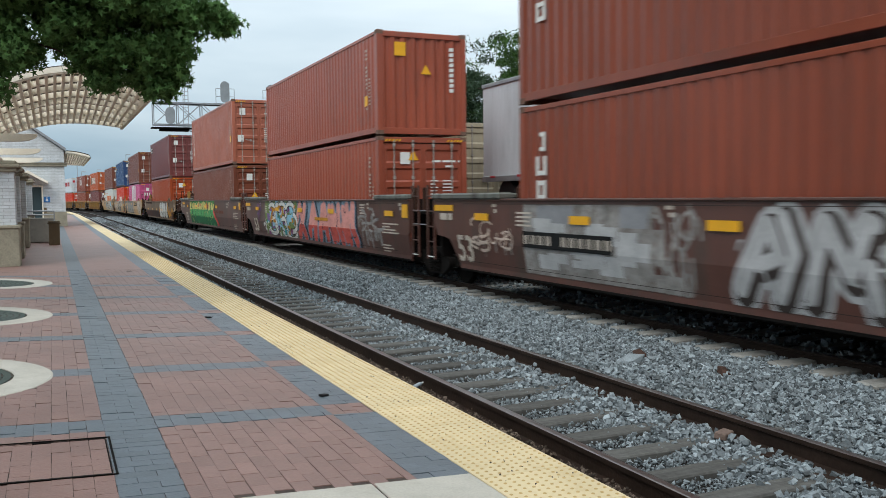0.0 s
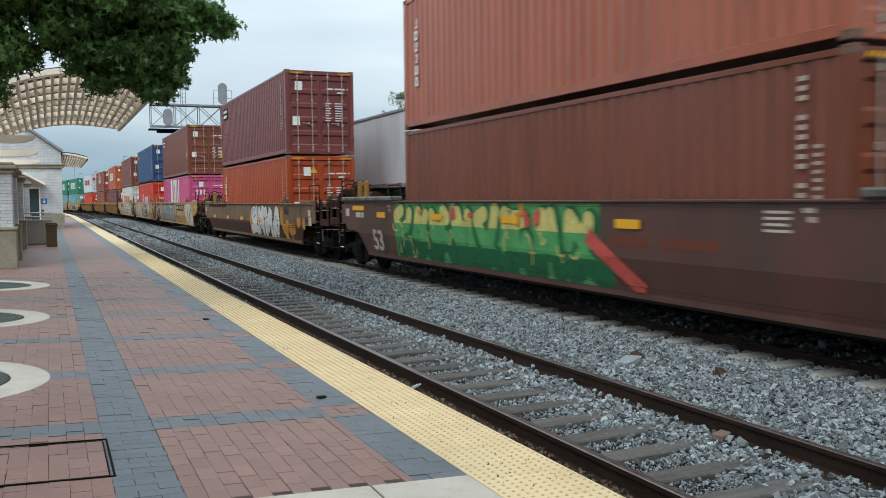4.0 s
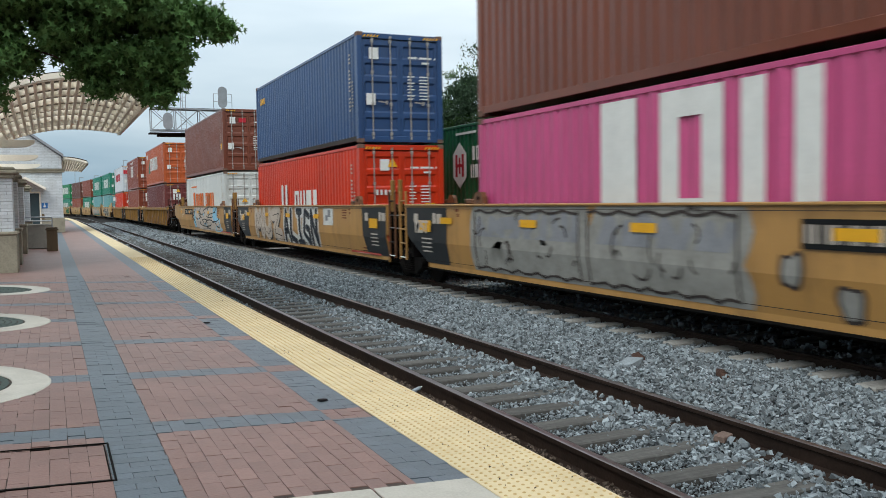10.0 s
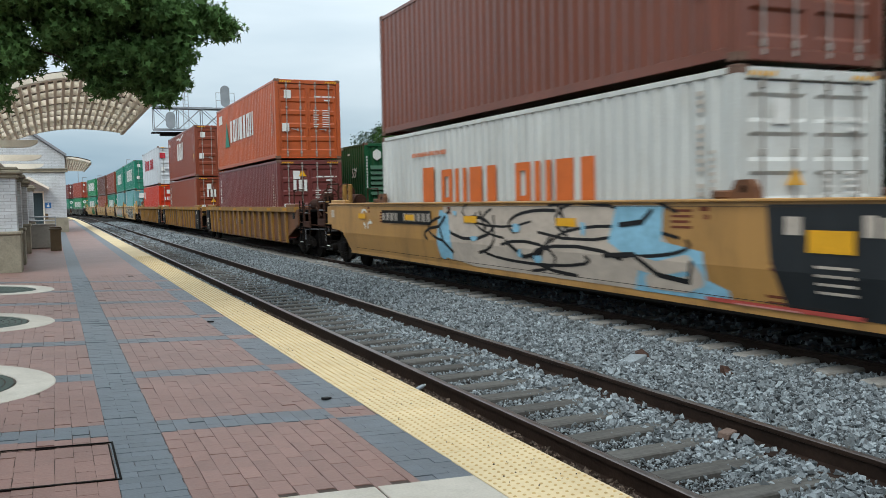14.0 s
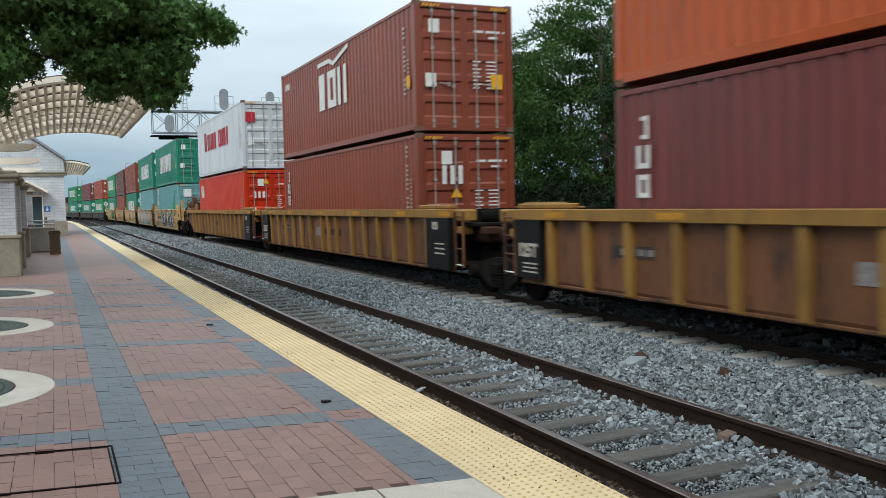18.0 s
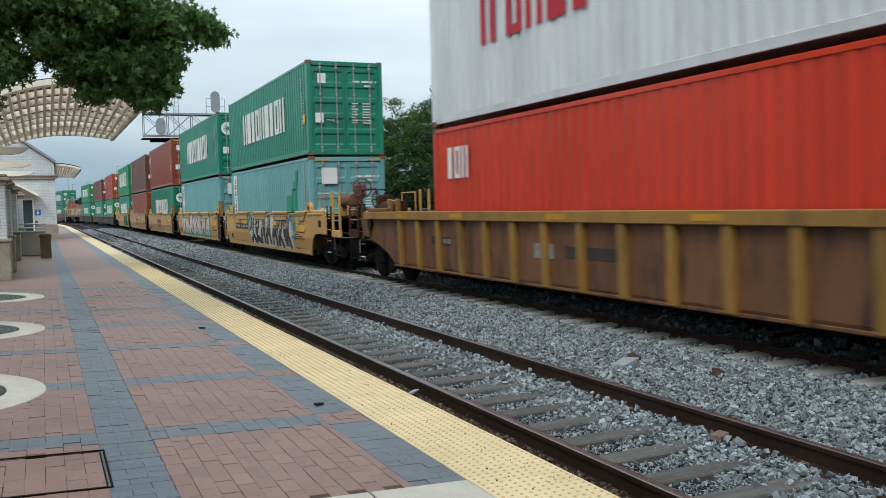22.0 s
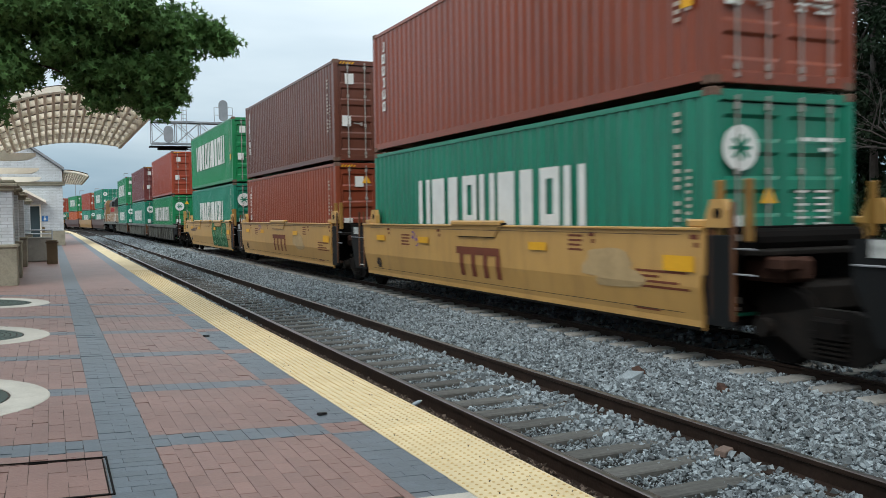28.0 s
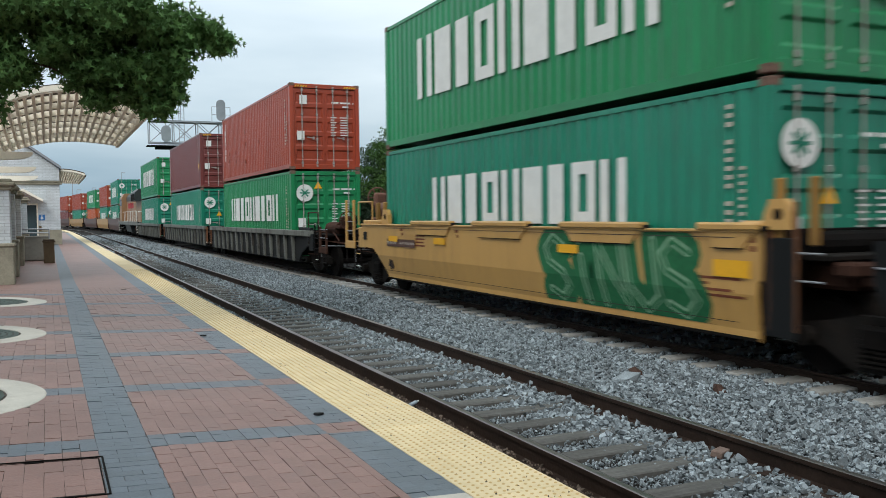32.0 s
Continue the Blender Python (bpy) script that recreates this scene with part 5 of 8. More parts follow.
def reporting_plate(k, y0, y1, z0, z1, back=W_BLACK):
    spray(CARS[k], [rect(y0, z0, y1, z1)], back, UNITS[k], 0.022, "number_panel")
    n = 11
    spray(CARS[k], [rect(y0 + (y1 - y0) * (i + 0.2 + dx) / n, z0 + 0.06, y0 + (y1 - y0) * (i + 0.2 + dx + 0.22) / n, z1 - 0.06) for i in range(n) if i != 4 for dx in (0, 0.38)],
          CREAM_MARK, UNITS[k], 0.026, "number_mark")


def lettered(text, size, material, parent, m, name="lettering"):
    """Words in the built-in font as a mesh."""
    cu = bpy.data.curves.new(name, "FONT")
    cu.body, cu.size, cu.align_x, cu.extrude, cu.offset = text, size, "CENTER", 0.003, 0.012
    tmp = bpy.data.objects.new(name, cu)
    scene.collection.objects.link(tmp)
    bpy.context.view_layer.update()
    me = bpy.data.meshes.new_from_object(tmp.evaluated_get(bpy.context.evaluated_depsgraph_get()))
    bpy.data.objects.remove(tmp)
    me.materials.clear()
    return part(name, me, material, parent, at=m)


SIDEWAYS = lambda x, y, z: pose(x, y, z, 90, 0, -90)
GREENS = surface("lime_spray", rgb("7fa183"), 0.6, 0, 12, 3, 0.15, 0.05)

# brown cars
sprayed(0, [rect(5.65, 0.36, 2.15, 1.53), rect(2.5, 0.75, 1.9, 1.2), rect(2.3, 0.36, 1.6, 0.6)], FADED, 0.004, "buffed_patch", "grey painted-over patch")
rd = random.Random(4)
sprayed(0, [rect(y, z, y - rd.uniform(0.3, 0.8), z + rd.uniform(0.1, 0.3)) for y, z in ((rd.uniform(2.8, 5.5), rd.uniform(0.4, 1.25)) for _ in range(16))], SILVER_MARK, 0.008, "buffed_patch")
sprayed(0, [rect(5.2, 1.2, 4.1, 1.5), rect(2.9, 1.2, 2.2, 1.5)], GREY_MARK, 0.006, "buffed_patch")
reporting_plate(0, 5.64, 3.05, 0.8, 1.07)
scribble(0, 2.15, 1.35, 0.5, 1.4, FADED, 3, 14, 0.06)
letters(0, 0.7, -2.6, 0.34, 1.52, 3, 0.32, [(SILVER_MARK, 0.16, 0, 0, None, None), (SOOT, 0.0, 0, 0, None, None), (SILVER_MARK, -0.14, 0.05, 0.04, None, None)], 6, 0, SILVER_MARK)
scribble(0, 7.5, 6.1, 0.75, 1.2, BEIGE_MARK, 8, 14, 0.045)
drips(0, 7.3, 6.0, 0.85, FADED, 9, 4)
for k in (0, 1, 2):
    lettered("53", 0.72, CREAM_MARK, CARS[k], pose(-1.345, 7.95 if k == 0 else 7.5, 0.42, 99.6, 0, -90))
    sprayed(k, [rect(9.35, 1.38, 8.45, 1.5)], YELLOW_MARK, 0.024, "reflector")
    sprayed(k, [rect(9.1, 1.2, 8.75, 1.33), rect(8.7, 1.2, 8.5, 1.33)], CREAM_MARK, 0.014, "stencil_mark")
    sprayed(k, [rect(-8.5, 1.2, -8.15, 1.5)], YELLOW_MARK, 0.024, "reflector")
sprayed(1, [rect(5.75, 0.36, 0.95, 1.56), blob(rd, 5.6, 1.0, 0.3, 0.6), blob(rd, 1.0, 0.9, 0.3, 0.6)], OLIVE, 0.003, "spray_ground")
patchwork(1, 5.4, 1.3, 0.4, 1.5, 130, [TEALS, PLUM, AMBER, SKYS, CHALK, OLIVE, PURPLE_MARK, SKYS], 12, 0.005, 0.22)
for i, (y, z, ry, rz, a0, sw) in enumerate(((4.75, 1.2, 0.5, 0.26, 0.6, 4.2), (4.6, 0.68, 0.62, 0.28, 1.4, 4.6), (3.9, 0.95, 0.35, 0.5, 2.5, -3.8), (3.2, 1.2, 0.55, 0.3, 0.2, 3.6), (3.0, 0.7, 0.4, 0.28, 1.0, 4.4),
                                             (2.1, 1.2, 0.6, 0.3, 0.5, 3.4), (1.9, 0.85, 0.7, 0.3, 2.0, 2.9), (2.0, 0.55, 0.65, 0.25, 3.4, 2.6))):
    line = curl(rd, y, z, ry, rz, a0, sw, 12)
    sprayed(1, thick(line, 0.21), BLACK_MARK, 0.019 + 0.001 * i, "spray_outline")
    sprayed(1, thick(line, 0.15), CHALK, 0.0195 + 0.001 * i, "spray_paint")
patchwork(1, 5.0, 1.3, 0.4, 1.5, 14, [TEALS, PLUM, AMBER], 19, 0.03, 0.16)
letters(1, 1.3, -4.7, 0.34, 1.55, 5, 0.34, [(NIGHT, 0.2, -0.1, -0.03, None, None), (SLATE, 0.13, 0, 0, None, None), (SALMON, 0, 0, 0, 0.8, None), (CORAL, 0, 0, 0, None, 0.84)], 13, -0.22, NIGHT, None, SLATE)
sprayed(1, [rect(-0.9, 1.0, -2.3, 1.09)], AMBER, 0.026, "spray_accent")
scribble(1, -5.1, -6.6, 0.8, 1.3, FADED, 14, 12, 0.07)
drips(1, -5.1, -6.7, 0.85, FADED, 15, 10, 0.08)
scribble(1, 6.1, 5.7, 0.45, 0.8, CHALK, 16, 7, 0.06)
scribble(1, 7.3, 6.7, 0.9, 1.4, PURPLE_MARK, 17, 9, 0.04)
letters(2, 6.3, -1.9, 0.36, 1.52, 8, 0.3, [(DEEPG, 0.18, -0.07, -0.04, None, None), (LEMON, 0, 0, 0, 1.1, None), (GRASS, 0, 0, 0, 0.72, 1.12), (DEEPG, -0.04, 0, 0, None, 0.74)], 15, -0.3, LEMON, None, GRASS)
sprayed(2, [stroke(-1.6, 1.1, -2.9, 0.36, 0.24)], CORAL, 0.02, "spray_accent")
patchwork(2, 6.0, -1.0, 1.2, 1.5, 8, [CORAL, AMBER], 18, 0.022, 0.16)
sprayed(2, [rect(-2.2 - 0.22 * i, 0.98, -2.36 - 0.22 * i, 1.12) for i in range(10) if i != 4], BROWN_MARK, 0.006, "number_mark")
# the rusty yellow car
PRIMER = surface("dark_primer_paint", rgb("49291f"), 0.7, 0, 30, 0.8, 0.2, 0.06, rgb("241a17"), 0.6, stretch=(1.5, 1.5, 0.35), spec=0.25)
sprayed(3, [[(-8.96, 0.85), (-8.2, 0.36), (8.42, 0.36), (9.22, 0.85)]], PRIMER, 0.0022, "repainted_band", "dark red-brown lower half of the side")
sprayed(3, [rect(9.0, 1.36, 4.4, 1.5)], RUSTED, 0.0022, "rusty_band")
letters(3, -1.0, -5.6, 0.28, 1.47, 4, 0.38, [(BLACK_MARK, 0.12, -0.06, -0.02, None, None), (CHALK, 0, 0, 0, None, None)], 21, -0.05, SOOT, None, None)
patchwork(3, -0.4, -1.3, 0.4, 1.3, 7, [AMBER], 20, 0.0035, 0.3)
patchwork(3, -4.5, -9.3, 0.3, 1.45, 16, [AMBER, SOOT], 23, 0.0035, 0.28)
letters(3, 4.4, -0.4, 0.42, 0.85, 6, 0.09, [(SOOT, 0, 0, 0, None, None)], 22)
sprayed(3, [rect(-9.4, 0.86, -9.72, 1.12)], BEIGE_MARK, 0.014, "card_holder")
# weathered yellow cars
for y0, y1, s in ((5.9, 2.4, 31), (2.15, -0.95, 33)):
    letters(4, y0, y1, 0.42, 1.46, 4, 0.26, [(DULL, 0.5, 0, 0, None, None), (GREY_MARK, -0.04, 0, 0, 1.0, None)], s, 0, SOOT)
    edge = [(y0 + (y1 - y0) * i / 16, 1.46 + 0.03 * math.sin(i * 1.9)) for i in range(17)] + [(y1, 1.46 - 0.1 * i) for i in range(11)] + [(y1 + (y0 - y1) * i / 16, 0.42 + 0.04 * math.sin(i * 2.3)) for i in range(17)] + [(y0, 0.42 + 0.1 * i) for i in range(11)]
    sprayed(4, thick(edge, 0.035), SOOT, 0.018, "spray_outline")
sprayed(4, [blob(random.Random(7), -1.75, 0.85, 0.16, 0.22), blob(random.Random(8), -2.5, 0.55, 0.16, 0.22)], SOOT, 0.005, "spray_outline")
sprayed(4, [blob(random.Random(7), -1.75, 0.85, 0.11, 0.17), blob(random.Random(8), -2.5, 0.55, 0.11, 0.17)], DULL, 0.008, "spray_paint")
reporting_plate(4, -1.9, -4.95, 1.1, 1.42)
sprayed(4, [[(-5.5, 1.5), (-5.6, 0.9), (-6.0, 0.3), (-8.15, 0.3), (-8.6, 0.62), (-8.2, 1.2), (-7.9, 1.53)]], BONE, 0.005, "spray_paint")
drips(4, -5.8, -8.3, 1.35, SOOT, 34, 7, 0.02)
sprayed(4, [blob(random.Random(i), -7.3 - 0.25 * i, 0.62 + 0.25 * i, 0.1, 0.12) for i in range(3)] + [stroke(-6.6, 1.3, -6.7, 0.8, 0.12)], SOOT, 0.02, "spray_stroke")
word(5, "MUZ", 6.1, 1.75, 0.36, 1.5, 0.36, [(CHARCOAL, 0.06, -0.05, -0.09), (BONE, 0.12, 0, 0.02), (SOOT, -0.33, -0.02, 0.0)], -0.15, 0.3)
word(5, "ALIGN", 1.5, -2.7, 0.32, 1.52, 0.2, [(CHALK, 0.3, 0, 0), (CHARCOAL, 0.02, -0.03, -0.02), (NIGHT, -0.12, 0.05, 0.02)], -0.1, 0.24)
sprayed(5, [rect(-3.3, 1.02, -4.25, 1.5)], CHALK, 0.005, "spray_paint")
sprayed(5, [rect(-3.5, 1.15, -3.75, 1.3), rect(-3.75, 1.25, -4.0, 1.45)], GREY_MARK, 0.008, "spray_accent")
sprayed(6, [[(2.3, 0.5), (2.1, 1.52), (-4.3, 1.52), (-5.1, 1.0), (-4.6, 0.36), (0.8, 0.36)]], BONE, 0.004, "spray_ground")
sprayed(6, [[(-3.9, 1.52), (-4.95, 1.52), (-4.9, 1.05), (-5.7, 0.95), (-5.75, 0.6), (-6.1, 0.5), (-6.15, 0.3), (-4.2, 0.3), (-4.4, 0.7), (-3.7, 1.0)], blob(random.Random(3), 2.1, 0.9, 0.3, 0.55)], SKYS, 0.007, "spray_paint")
sprayed(6, thick([(-4.3, 0.75), (-4.8, 0.68), (-5.4, 0.8), (-5.6, 0.6), (-5.3, 0.5), (-4.6, 0.5)], 0.2), BONE, 0.011, "spray_paint")
scribble(6, 2.1, -3.9, 0.5, 1.45, BLACK_MARK, 51, 15, 0.05)
for line in ([(-3.6, 0.8), (-4.3, 0.85), (-4.8, 0.6), (-5.4, 0.55), (-5.5, 0.8)], [(-4.0, 1.25), (-4.5, 1.3), (-4.7, 1.45)], [(2.0, 1.3), (2.3, 1.1), (2.1, 0.8), (1.7, 0.6)], [(-0.6, 0.9), (-1.2, 0.65), (-1.8, 0.75), (-2.1, 1.0)], [(0.4, 1.4), (0.2, 1.1)], [(-2.4, 1.5), (-2.6, 1.15)]):
    sprayed(6, thick(line, 0.07), BLACK_MARK, 0.016, "spray_stroke")
patchwork(6, 2.0, -3.5, 0.5, 1.4, 6, [SKYS, BLUE_MARK], 53, 0.02, 0.12)
reporting_plate(6, 5.7, 2.7, 1.12, 1.42)
scribble(6, 7.4, 6.6, 1.0, 1.35, WHITE_MARK, 52, 5)
for k in (4, 5, 6):
    for y0, y1, lean in ((-8.5, -6.8, 0.2), (7.2, 9.35, -0.25)):
        if (k == 4 and y0 < 0) or (k == 6 and y0 > 0):
            continue
        sprayed(k, [[(y0, 0.36), (y0, 1.53), (y1 + (0.05 if y0 < 0 else 0), 1.53), (y1, 0.95), (y1 - (lean if y0 < 0 else 1.0), 0.36)]], CHARCOAL, 0.006, "dark_panel", "dark painted end panel")
        yc = (y0 + y1) / 2
        sprayed(k, [rect(yc - 0.3, 1.02, yc + 0.3, 1.26)], YELLOW_MARK, 0.024, "reflector")
        sprayed(k, [rect(yc - 0.3, 0.86 - 0.09 * i, yc + 0.2, 0.89 - 0.09 * i) for i in range(4)] + [rect(yc + 0.38, 1.2, yc + 0.62, 1.4), rect(yc - 0.4, 1.2, yc - 0.55, 1.42), rect(yc - 0.6, 1.2, yc - 0.85, 1.4)], CREAM_MARK, 0.02, "stencil_mark")
        if y0 < 0:
            sprayed(k, [rect(-5.7, 0.30, -8.0, 0.4)], CORAL, 0.024, "red_stripe")
            sprayed(k, [rect(-6.2, 0.35, -7.2, 0.37)], SALMON, 0.03, "stripe_mark")
    if k != 6:
        lettered("125T", 0.36, CREAM_MARK, CARS[k], SIDEWAYS(-1.425, 8.5, 1.0))
# ribbed cars
for k in (7, 8, 9):
    zt = 1.5
    for i, y in enumerate((-8.0, -5.6, -2.4, 1.0, 4.6, 7.4)):
        part("reflector", Geo().box((-1.462, y, zt - 0.09), (0.006, 0.55, 0.09)), AMBER, CARS[k])
    if k != 7:
        part("dark_panel", Geo().box((-1.40, -7.6, 0.8), (0.12, 1.15, 1.06), 0.01), W_BLACK, CARS[k])
        lettered("125", 0.2, CREAM_MARK, CARS[k], SIDEWAYS(-1.464, -7.5, 1.1))
        part("stencil_mark", bars([(-7.95, -7.5, 0.6 + 0.1 * i, 0.03) for i in range(3)], False), CREAM_MARK, CARS[k], at=pose(-1.465, 0, 0))
    if k != 9:
        lettered("125T", 0.3, CREAM_MARK, CARS[k], SIDEWAYS(-1.456, 8.3, 0.72))
        part("stencil_mark", bars([(8.0, 8.45, 0.6 - 0.07 * i, 0.025) for i in range(3)], False), CREAM_MARK, CARS[k], at=pose(-1.456, 0, 0))
    part("number_panel", Geo().box((0, 5.55, 0.9), (0.006, 0.9, 0.17)), SOOT, CARS[k], at=pose(-1.346, 0, 0))
    part("number_mark", bars([(5.8 - 0.2 * i, 5.68 - 0.2 * i, 0.9, 0.09) for i in range(4)], False), FADED, CARS[k], at=pose(-1.352, 0, 0))
    part("number_panel", Geo().box((0, 0.1, 0.86), (0.006, 1.6, 0.18)), SOOT, CARS[k], at=pose(-1.346, 0, 0))
    part("painted_name", bars([(1.85, 1.5, 0.85, 0.24), (1.45, 1.25, 0.85, 0.24)], False), FADED, CARS[k], at=pose(-1.347, 0, 0))
# tan and clean yellow cars
sprayed(10, [[(1.95, 1.4), (1.9, 0.7), (1.2, 0.3), (-4.4, 0.3), (-4.4, 0.9), (-4.1, 1.42)]], CHALK, 0.003, "spray_ground")
letters(10, 1.8, -4.1, 0.3, 1.42, 7, 0.26, [(CHALK, 0.16, 0, 0, None, None), (SOOT, 0, 0, 0, None, None), (BONE, -0.2, 0.05, 0.04, 0.95, None)], 71, -0.1, CHALK)
patchwork(10, 2.2, 1.7, 0.5, 1.4, 6, [TEALS], 72, 0.02, 0.18)
patchwork(10, -4.2, -4.9, 0.4, 1.4, 7, [TEALS], 74, 0.02, 0.17)
reporting_plate(10, 4.45, 2.1, 0.86, 1.08, SOOT)
scribble(10, -5.3, -5.9, 1.0, 1.25, SOOT, 76, 5, 0.04)
letters(11, 4.9, -4.2, 0.34, 1.4, 7, 0.3, [(TEALS, 0.22, -0.08, -0.04, None, None), (PURPLE_MARK, 0.1, -0.1, 0.02, 0.6, 1.2), (BONE, 0, 0, 0, None, None)], 73, -0.15, SLATE, None, GREEN_PATCH)
for k in (12, 13):
    sprayed(k, [rect(0.95, 0.9, -0.85, 1.04)] + [rect(0.8 - 0.5 * i, 0.48, 0.62 - 0.5 * i, 0.9) for i in range(4)], BROWN_MARK, 0.012, "painted_name", "faded red plain bars")
    y = -4.1 if k == 12 else -2.4
    sprayed(k, [blob(random.Random(k), y, 0.95, 0.55, 0.2), blob(random.Random(k + 1), y - 0.3, 0.75, 0.5, 0.16)], surface("buffed_paint", rgb("ab916a"), 0.7, 0, 12, 2, 0.15, 0.05), 0.008, "faded_patch", "greyish painted-over patch")
    scribble(k, 3.3, 2.8, 1.05, 1.3, PURPLE_MARK, k + 9, 5, 0.03)
word(14, "SiNUS", -1.5, -5.1, 0.3, 1.38, 0.15, [(DEEPG, 0.36, 0, -0.02), (GREENS, -0.03, 0, 0), (DEEPG, -0.09, -0.012, -0.01)], -0.25, 0.08)
reporting_plate(14, 5.6, 3.9, 0.95, 1.12, W_BROWN)
for k in range(10, 15):
    lettered("40", 0.3, SOOT, CARS[k], pose(-1.362, 5.45, 0.42, 99.6, 0, -90))
    sprayed(k, [rect(-5.4, 0.9, -6.0, 1.1)], YELLOW_MARK, 0.024, "reflector")
    for y, ln in (((3.03, 1.03), (0.04, 1.03), (-3.03, 1.03), (-5.65, 0.52)) if k in (10, 11, 14) else ((0.07, 1.03),)):
        hatch = part("sill_hatch", Geo().box((-1.40, y, 1.49), (0.14, 2 * ln, 0.1), 0.04), W_CLEAN, CARS[k])
        part("hatch_flap", Geo().prism([(y + ln - 0.1, 1.44), (y + ln - 0.3, 1.24), (y - ln + 0.3, 1.24), (y - ln + 0.08, 1.44)], "x", -1.425, -1.40), W_CLEAN, hatch)
        part("hatch_seam", Geo().box((-1.428, y, 1.235), (0.006, 2 * ln - 0.5, 0.014)), STEEL, hatch)
        part("hatch_end", Geo().box((-1.40, y - ln - 0.04, 1.47), (0.1, 0.08, 0.06), 0.01), CAST, hatch)
    if k != 10:
        part("dark_panel", Geo().box((-1.34, -6.4, 0.82), (0.08, 0.45, 1.1), 0.01), W_BLACK, CARS[k])

# ---- the locomotive within the train ----
L_YEL = paint("locomotive_yellow", "9c7550", 0.6)
L_GREY = paint("locomotive_grey", "2b2f30", 0.6)
loco = thing("locomotive", "yellow and grey diesel locomotive within the train", "locomotive")
g = Geo()
g.box((0, 0, 1.15), (2.9, 21.4, 0.35), 0.03)
part("sill", g, W_GREY, loco)
g = Geo()
g.box((0, 0, 0.95), (1.2, 20.5, 0.3), 0.03)
part("frame", g, STEEL, loco)
g = Geo()
g.prism([(-0.95, 1.33), (-0.95, 3.4), (0.95, 3.4), (0.95, 1.33)], "y", -9.6, 5.6)
part("hood", g, L_YEL, loco)
g = Geo()
g.prism([(-1.45, 3.2), (-1.45, 3.95), (-1.1, 4.3), (1.1, 4.3), (1.45, 3.95), (1.45, 3.2)], "y", -9.7, -5.2)
part("radiator", g, L_GREY, loco, "grey overhanging radiator")
g = Geo()
g.prism([(-0.98, 3.38), (-0.98, 3.8), (-0.8, 4.1), (0.8, 4.1), (0.98, 3.8), (0.98, 3.38)], "y", -5.2, 5.6)
g.box((0, 0.8, 4.2), (0.6, 1.4, 0.25), 0.03)
part("roof", g, L_GREY, loco)
g = Geo()
g.prism([(-1.45, 1.33), (-1.45, 3.8), (-1.15, 4.25), (1.15, 4.25), (1.45, 3.8), (1.45, 1.33)], "y", 5.6, 8.4)
cab = part("cab", g, L_YEL, loco)
for s in (-1, 1):
    for y in (6.3, 7.5):
        part("window", Geo().box((s * 1.452, y, 3.3), (0.02, 0.9, 0.7), 0.005), GLASS_DK, cab)
g = Geo()
g.prism([(-0.9, 1.33), (-0.9, 2.9), (-0.6, 3.15), (0.6, 3.15), (0.9, 2.9), (0.9, 1.33)], "y", 8.4, 10.0)
part("nose", g, L_YEL, loco)
part("end_rail", Geo().tube((-1.3, -10.5, 2.2), (-0.5, -10.55, 2.35), 0.035, 6).tube((-0.5, -10.55, 2.35), (-0.45, -10.55, 1.33), 0.035, 6)
     .tube((1.3, -10.5, 2.2), (0.5, -10.55, 2.35), 0.035, 6).tube((0.5, -10.55, 2.35), (0.45, -10.55, 1.33), 0.035, 6), WHITE_MARK, loco)
part("end_door", Geo().box((0.1, -9.62, 2.3), (0.7, 0.04, 1.8), 0.01), L_GREY, loco)
g = Geo()
g.prism([(-1.2, 0.3), (-1.35, 0.95), (1.35, 0.95), (1.2, 0.3)], "y", -2.8, 2.8)
part("fuel_tank", g, L_GREY, loco)
for y in (-7.0, 7.0):
    truck(loco, y, (-1.9, 0.0, 1.9))
for s in (-1, 1):
    g = Geo()
    for y in np.arange(-9.4, 5.4, 1.85):
        g.tube((s * 1.38, y, 1.33), (s * 1.38, y, 2.3), 0.02, 6)
    g.tube((s * 1.38, -9.4, 2.3), (s * 1.38, 5.3, 2.3), 0.02, 6)
    part("handrail", g, WHITE_MARK, loco)
    for e in (-1, 1):
        g = Geo()
        for z in (0.35, 0.65, 0.95):
            g.box((s * 1.2, e * 10.4, z), (0.5, 0.25, 0.04), 0.008)
        g.bar((s * 1.42, e * 10.5, 0.3), (s * 1.42, e * 10.5, 2.2), 0.04)
        g.bar((s * 1.42, e * 10.5, 2.2), (s * 1.42, e * 9.8, 2.3), 0.04)
        part("steps", g, WHITE_MARK, loco)
for y in (-9.0, -8.0, -7.0, -6.0):
    part("grille", Geo().box((-1.46, y, 3.55), (0.02, 0.85, 0.6), 0.004), STEEL, loco)
for y in (-4, -2.5, -1, 0.5, 2, 3.5):
    part("hood_door", Geo().box((-0.96, y, 2.4), (0.02, 1.2, 1.6), 0.006), L_YEL, loco)
g = Geo()
for i in range(8):
    g.box((-0.985, 2.9 - 0.75 * i, 2.9), (0.006, 0.5, 0.55))
part("painted_name", g, RED_MARK, loco)
part("coupler", Geo().box((0, -11.1, 0.72), (0.3, 0.9, 0.3), 0.05).box((0, 11.1, 0.72), (0.3, 0.9, 0.3), 0.05), STEEL, loco)
MOVERS.append((loco, RAIL2, 354.6, 0.0, 0))

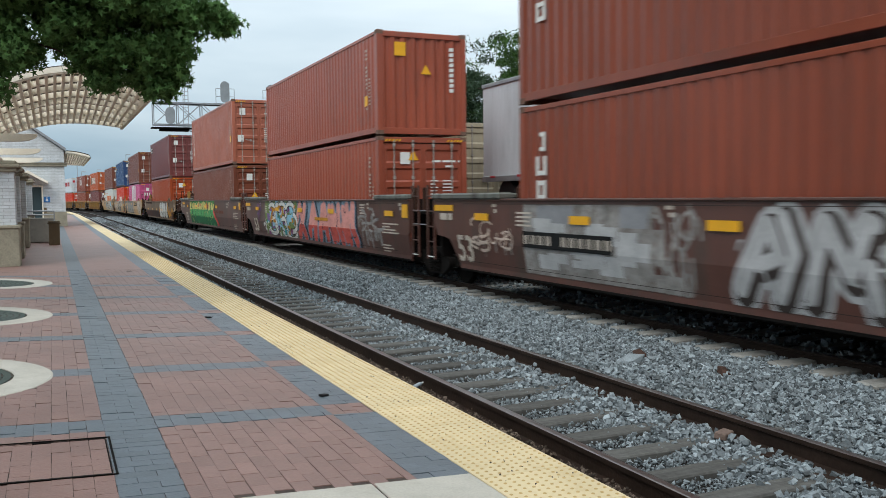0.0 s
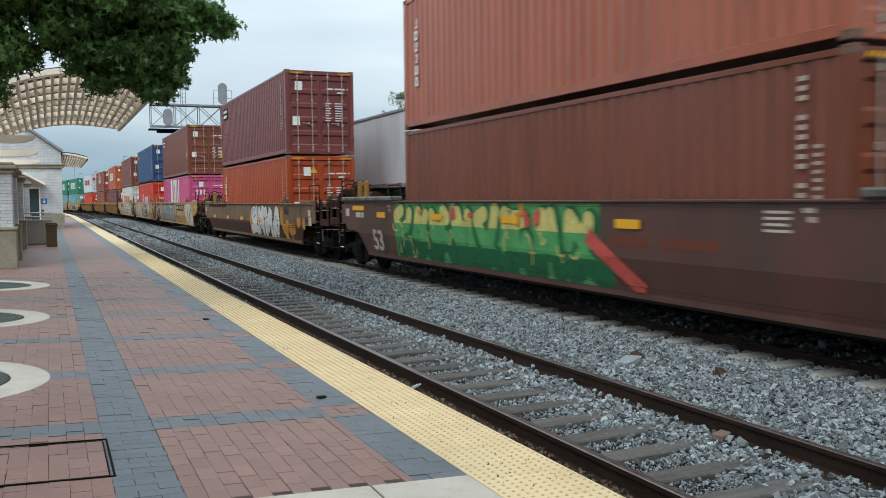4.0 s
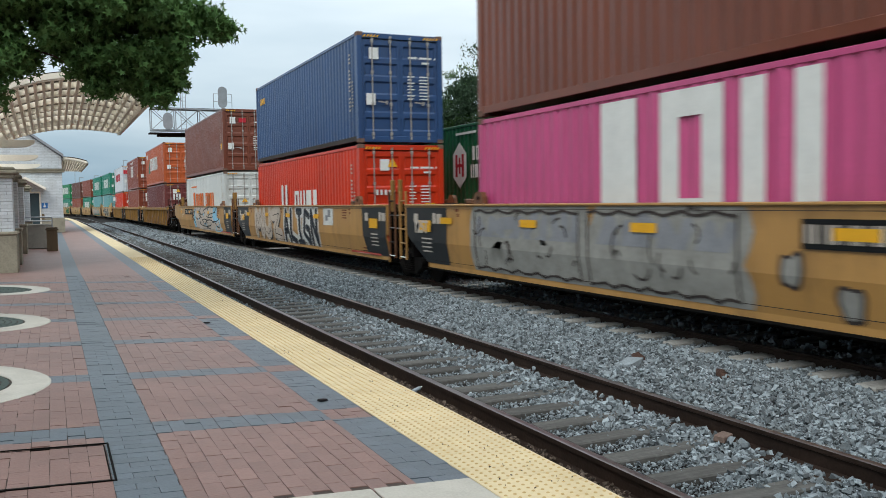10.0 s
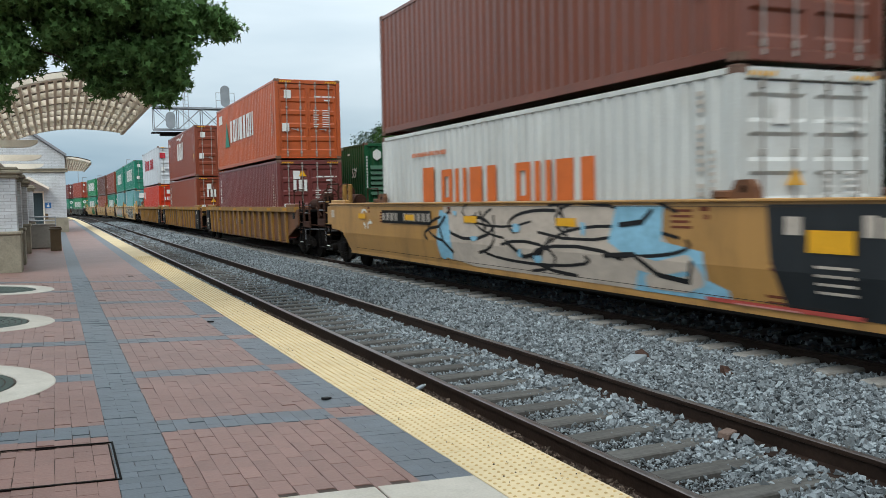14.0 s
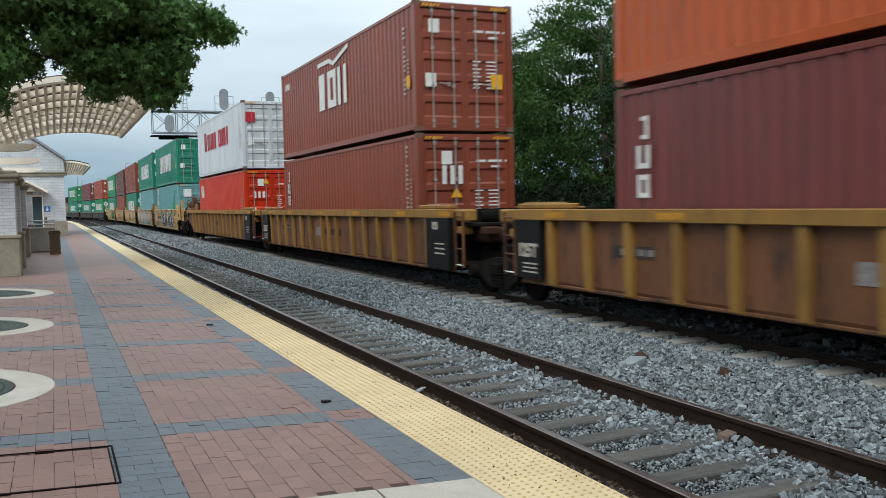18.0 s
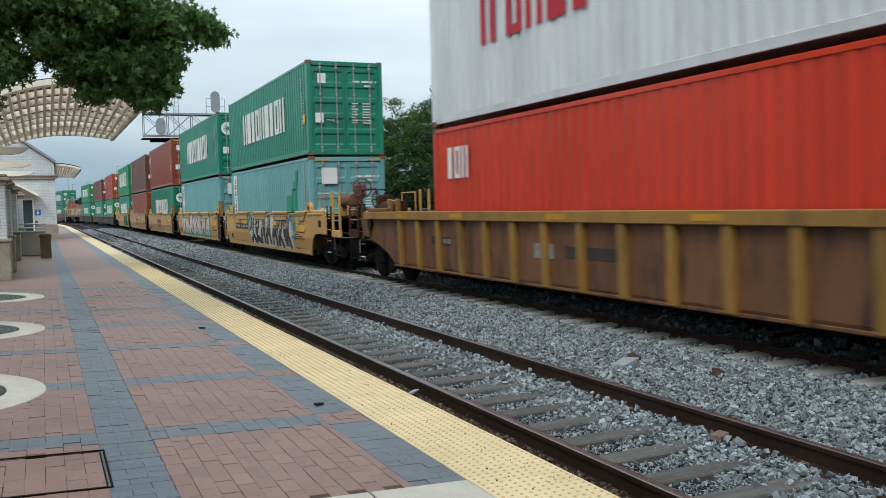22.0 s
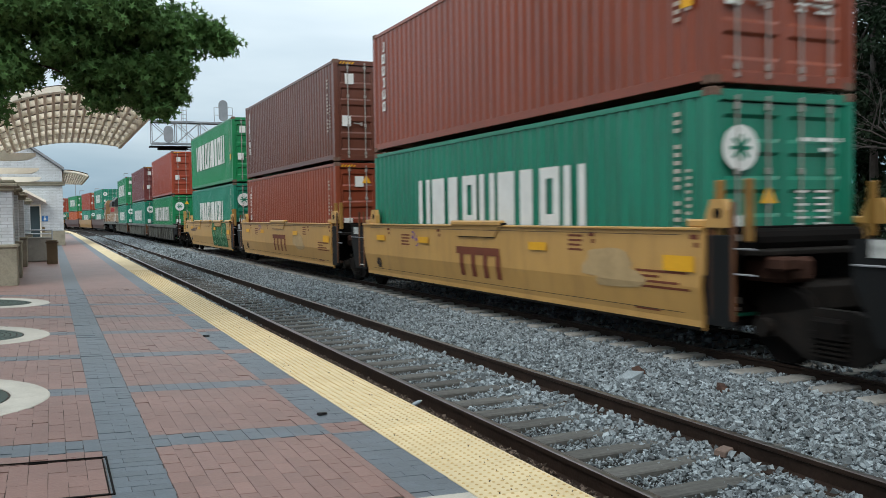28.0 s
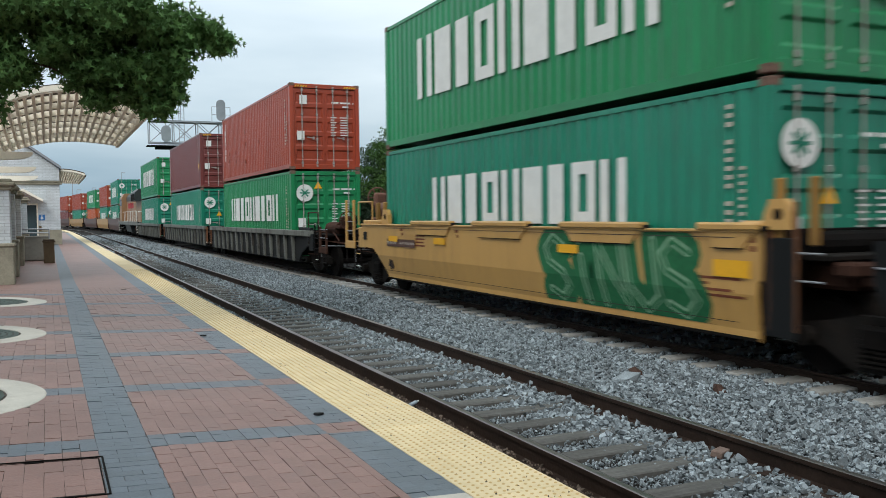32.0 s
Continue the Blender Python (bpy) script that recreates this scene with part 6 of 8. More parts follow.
# ---- the other train: long boxes on flat cars, running away ----
def flat_car(length):
    car = thing("flat_car", "dark flat car under a long box, on the far line", "flat car", "flat cars of the far train")
    g = Geo()
    g.box((0, 0, 0.86), (0.6, length, 0.4), 0.03)
    part("centre_sill", g, STEEL, car)
    part("deck", Geo().box((0, 0, 1.06), (2.5, length - 1, 0.1), 0.02), STEEL, car)
    for y in (-length / 2 + 2.2, length / 2 - 2.2):
        truck(car, y)
    for s in (-1, 1):
        for y in (-length / 2 + 1.2, length / 2 - 1.2):
            part("side_bracket", Geo().box((s * 1.28, y, 0.95), (0.12, 0.6, 0.3), 0.02), W_OCHRE, car)
    return car


FAR = {}
for key, kind, colour, label, near, z in (("tan", "long", P_TAN, "tan refrigerated container on the far train", 24.8, 1.1),
                                          ("white", "long", P_STGW, "white long container with a red ring and blue lettering", -11.76, 1.13),
                                          ("green", "long_blind", P_DKGREEN, "dark green long container with a white emblem", -30.4, 1.13),
                                          ("last", "long_blind", P_DKGREEN, "dark green long container at the end of the far train", -50.8, 1.13)):
    b = container(kind, colour, label, "boxes on the far train")
    MOVERS.append((b, RAIL3, near + 8.077, z, 1))
    MOVERS.append((flat_car(18.2), RAIL3, near + 8.077, 0.0, 1))
    FAR[key] = b
FX, FY = -1.2955 - 0.006, -8.077 - 0.004
for key in ("green", "last"):
    b = FAR[key]
    n = 6
    hexa = [(0.55 * math.sin(k * math.pi / 3), 0.72 * math.cos(k * math.pi / 3)) for k in range(6)]
    e = part("hexagon_emblem", Geo().prism(hexa, "x", -0.003, 0.003), WHITE_MARK, b, "white hexagon emblem", at=pose(FX, 0.95, 1.62))
    part("emblem_bar", bars([(-0.3, -0.16, 0, 0.7), (0.16, 0.3, 0, 0.7), (-0.05, 0.05, 0, 0.5), (-0.2, 0.2, 0, 0.1)], False), RED_MARK, e, at=pose(-0.006, 0, 0))
    part("painted_name", blocks(3, 0.85, 0.42, merged=True), WHITE_MARK, b, at=pose(FX, -0.35, 1.75))
    part("painted_name", blocks(5, 1.45, 0.4, merged=True), WHITE_MARK, b, at=pose(FX, -0.55, 1.22))
    lettered("53'", 0.55, WHITE_MARK, b, SIDEWAYS(FX, -6.75, 1.5))
    lettered("53'", 0.45, WHITE_MARK, b, SIDEWAYS(FX, 6.9, 1.5))
    part("id_marks", bars([(-3.6, -4.1, 2.55, 0.09), (-4.25, -4.9, 2.55, 0.09), (1.2, -0.2, 2.6, 0.07), (-5.9, -6.2, 2.5, 0.08)], False), WHITE_MARK, b, at=pose(FX, 0, 0))
    part("small_marks", bars([(-4.9, -5.15, 0.45, 0.16)], False), WHITE_MARK, b, at=pose(FX, 0, 0))
    part("reflector", bars([(5.2, 4.9, 2.78, 0.1), (-5.0, -5.3, 2.78, 0.1)], False), CREAM_MARK, b, at=pose(FX, 0, 0))
    hx = [(0.2 * math.sin(k * math.pi / 3) - 0.75, 0.24 * math.cos(k * math.pi / 3) + 2.4) for k in range(6)]
    part("hexagon_emblem", Geo().prism(hx, "y", -0.004, 0.004), WHITE_MARK, b, at=pose(0, FY - 0.02, 0))
    part("painted_name", blocks(5, -0.55, 0.24, across=True, merged=True), WHITE_MARK, b, at=pose(-0.15, FY - 0.02, 2.28))
    for i in range(6):
        part("louvre", Geo().prism([(FY - 0.06, 0), (FY + 0.02, 0.16), (FY + 0.02, 0)], "x", -1.05, 1.05), P_DKGREEN, b, at=pose(0, 0, 0.75 + 0.21 * i))
    part("door_sign", Geo().box((0.2, FY - 0.06, 0.45), (0.55, 0.008, 0.5)), WHITE_MARK, b)
    part("post_id", bars([(-1.22, -1.16, 2.3 - 0.12 * i, 0.09) for i in range(11)]), WHITE_MARK, b, at=pose(0, FY - 0.01, 0))
w = FAR["white"]
ring = Geo()
for k in [i % 30 for i in range(-7, 8)]:
    a, c = k * math.pi / 15, (k + 1) * math.pi / 15
    ring.bar((0, 4.38 + 0.71 * math.cos(a), 1.92 + 0.72 * math.sin(a)), (0, 4.38 + 0.71 * math.cos(c), 1.92 + 0.72 * math.sin(c)), 0.006, 0.08)
part("ring_emblem", ring, RED_MARK, w, "red open ring", at=pose(FX, 0, 0))
for a, c, m in ((80, 0.04, RED_MARK), (68, 0.025, GREY_MARK), (58, 0.04, RED_MARK), (48, 0.025, GREY_MARK)):
    for s in (-1, 1):
        part("ring_dot", Geo().box((0, 4.38 - 0.71 * math.cos(radians(a)), 1.92 + s * 0.72 * math.sin(radians(a))), (0.006, 2 * c, 2 * c)), m, w, at=pose(FX, 0, 0))
part("corner_mark", bars([(5.6, 5.36, 0.86, 0.04), (5.6, 5.36, 0.7, 0.04), (5.52, 5.46, 0.78, 0.14)], False), GREY_MARK, w, at=pose(FX, 0, 0))
part("painted_name", blocks(3, 1.32, 0.47, merged=True), BLUE_MARK, w, at=pose(FX, 4.16, 1.68))
part("painted_name", blocks(9, 2.75, 0.47, merged=True), BLUE_MARK, w, at=pose(FX, 1.95, 1.68))
part("painted_name", blocks(3, -1.35, 0.55, across=True, merged=True), BLUE_MARK, w, at=pose(-0.05, FY, 1.95))
lettered("53'", 0.32, GREY_MARK, w, pose(0.5, FY - 0.01, 0.55, 90, 0, 0))
part("yellow_plate", PLATE_ME, YELLOW_MARK, w, at=pose(-0.25, FY - 0.01, 0.7))
part("id_marks", bars([(-3.8, -4.3, 2.5, 0.1), (-4.4, -5.2, 2.5, 0.1), (-6.3, -6.7, 2.55, 0.1), (-4.6, -5.0, 1.4, 0.3)], False), GREY_MARK, w, at=pose(FX, 0, 0))
part("post_marks", bars([(-0.9, -0.3, 1.55 - 0.12 * i, 0.04) for i in range(4)] + [(0.3, 0.95, 1.55 - 0.12 * i, 0.04) for i in range(4)]), GREY_MARK, w, at=pose(0, FY - 0.01, 0))
part("top_light", Geo().box((FX, 5.88, 2.84), (0.05, 0.3, 0.16), 0.01), RED_MARK, w)

trailer = thing("semi_trailer", "white box semi-trailer riding on a flat car", "trailer")
TZ0, TZ1, TLN = 2.1, 4.93, 8.077
part("body", Geo().box((0, 0, (TZ0 + TZ1) / 2), (2.58, 2 * TLN, TZ1 - TZ0 - 0.06), 0.03), P_STGW, trailer)
g = Geo()
for s in (-1, 1):
    g.box((s * 1.3, 0, TZ0 + 0.06), (0.05, 2 * TLN, 0.16), 0.008)
    g.box((s * 1.3, 0, TZ1 - 0.06), (0.05, 2 * TLN, 0.1), 0.008)
part("rail_trim", g, GALV, trailer)
part("roof_edge", Geo().box((0, 0, TZ1), (2.5, 2 * TLN - 0.1, 0.04), 0.01), GALV, trailer)
part("nose_trim", Geo().box((-1.27, -TLN - 0.01, (TZ0 + TZ1) / 2), (0.06, 0.05, TZ1 - TZ0), 0.01).box((1.27, -TLN - 0.01, (TZ0 + TZ1) / 2), (0.06, 0.05, TZ1 - TZ0), 0.01), GALV, trailer)
for y in np.arange(-7, 7.5, 1.6):
    part("marker_strip", Geo().box((-1.33, y, TZ0 + 0.12), (0.006, 0.3, 0.06)), RED_MARK, trailer)
for x, z, wd, ht, m in ((-0.05, 2.95, 0.28, 0.34, STEEL), (-0.05, 3.32, 0.24, 0.16, BLACK_MARK), (0.62, 2.95, 0.3, 0.42, GREY_MARK)):
    part("nose_box", Geo().box((x, -TLN - 0.05, z), (wd, 0.12, ht), 0.02), m, trailer)
part("nose_marks", bars([(-0.55, 0.0, 4.0, 0.1), (0.05, 0.6, 4.0, 0.1), (-0.3, 0.3, 3.75, 0.06), (-0.15, 0.15, 4.55, 0.16), (0.7, 0.78, 4.7, 0.22), (-0.1, 0.12, 4.8, 0.08)]), BLUE_MARK, trailer, at=pose(0, -TLN - 0.005, 0))
for s in (-1, 1):
    part("landing_leg", Geo().box((s * 0.9, -5.2, 1.6), (0.14, 0.14, 1.0), 0.01), STEEL, trailer)
    for y in (5.4, 6.7):
        part("wheel", Geo().tube((s * 1.25, y, 1.62), (s * 0.75, y, 1.62), 0.5, 24), BLACK_MARK, trailer)
part("hitch", Geo().prism([(-7.6, 1.1), (-7.0, 2.05), (-6.8, 2.05), (-6.2, 1.1)], "x", -0.4, 0.4), STEEL, trailer)
MOVERS.append((trailer, RAIL3, 7.03 + TLN, 0.0, 1))
MOVERS.append((flat_car(18.2), RAIL3, 7.03 + TLN, 0.0, 1))

# ---- scattered meshes ----
RNG = np.random.default_rng(7)


def turned(n, tilt=math.pi):
    """n random rotation matrices."""
    q = RNG.normal(size=(n, 4))
    q /= np.linalg.norm(q, axis=1)[:, None]
    w, x, y, z = q.T
    return np.stack([np.stack([1 - 2 * (y * y + z * z), 2 * (x * y - z * w), 2 * (x * z + y * w)], -1),
                     np.stack([2 * (x * y + z * w), 1 - 2 * (x * x + z * z), 2 * (y * z - x * w)], -1),
                     np.stack([2 * (x * z - y * w), 2 * (y * z + x * w), 1 - 2 * (x * x + y * y)], -1)], 1)


def scattered(name, base_v, base_f, places, turns, sizes, jitter=0.0, smooth=False):
    """One mesh of many small copies of a base shape whose faces all have the same number of corners."""
    bv, bf = np.array(base_v, float), np.array(base_f, int)
    n, k = len(places), len(bv)
    loc = np.broadcast_to(bv, (n, k, 3)) * (1 + jitter * np.clip(RNG.normal(size=(n, k, 3)), -1.8, 1.8)) * np.asarray(sizes).reshape(n, 1, -1)
    vs = np.einsum("nij,nkj->nki", turns, loc) + np.asarray(places)[:, None, :]
    fs = (bf[None] + (np.arange(n) * k)[:, None, None]).reshape(-1, bf.shape[1])
    me = bpy.data.meshes.new(name)
    me.vertices.add(n * k)
    me.vertices.foreach_set("co", vs.astype(np.float32).ravel())
    me.loops.add(fs.size)
    me.loops.foreach_set("vertex_index", fs.astype(np.int32).ravel())
    me.polygons.add(len(fs))
    me.polygons.foreach_set("loop_start", np.arange(0, fs.size, fs.shape[1], dtype=np.int32))
    me.polygons.foreach_set("loop_total", np.full(len(fs), fs.shape[1], dtype=np.int32))
    me.update(calc_edges=True)
    me.validate()
    if smooth:
        me.shade_smooth()
    else:
        me.shade_flat()
    return me


PHI = (1 + 5 ** 0.5) / 2
ICO_V = [(a / 1.9, b / 1.9, c / 1.9) for a, b, c in [(-1, PHI, 0), (1, PHI, 0), (-1, -PHI, 0), (1, -PHI, 0), (0, -1, PHI), (0, 1, PHI), (0, -1, -PHI),
         (0, 1, -PHI), (PHI, 0, -1), (PHI, 0, 1), (-PHI, 0, -1), (-PHI, 0, 1)]]
ICO_F = [(0, 11, 5), (0, 5, 1), (0, 1, 7), (0, 7, 10), (0, 10, 11), (1, 5, 9), (5, 11, 4), (11, 10, 2), (10, 7, 6), (7, 1, 8),
         (3, 9, 4), (3, 4, 2), (3, 2, 6), (3, 6, 8), (3, 8, 9), (4, 9, 5), (2, 4, 11), (6, 2, 10), (8, 6, 7), (9, 8, 1)]
CHIP_V = [(-1, -1, -0.8), (1, -0.9, -0.7), (0.9, 1, -0.8), (-0.9, 0.9, -0.9), (-0.7, -0.8, 0.8), (0.8, -0.6, 0.9), (0.6, 0.8, 0.7), (-0.8, 0.6, 0.8)]
CHIP_F = [(0, 3, 2), (0, 2, 1), (4, 5, 6), (4, 6, 7), (0, 1, 5), (0, 5, 4), (1, 2, 6), (1, 6, 5), (2, 3, 7), (2, 7, 6), (3, 0, 4), (3, 4, 7)]
OCT_V = [(1, 0, 0), (-1, 0, 0), (0, 1, 0), (0, -1, 0), (0, 0, 1), (0, 0, -1)]
OCT_F = [(0, 2, 4), (2, 1, 4), (1, 3, 4), (3, 0, 4), (2, 0, 5), (1, 2, 5), (3, 1, 5), (0, 3, 5)]


def bed_height(x):
    """The ballast's top across the tracks: level with the sleepers, heaped between them."""
    z = np.full_like(x, -0.27)
    z = np.where((x > 5.2) & (x < 7.3), -0.27 + 0.05 * np.sin(np.clip((x - 5.2) / 2.1, 0, 1) * math.pi), z)
    z = np.where(x > 7.2, -0.305, z)
    z = np.where(x > 8.0, -0.25, z)
    z = np.where((x > 3.4) & (x < 4.8), -0.298 + 0.05 * np.clip((x - 4.1) / 0.5, 0, 1), z)
    return np.where((x > 2.8) & (x < 3.28), -0.225, z)


def stones(name, n, y0, y1, x0, x1, size, base, label, material=BALLAST):
    u = RNG.random(n)
    ys = y0 + (y1 - y0) * u
    xs = x0 + (x1 - x0) * RNG.random(n)
    keep = (np.abs(xs - 3.3415) > 0.06) & (np.abs(xs - 4.8485) > 0.06) & (np.abs(xs - 7.9165) > 0.06)
    # the timbers of the platform track stay mostly bare
    on_tie = (np.abs(xs - RAIL1) < 1.25) & (((ys - 2.0) % 0.53) < 0.15)
    keep &= ~on_tie | (RNG.random(n) < np.where(xs < 4.0, 0.08, 0.4))
    # so do the ends of the concrete ones
    on_end = (xs > 7.36) & (xs < 8.0) & (((ys - 2.96) % 0.61) < 0.28)
    keep &= ~on_end | (RNG.random(n) < 0.04)
    xs, ys = xs[keep], ys[keep]
    zs = bed_height(xs) + RNG.normal(0, 0.018, len(xs))
    s = size * (0.6 + 0.85 * RNG.random((len(xs), 1)) ** 1.5) * (0.5 + 0.75 * RNG.random((len(xs), 3))) * np.array([1.1, 0.95, 0.75])
    me = scattered(name, *base, np.stack([xs, ys, zs], -1), turned(len(xs)), s, 0.18)
    return structure(name, me, material, label, kind="stuff")


stones("ballast_stones", 46000, 3.0, 15.0, 4.15, 7.95, 0.0215, (CHIP_V, CHIP_F), "grey crushed stone between the rails")
stones("ballast_stones", 44000, 3.0, 15.0, 4.15, 7.95, 0.0165, (OCT_V, OCT_F), "small grey crushed stone among the larger")
stones("ballast_stones", 26000, 3.0, 15.0, 3.3, 4.2, 0.0155, (OCT_V, OCT_F), "fine pale gravel between the rails")
stones("ballast_stones", 74000, 15.0, 42.0, 2.9, 7.95, 0.029, (OCT_V, OCT_F), "grey crushed stone further along the tracks")
stones("ballast_stones", 14000, 42.0, 105.0, 2.9, 7.95, 0.075, (OCT_V, OCT_F), "grey crushed stone far along the tracks")
stones("ballast_stones", 14000, 3.0, 30.0, 7.95, 15.5, 0.045, (OCT_V, OCT_F), "grey crushed stone under the trains")
stones("ballast_stones", 15000, -9.0, 3.0, 2.9, 7.95, 0.052, (OCT_V, OCT_F), "grey crushed stone beside the near platform")

GRIT = surface("brown_grit", rgb("5d5148"), 0.9, 0, 60, 3, 0.3, 0.5, rgb("352c26"), 0.5, island=0.6)
stones("grit", 16000, 3.0, 16.0, 2.88, 3.3, 0.016, (OCT_V, OCT_F), "dark brown grit along the platform wall", GRIT)

# sleepers
g = Geo()
g.box((0, 0, 0), (2.6, 0.21, 0.18), 0.012)
tie = g.mesh("sleeper")
for i in range(-20, 150):
    y = 2.1 + 0.53 * i
    if y < 112:
        part("sleeper", tie, TIE_WOOD, track_a, at=pose(RAIL1 + RNG.normal(0, 0.02), y, -0.335 + RNG.normal(0, 0.004), 0, 0, RNG.normal(0, 0.5)))
g = Geo()
g.box((0, 0, 0), (2.6, 0.25, 0.2), 0.02)
tie = g.mesh("sleeper")
TIE_GREY = surface("grey_concrete_tie", rgb("8d8b86"), 0.9, 0, 40, 4, 0.2, 0.4, rgb("5a5650"), 0.6, vary=0.15)
for i in range(-18, 110):
    part("sleeper", tie, TIE_GREY, track_b, "pale concrete sleeper" if i == 0 else "", at=pose(RAIL2, 3.1 + 0.61 * i, -0.345 + RNG.normal(0, 0.004)))
g = Geo()
g.box((0, 0, 0), (0.16, 0.36, 0.012), 0.003)
plate = g.mesh("tie_plate")
for i in range(44):
    for k in (-1, 1):
        part("tie_plate", plate, RAIL_SIDE, track_a, at=pose(RAIL1 + k * 0.7535, 2.1 + 0.53 * i, -0.243, 0, 0, 90))

# things lying about the tracks
bottle = thing("plastic_bottle", "crushed clear plastic bottle on the ballast by the rail", "bottle", at=pose(3.14, 7.74, -0.17, 0, 80, 25) @ Matrix.Scale(0.62, 4))
g = Geo()
prof = [(0.0, 0.012), (0.004, 0.032), (0.06, 0.034), (0.1, 0.03), (0.14, 0.034), (0.17, 0.02), (0.19, 0.012)]
g.sheet([[(r * math.cos(a), r * math.sin(a), z * 1.0) for a in np.linspace(0, 2 * math.pi, 13)] for z, r in prof])
part("bottle_body", g, surface("cloudy_plastic", rgb("8d989f"), 0.25, 0, 40, 5, 0.15, 0.1), bottle, smooth=True)
g = Geo()
g.tube((0, 0, 0.188), (0, 0, 0.205), 0.014, 10)
part("cap", g, WHITE_MARK, bottle)
DEBRIS = surface("rusty_scrap", rgb("46332b"), 0.8, 0.1, 30, 8, 0.3, 0.4)


def lump(name, x, y, z, size, material, label, category, squash=(1, 1, 1)):
    me = scattered(name, ICO_V, ICO_F, np.array([[0, 0, 0]]), turned(1), np.array([[size * squash[0], size * squash[1], size * squash[2]]]), 0.16)
    ob = part(name, me, material, at=pose(x, y, z))
    return tagged(ob, label, category)


lump("scrap", 6.31, 6.99, -0.2, 0.09, DEBRIS, "rust-brown lump of scrap on the ballast", "debris", (1, 1.4, 0.7))
lump("scrap", 6.12, 8.15, -0.2, 0.1, DEBRIS, "dark rusty clump on the ballast", "debris", (1, 1.2, 0.7))
lump("rock", 5.88, 8.0, -0.2, 0.13, BALLAST, "large pale stone on the ballast", "stone", (1.3, 0.9, 0.6))
g = Geo()
g.box((0, 0, 0), (0.2, 0.09, 0.055), 0.008)
tagged(part("broken_brick", g, surface("old_brick", rgb("75635a"), 0.9, 0, 40, 8, 0.2, 0.4), at=pose(4.7, 5.2, -0.2, 8, 4, 30)), "brown broken brick beside the rail", "brick")
g = Geo()
g.box((0, 0, 0), (0.09, 0.05, 0.02), 0.006)
for x, y, z in ((1.93, 12.35, 0.012), (2.02, 7.0, 0.010)):
    tagged(part("dead_leaf", g.mesh("dead_leaf"), BLACK_MARK, at=pose(x, y, fall(x, y) + z, 0, 8, 40)), "dark dead leaf on the pavers", "leaf", "fallen leaves")
spots = np.stack([2.3 + 0.5 * RNG.random(110), 4.3 + 14 * RNG.random(110) ** 1.5, np.full(110, 0.006)], -1)
structure("leaf_litter", scattered("leaf_litter", OCT_V, OCT_F, spots, turned(110), 0.003 + 0.006 * RNG.random((110, 3)), 0.2), BARK,
          "brown crumbs of dry leaves on the yellow strip", kind="stuff")

# ---- trees ----
LEAF_V = [(0, 0, 0), (0.45, 0.2, 0.06), (1, 0, 0.0), (0.45, -0.2, 0.06)]
LEAF_F = [(0, 1, 2, 3)]
SLIM_V, SLIM_F = [(0, -0.16, 0), (1, 0.04, 0.06), (0.3, 0.3, 0)], [(0, 1, 2)]


def limbs(base, height, spread, n, r, seed, lowest=1):
    """A tapered trunk with limbs; returns the mesh and the limb tips."""
    rnd = random.Random(seed)
    g, tips = Geo(), []
    p = Vector(base)
    pts = [p.copy()]
    for i in range(6):
        p = p + Vector((rnd.uniform(-0.12, 0.12) * spread / 3, rnd.uniform(-0.12, 0.12) * spread / 3, height / 6))
        pts.append(p.copy())
    for i in range(6):
        g.tube(pts[i], pts[i + 1], r * (1 - i / 7.5), 8, r * (1 - (i + 1) / 7.5))
    for i in range(n):
        k = rnd.randint(lowest, 5)
        a = pts[k].lerp(pts[k + 1], rnd.random())
        ang = i * 2.4 + rnd.uniform(-0.4, 0.4)
        ln = spread * rnd.uniform(0.55, 0.95) * (1.1 - 0.09 * k)
        b = a + Vector((math.cos(ang) * ln * 0.5, math.sin(ang) * ln * 0.5, ln * rnd.uniform(0.15, 0.45)))
        c = b + Vector((math.cos(ang + 0.3) * ln * 0.5, math.sin(ang + 0.3) * ln * 0.5, ln * rnd.uniform(0.0, 0.35)))
        r0 = r * 0.42 * (1 - k / 8)
        g.tube(a, b, r0, 6, r0 * 0.6)
        g.tube(b, c, r0 * 0.6, 5, r0 * 0.2)
        for q in (c, b.lerp(c, 0.5)):
            d = q + Vector((rnd.uniform(-0.6, 0.6), rnd.uniform(-0.6, 0.6), rnd.uniform(-0.1, 0.6))) * spread * 0.3
            g.tube(q, d, r0 * 0.25, 4, r0 * 0.08)
            tips.append(d)
        tips += [c, b]
    tips.append(pts[-1])
    return g, tips


def crown(name, centre, radii, clumps, per, leaf, seed, base=(LEAF_V, LEAF_F), hollow=0.35, squash=0.7, clump=0.5):
    """Leaves in uneven clumps about an ellipsoid."""
    rng = np.random.default_rng(seed)
    d = rng.normal(size=(clumps, 3))
    d /= np.linalg.norm(d, axis=1)[:, None]
    rad = hollow + (1 - hollow) * rng.random((clumps, 1)) ** 0.6
    lumpy = 1 + 0.22 * np.sin(d[:, :1] * 5 + seed) * np.cos(d[:, 2:3] * 4 + d[:, 1:2] * 3)
    c = np.array(centre) + d * rad * lumpy * np.array(radii)
    size = clump * (0.6 + 0.9 * rng.random((clumps, 1, 1)))
    p = (c[:, None, :] + np.clip(rng.normal(size=(clumps, per, 3)), -1.5, 1.5) * size * np.array([1, 1, squash]) * 0.55).reshape(-1, 3)
    s = leaf * (0.6 + 0.8 * rng.random((len(p), 1))) * np.ones((1, 3))
    return scattered(name, *base, p, turned(len(p)), s)


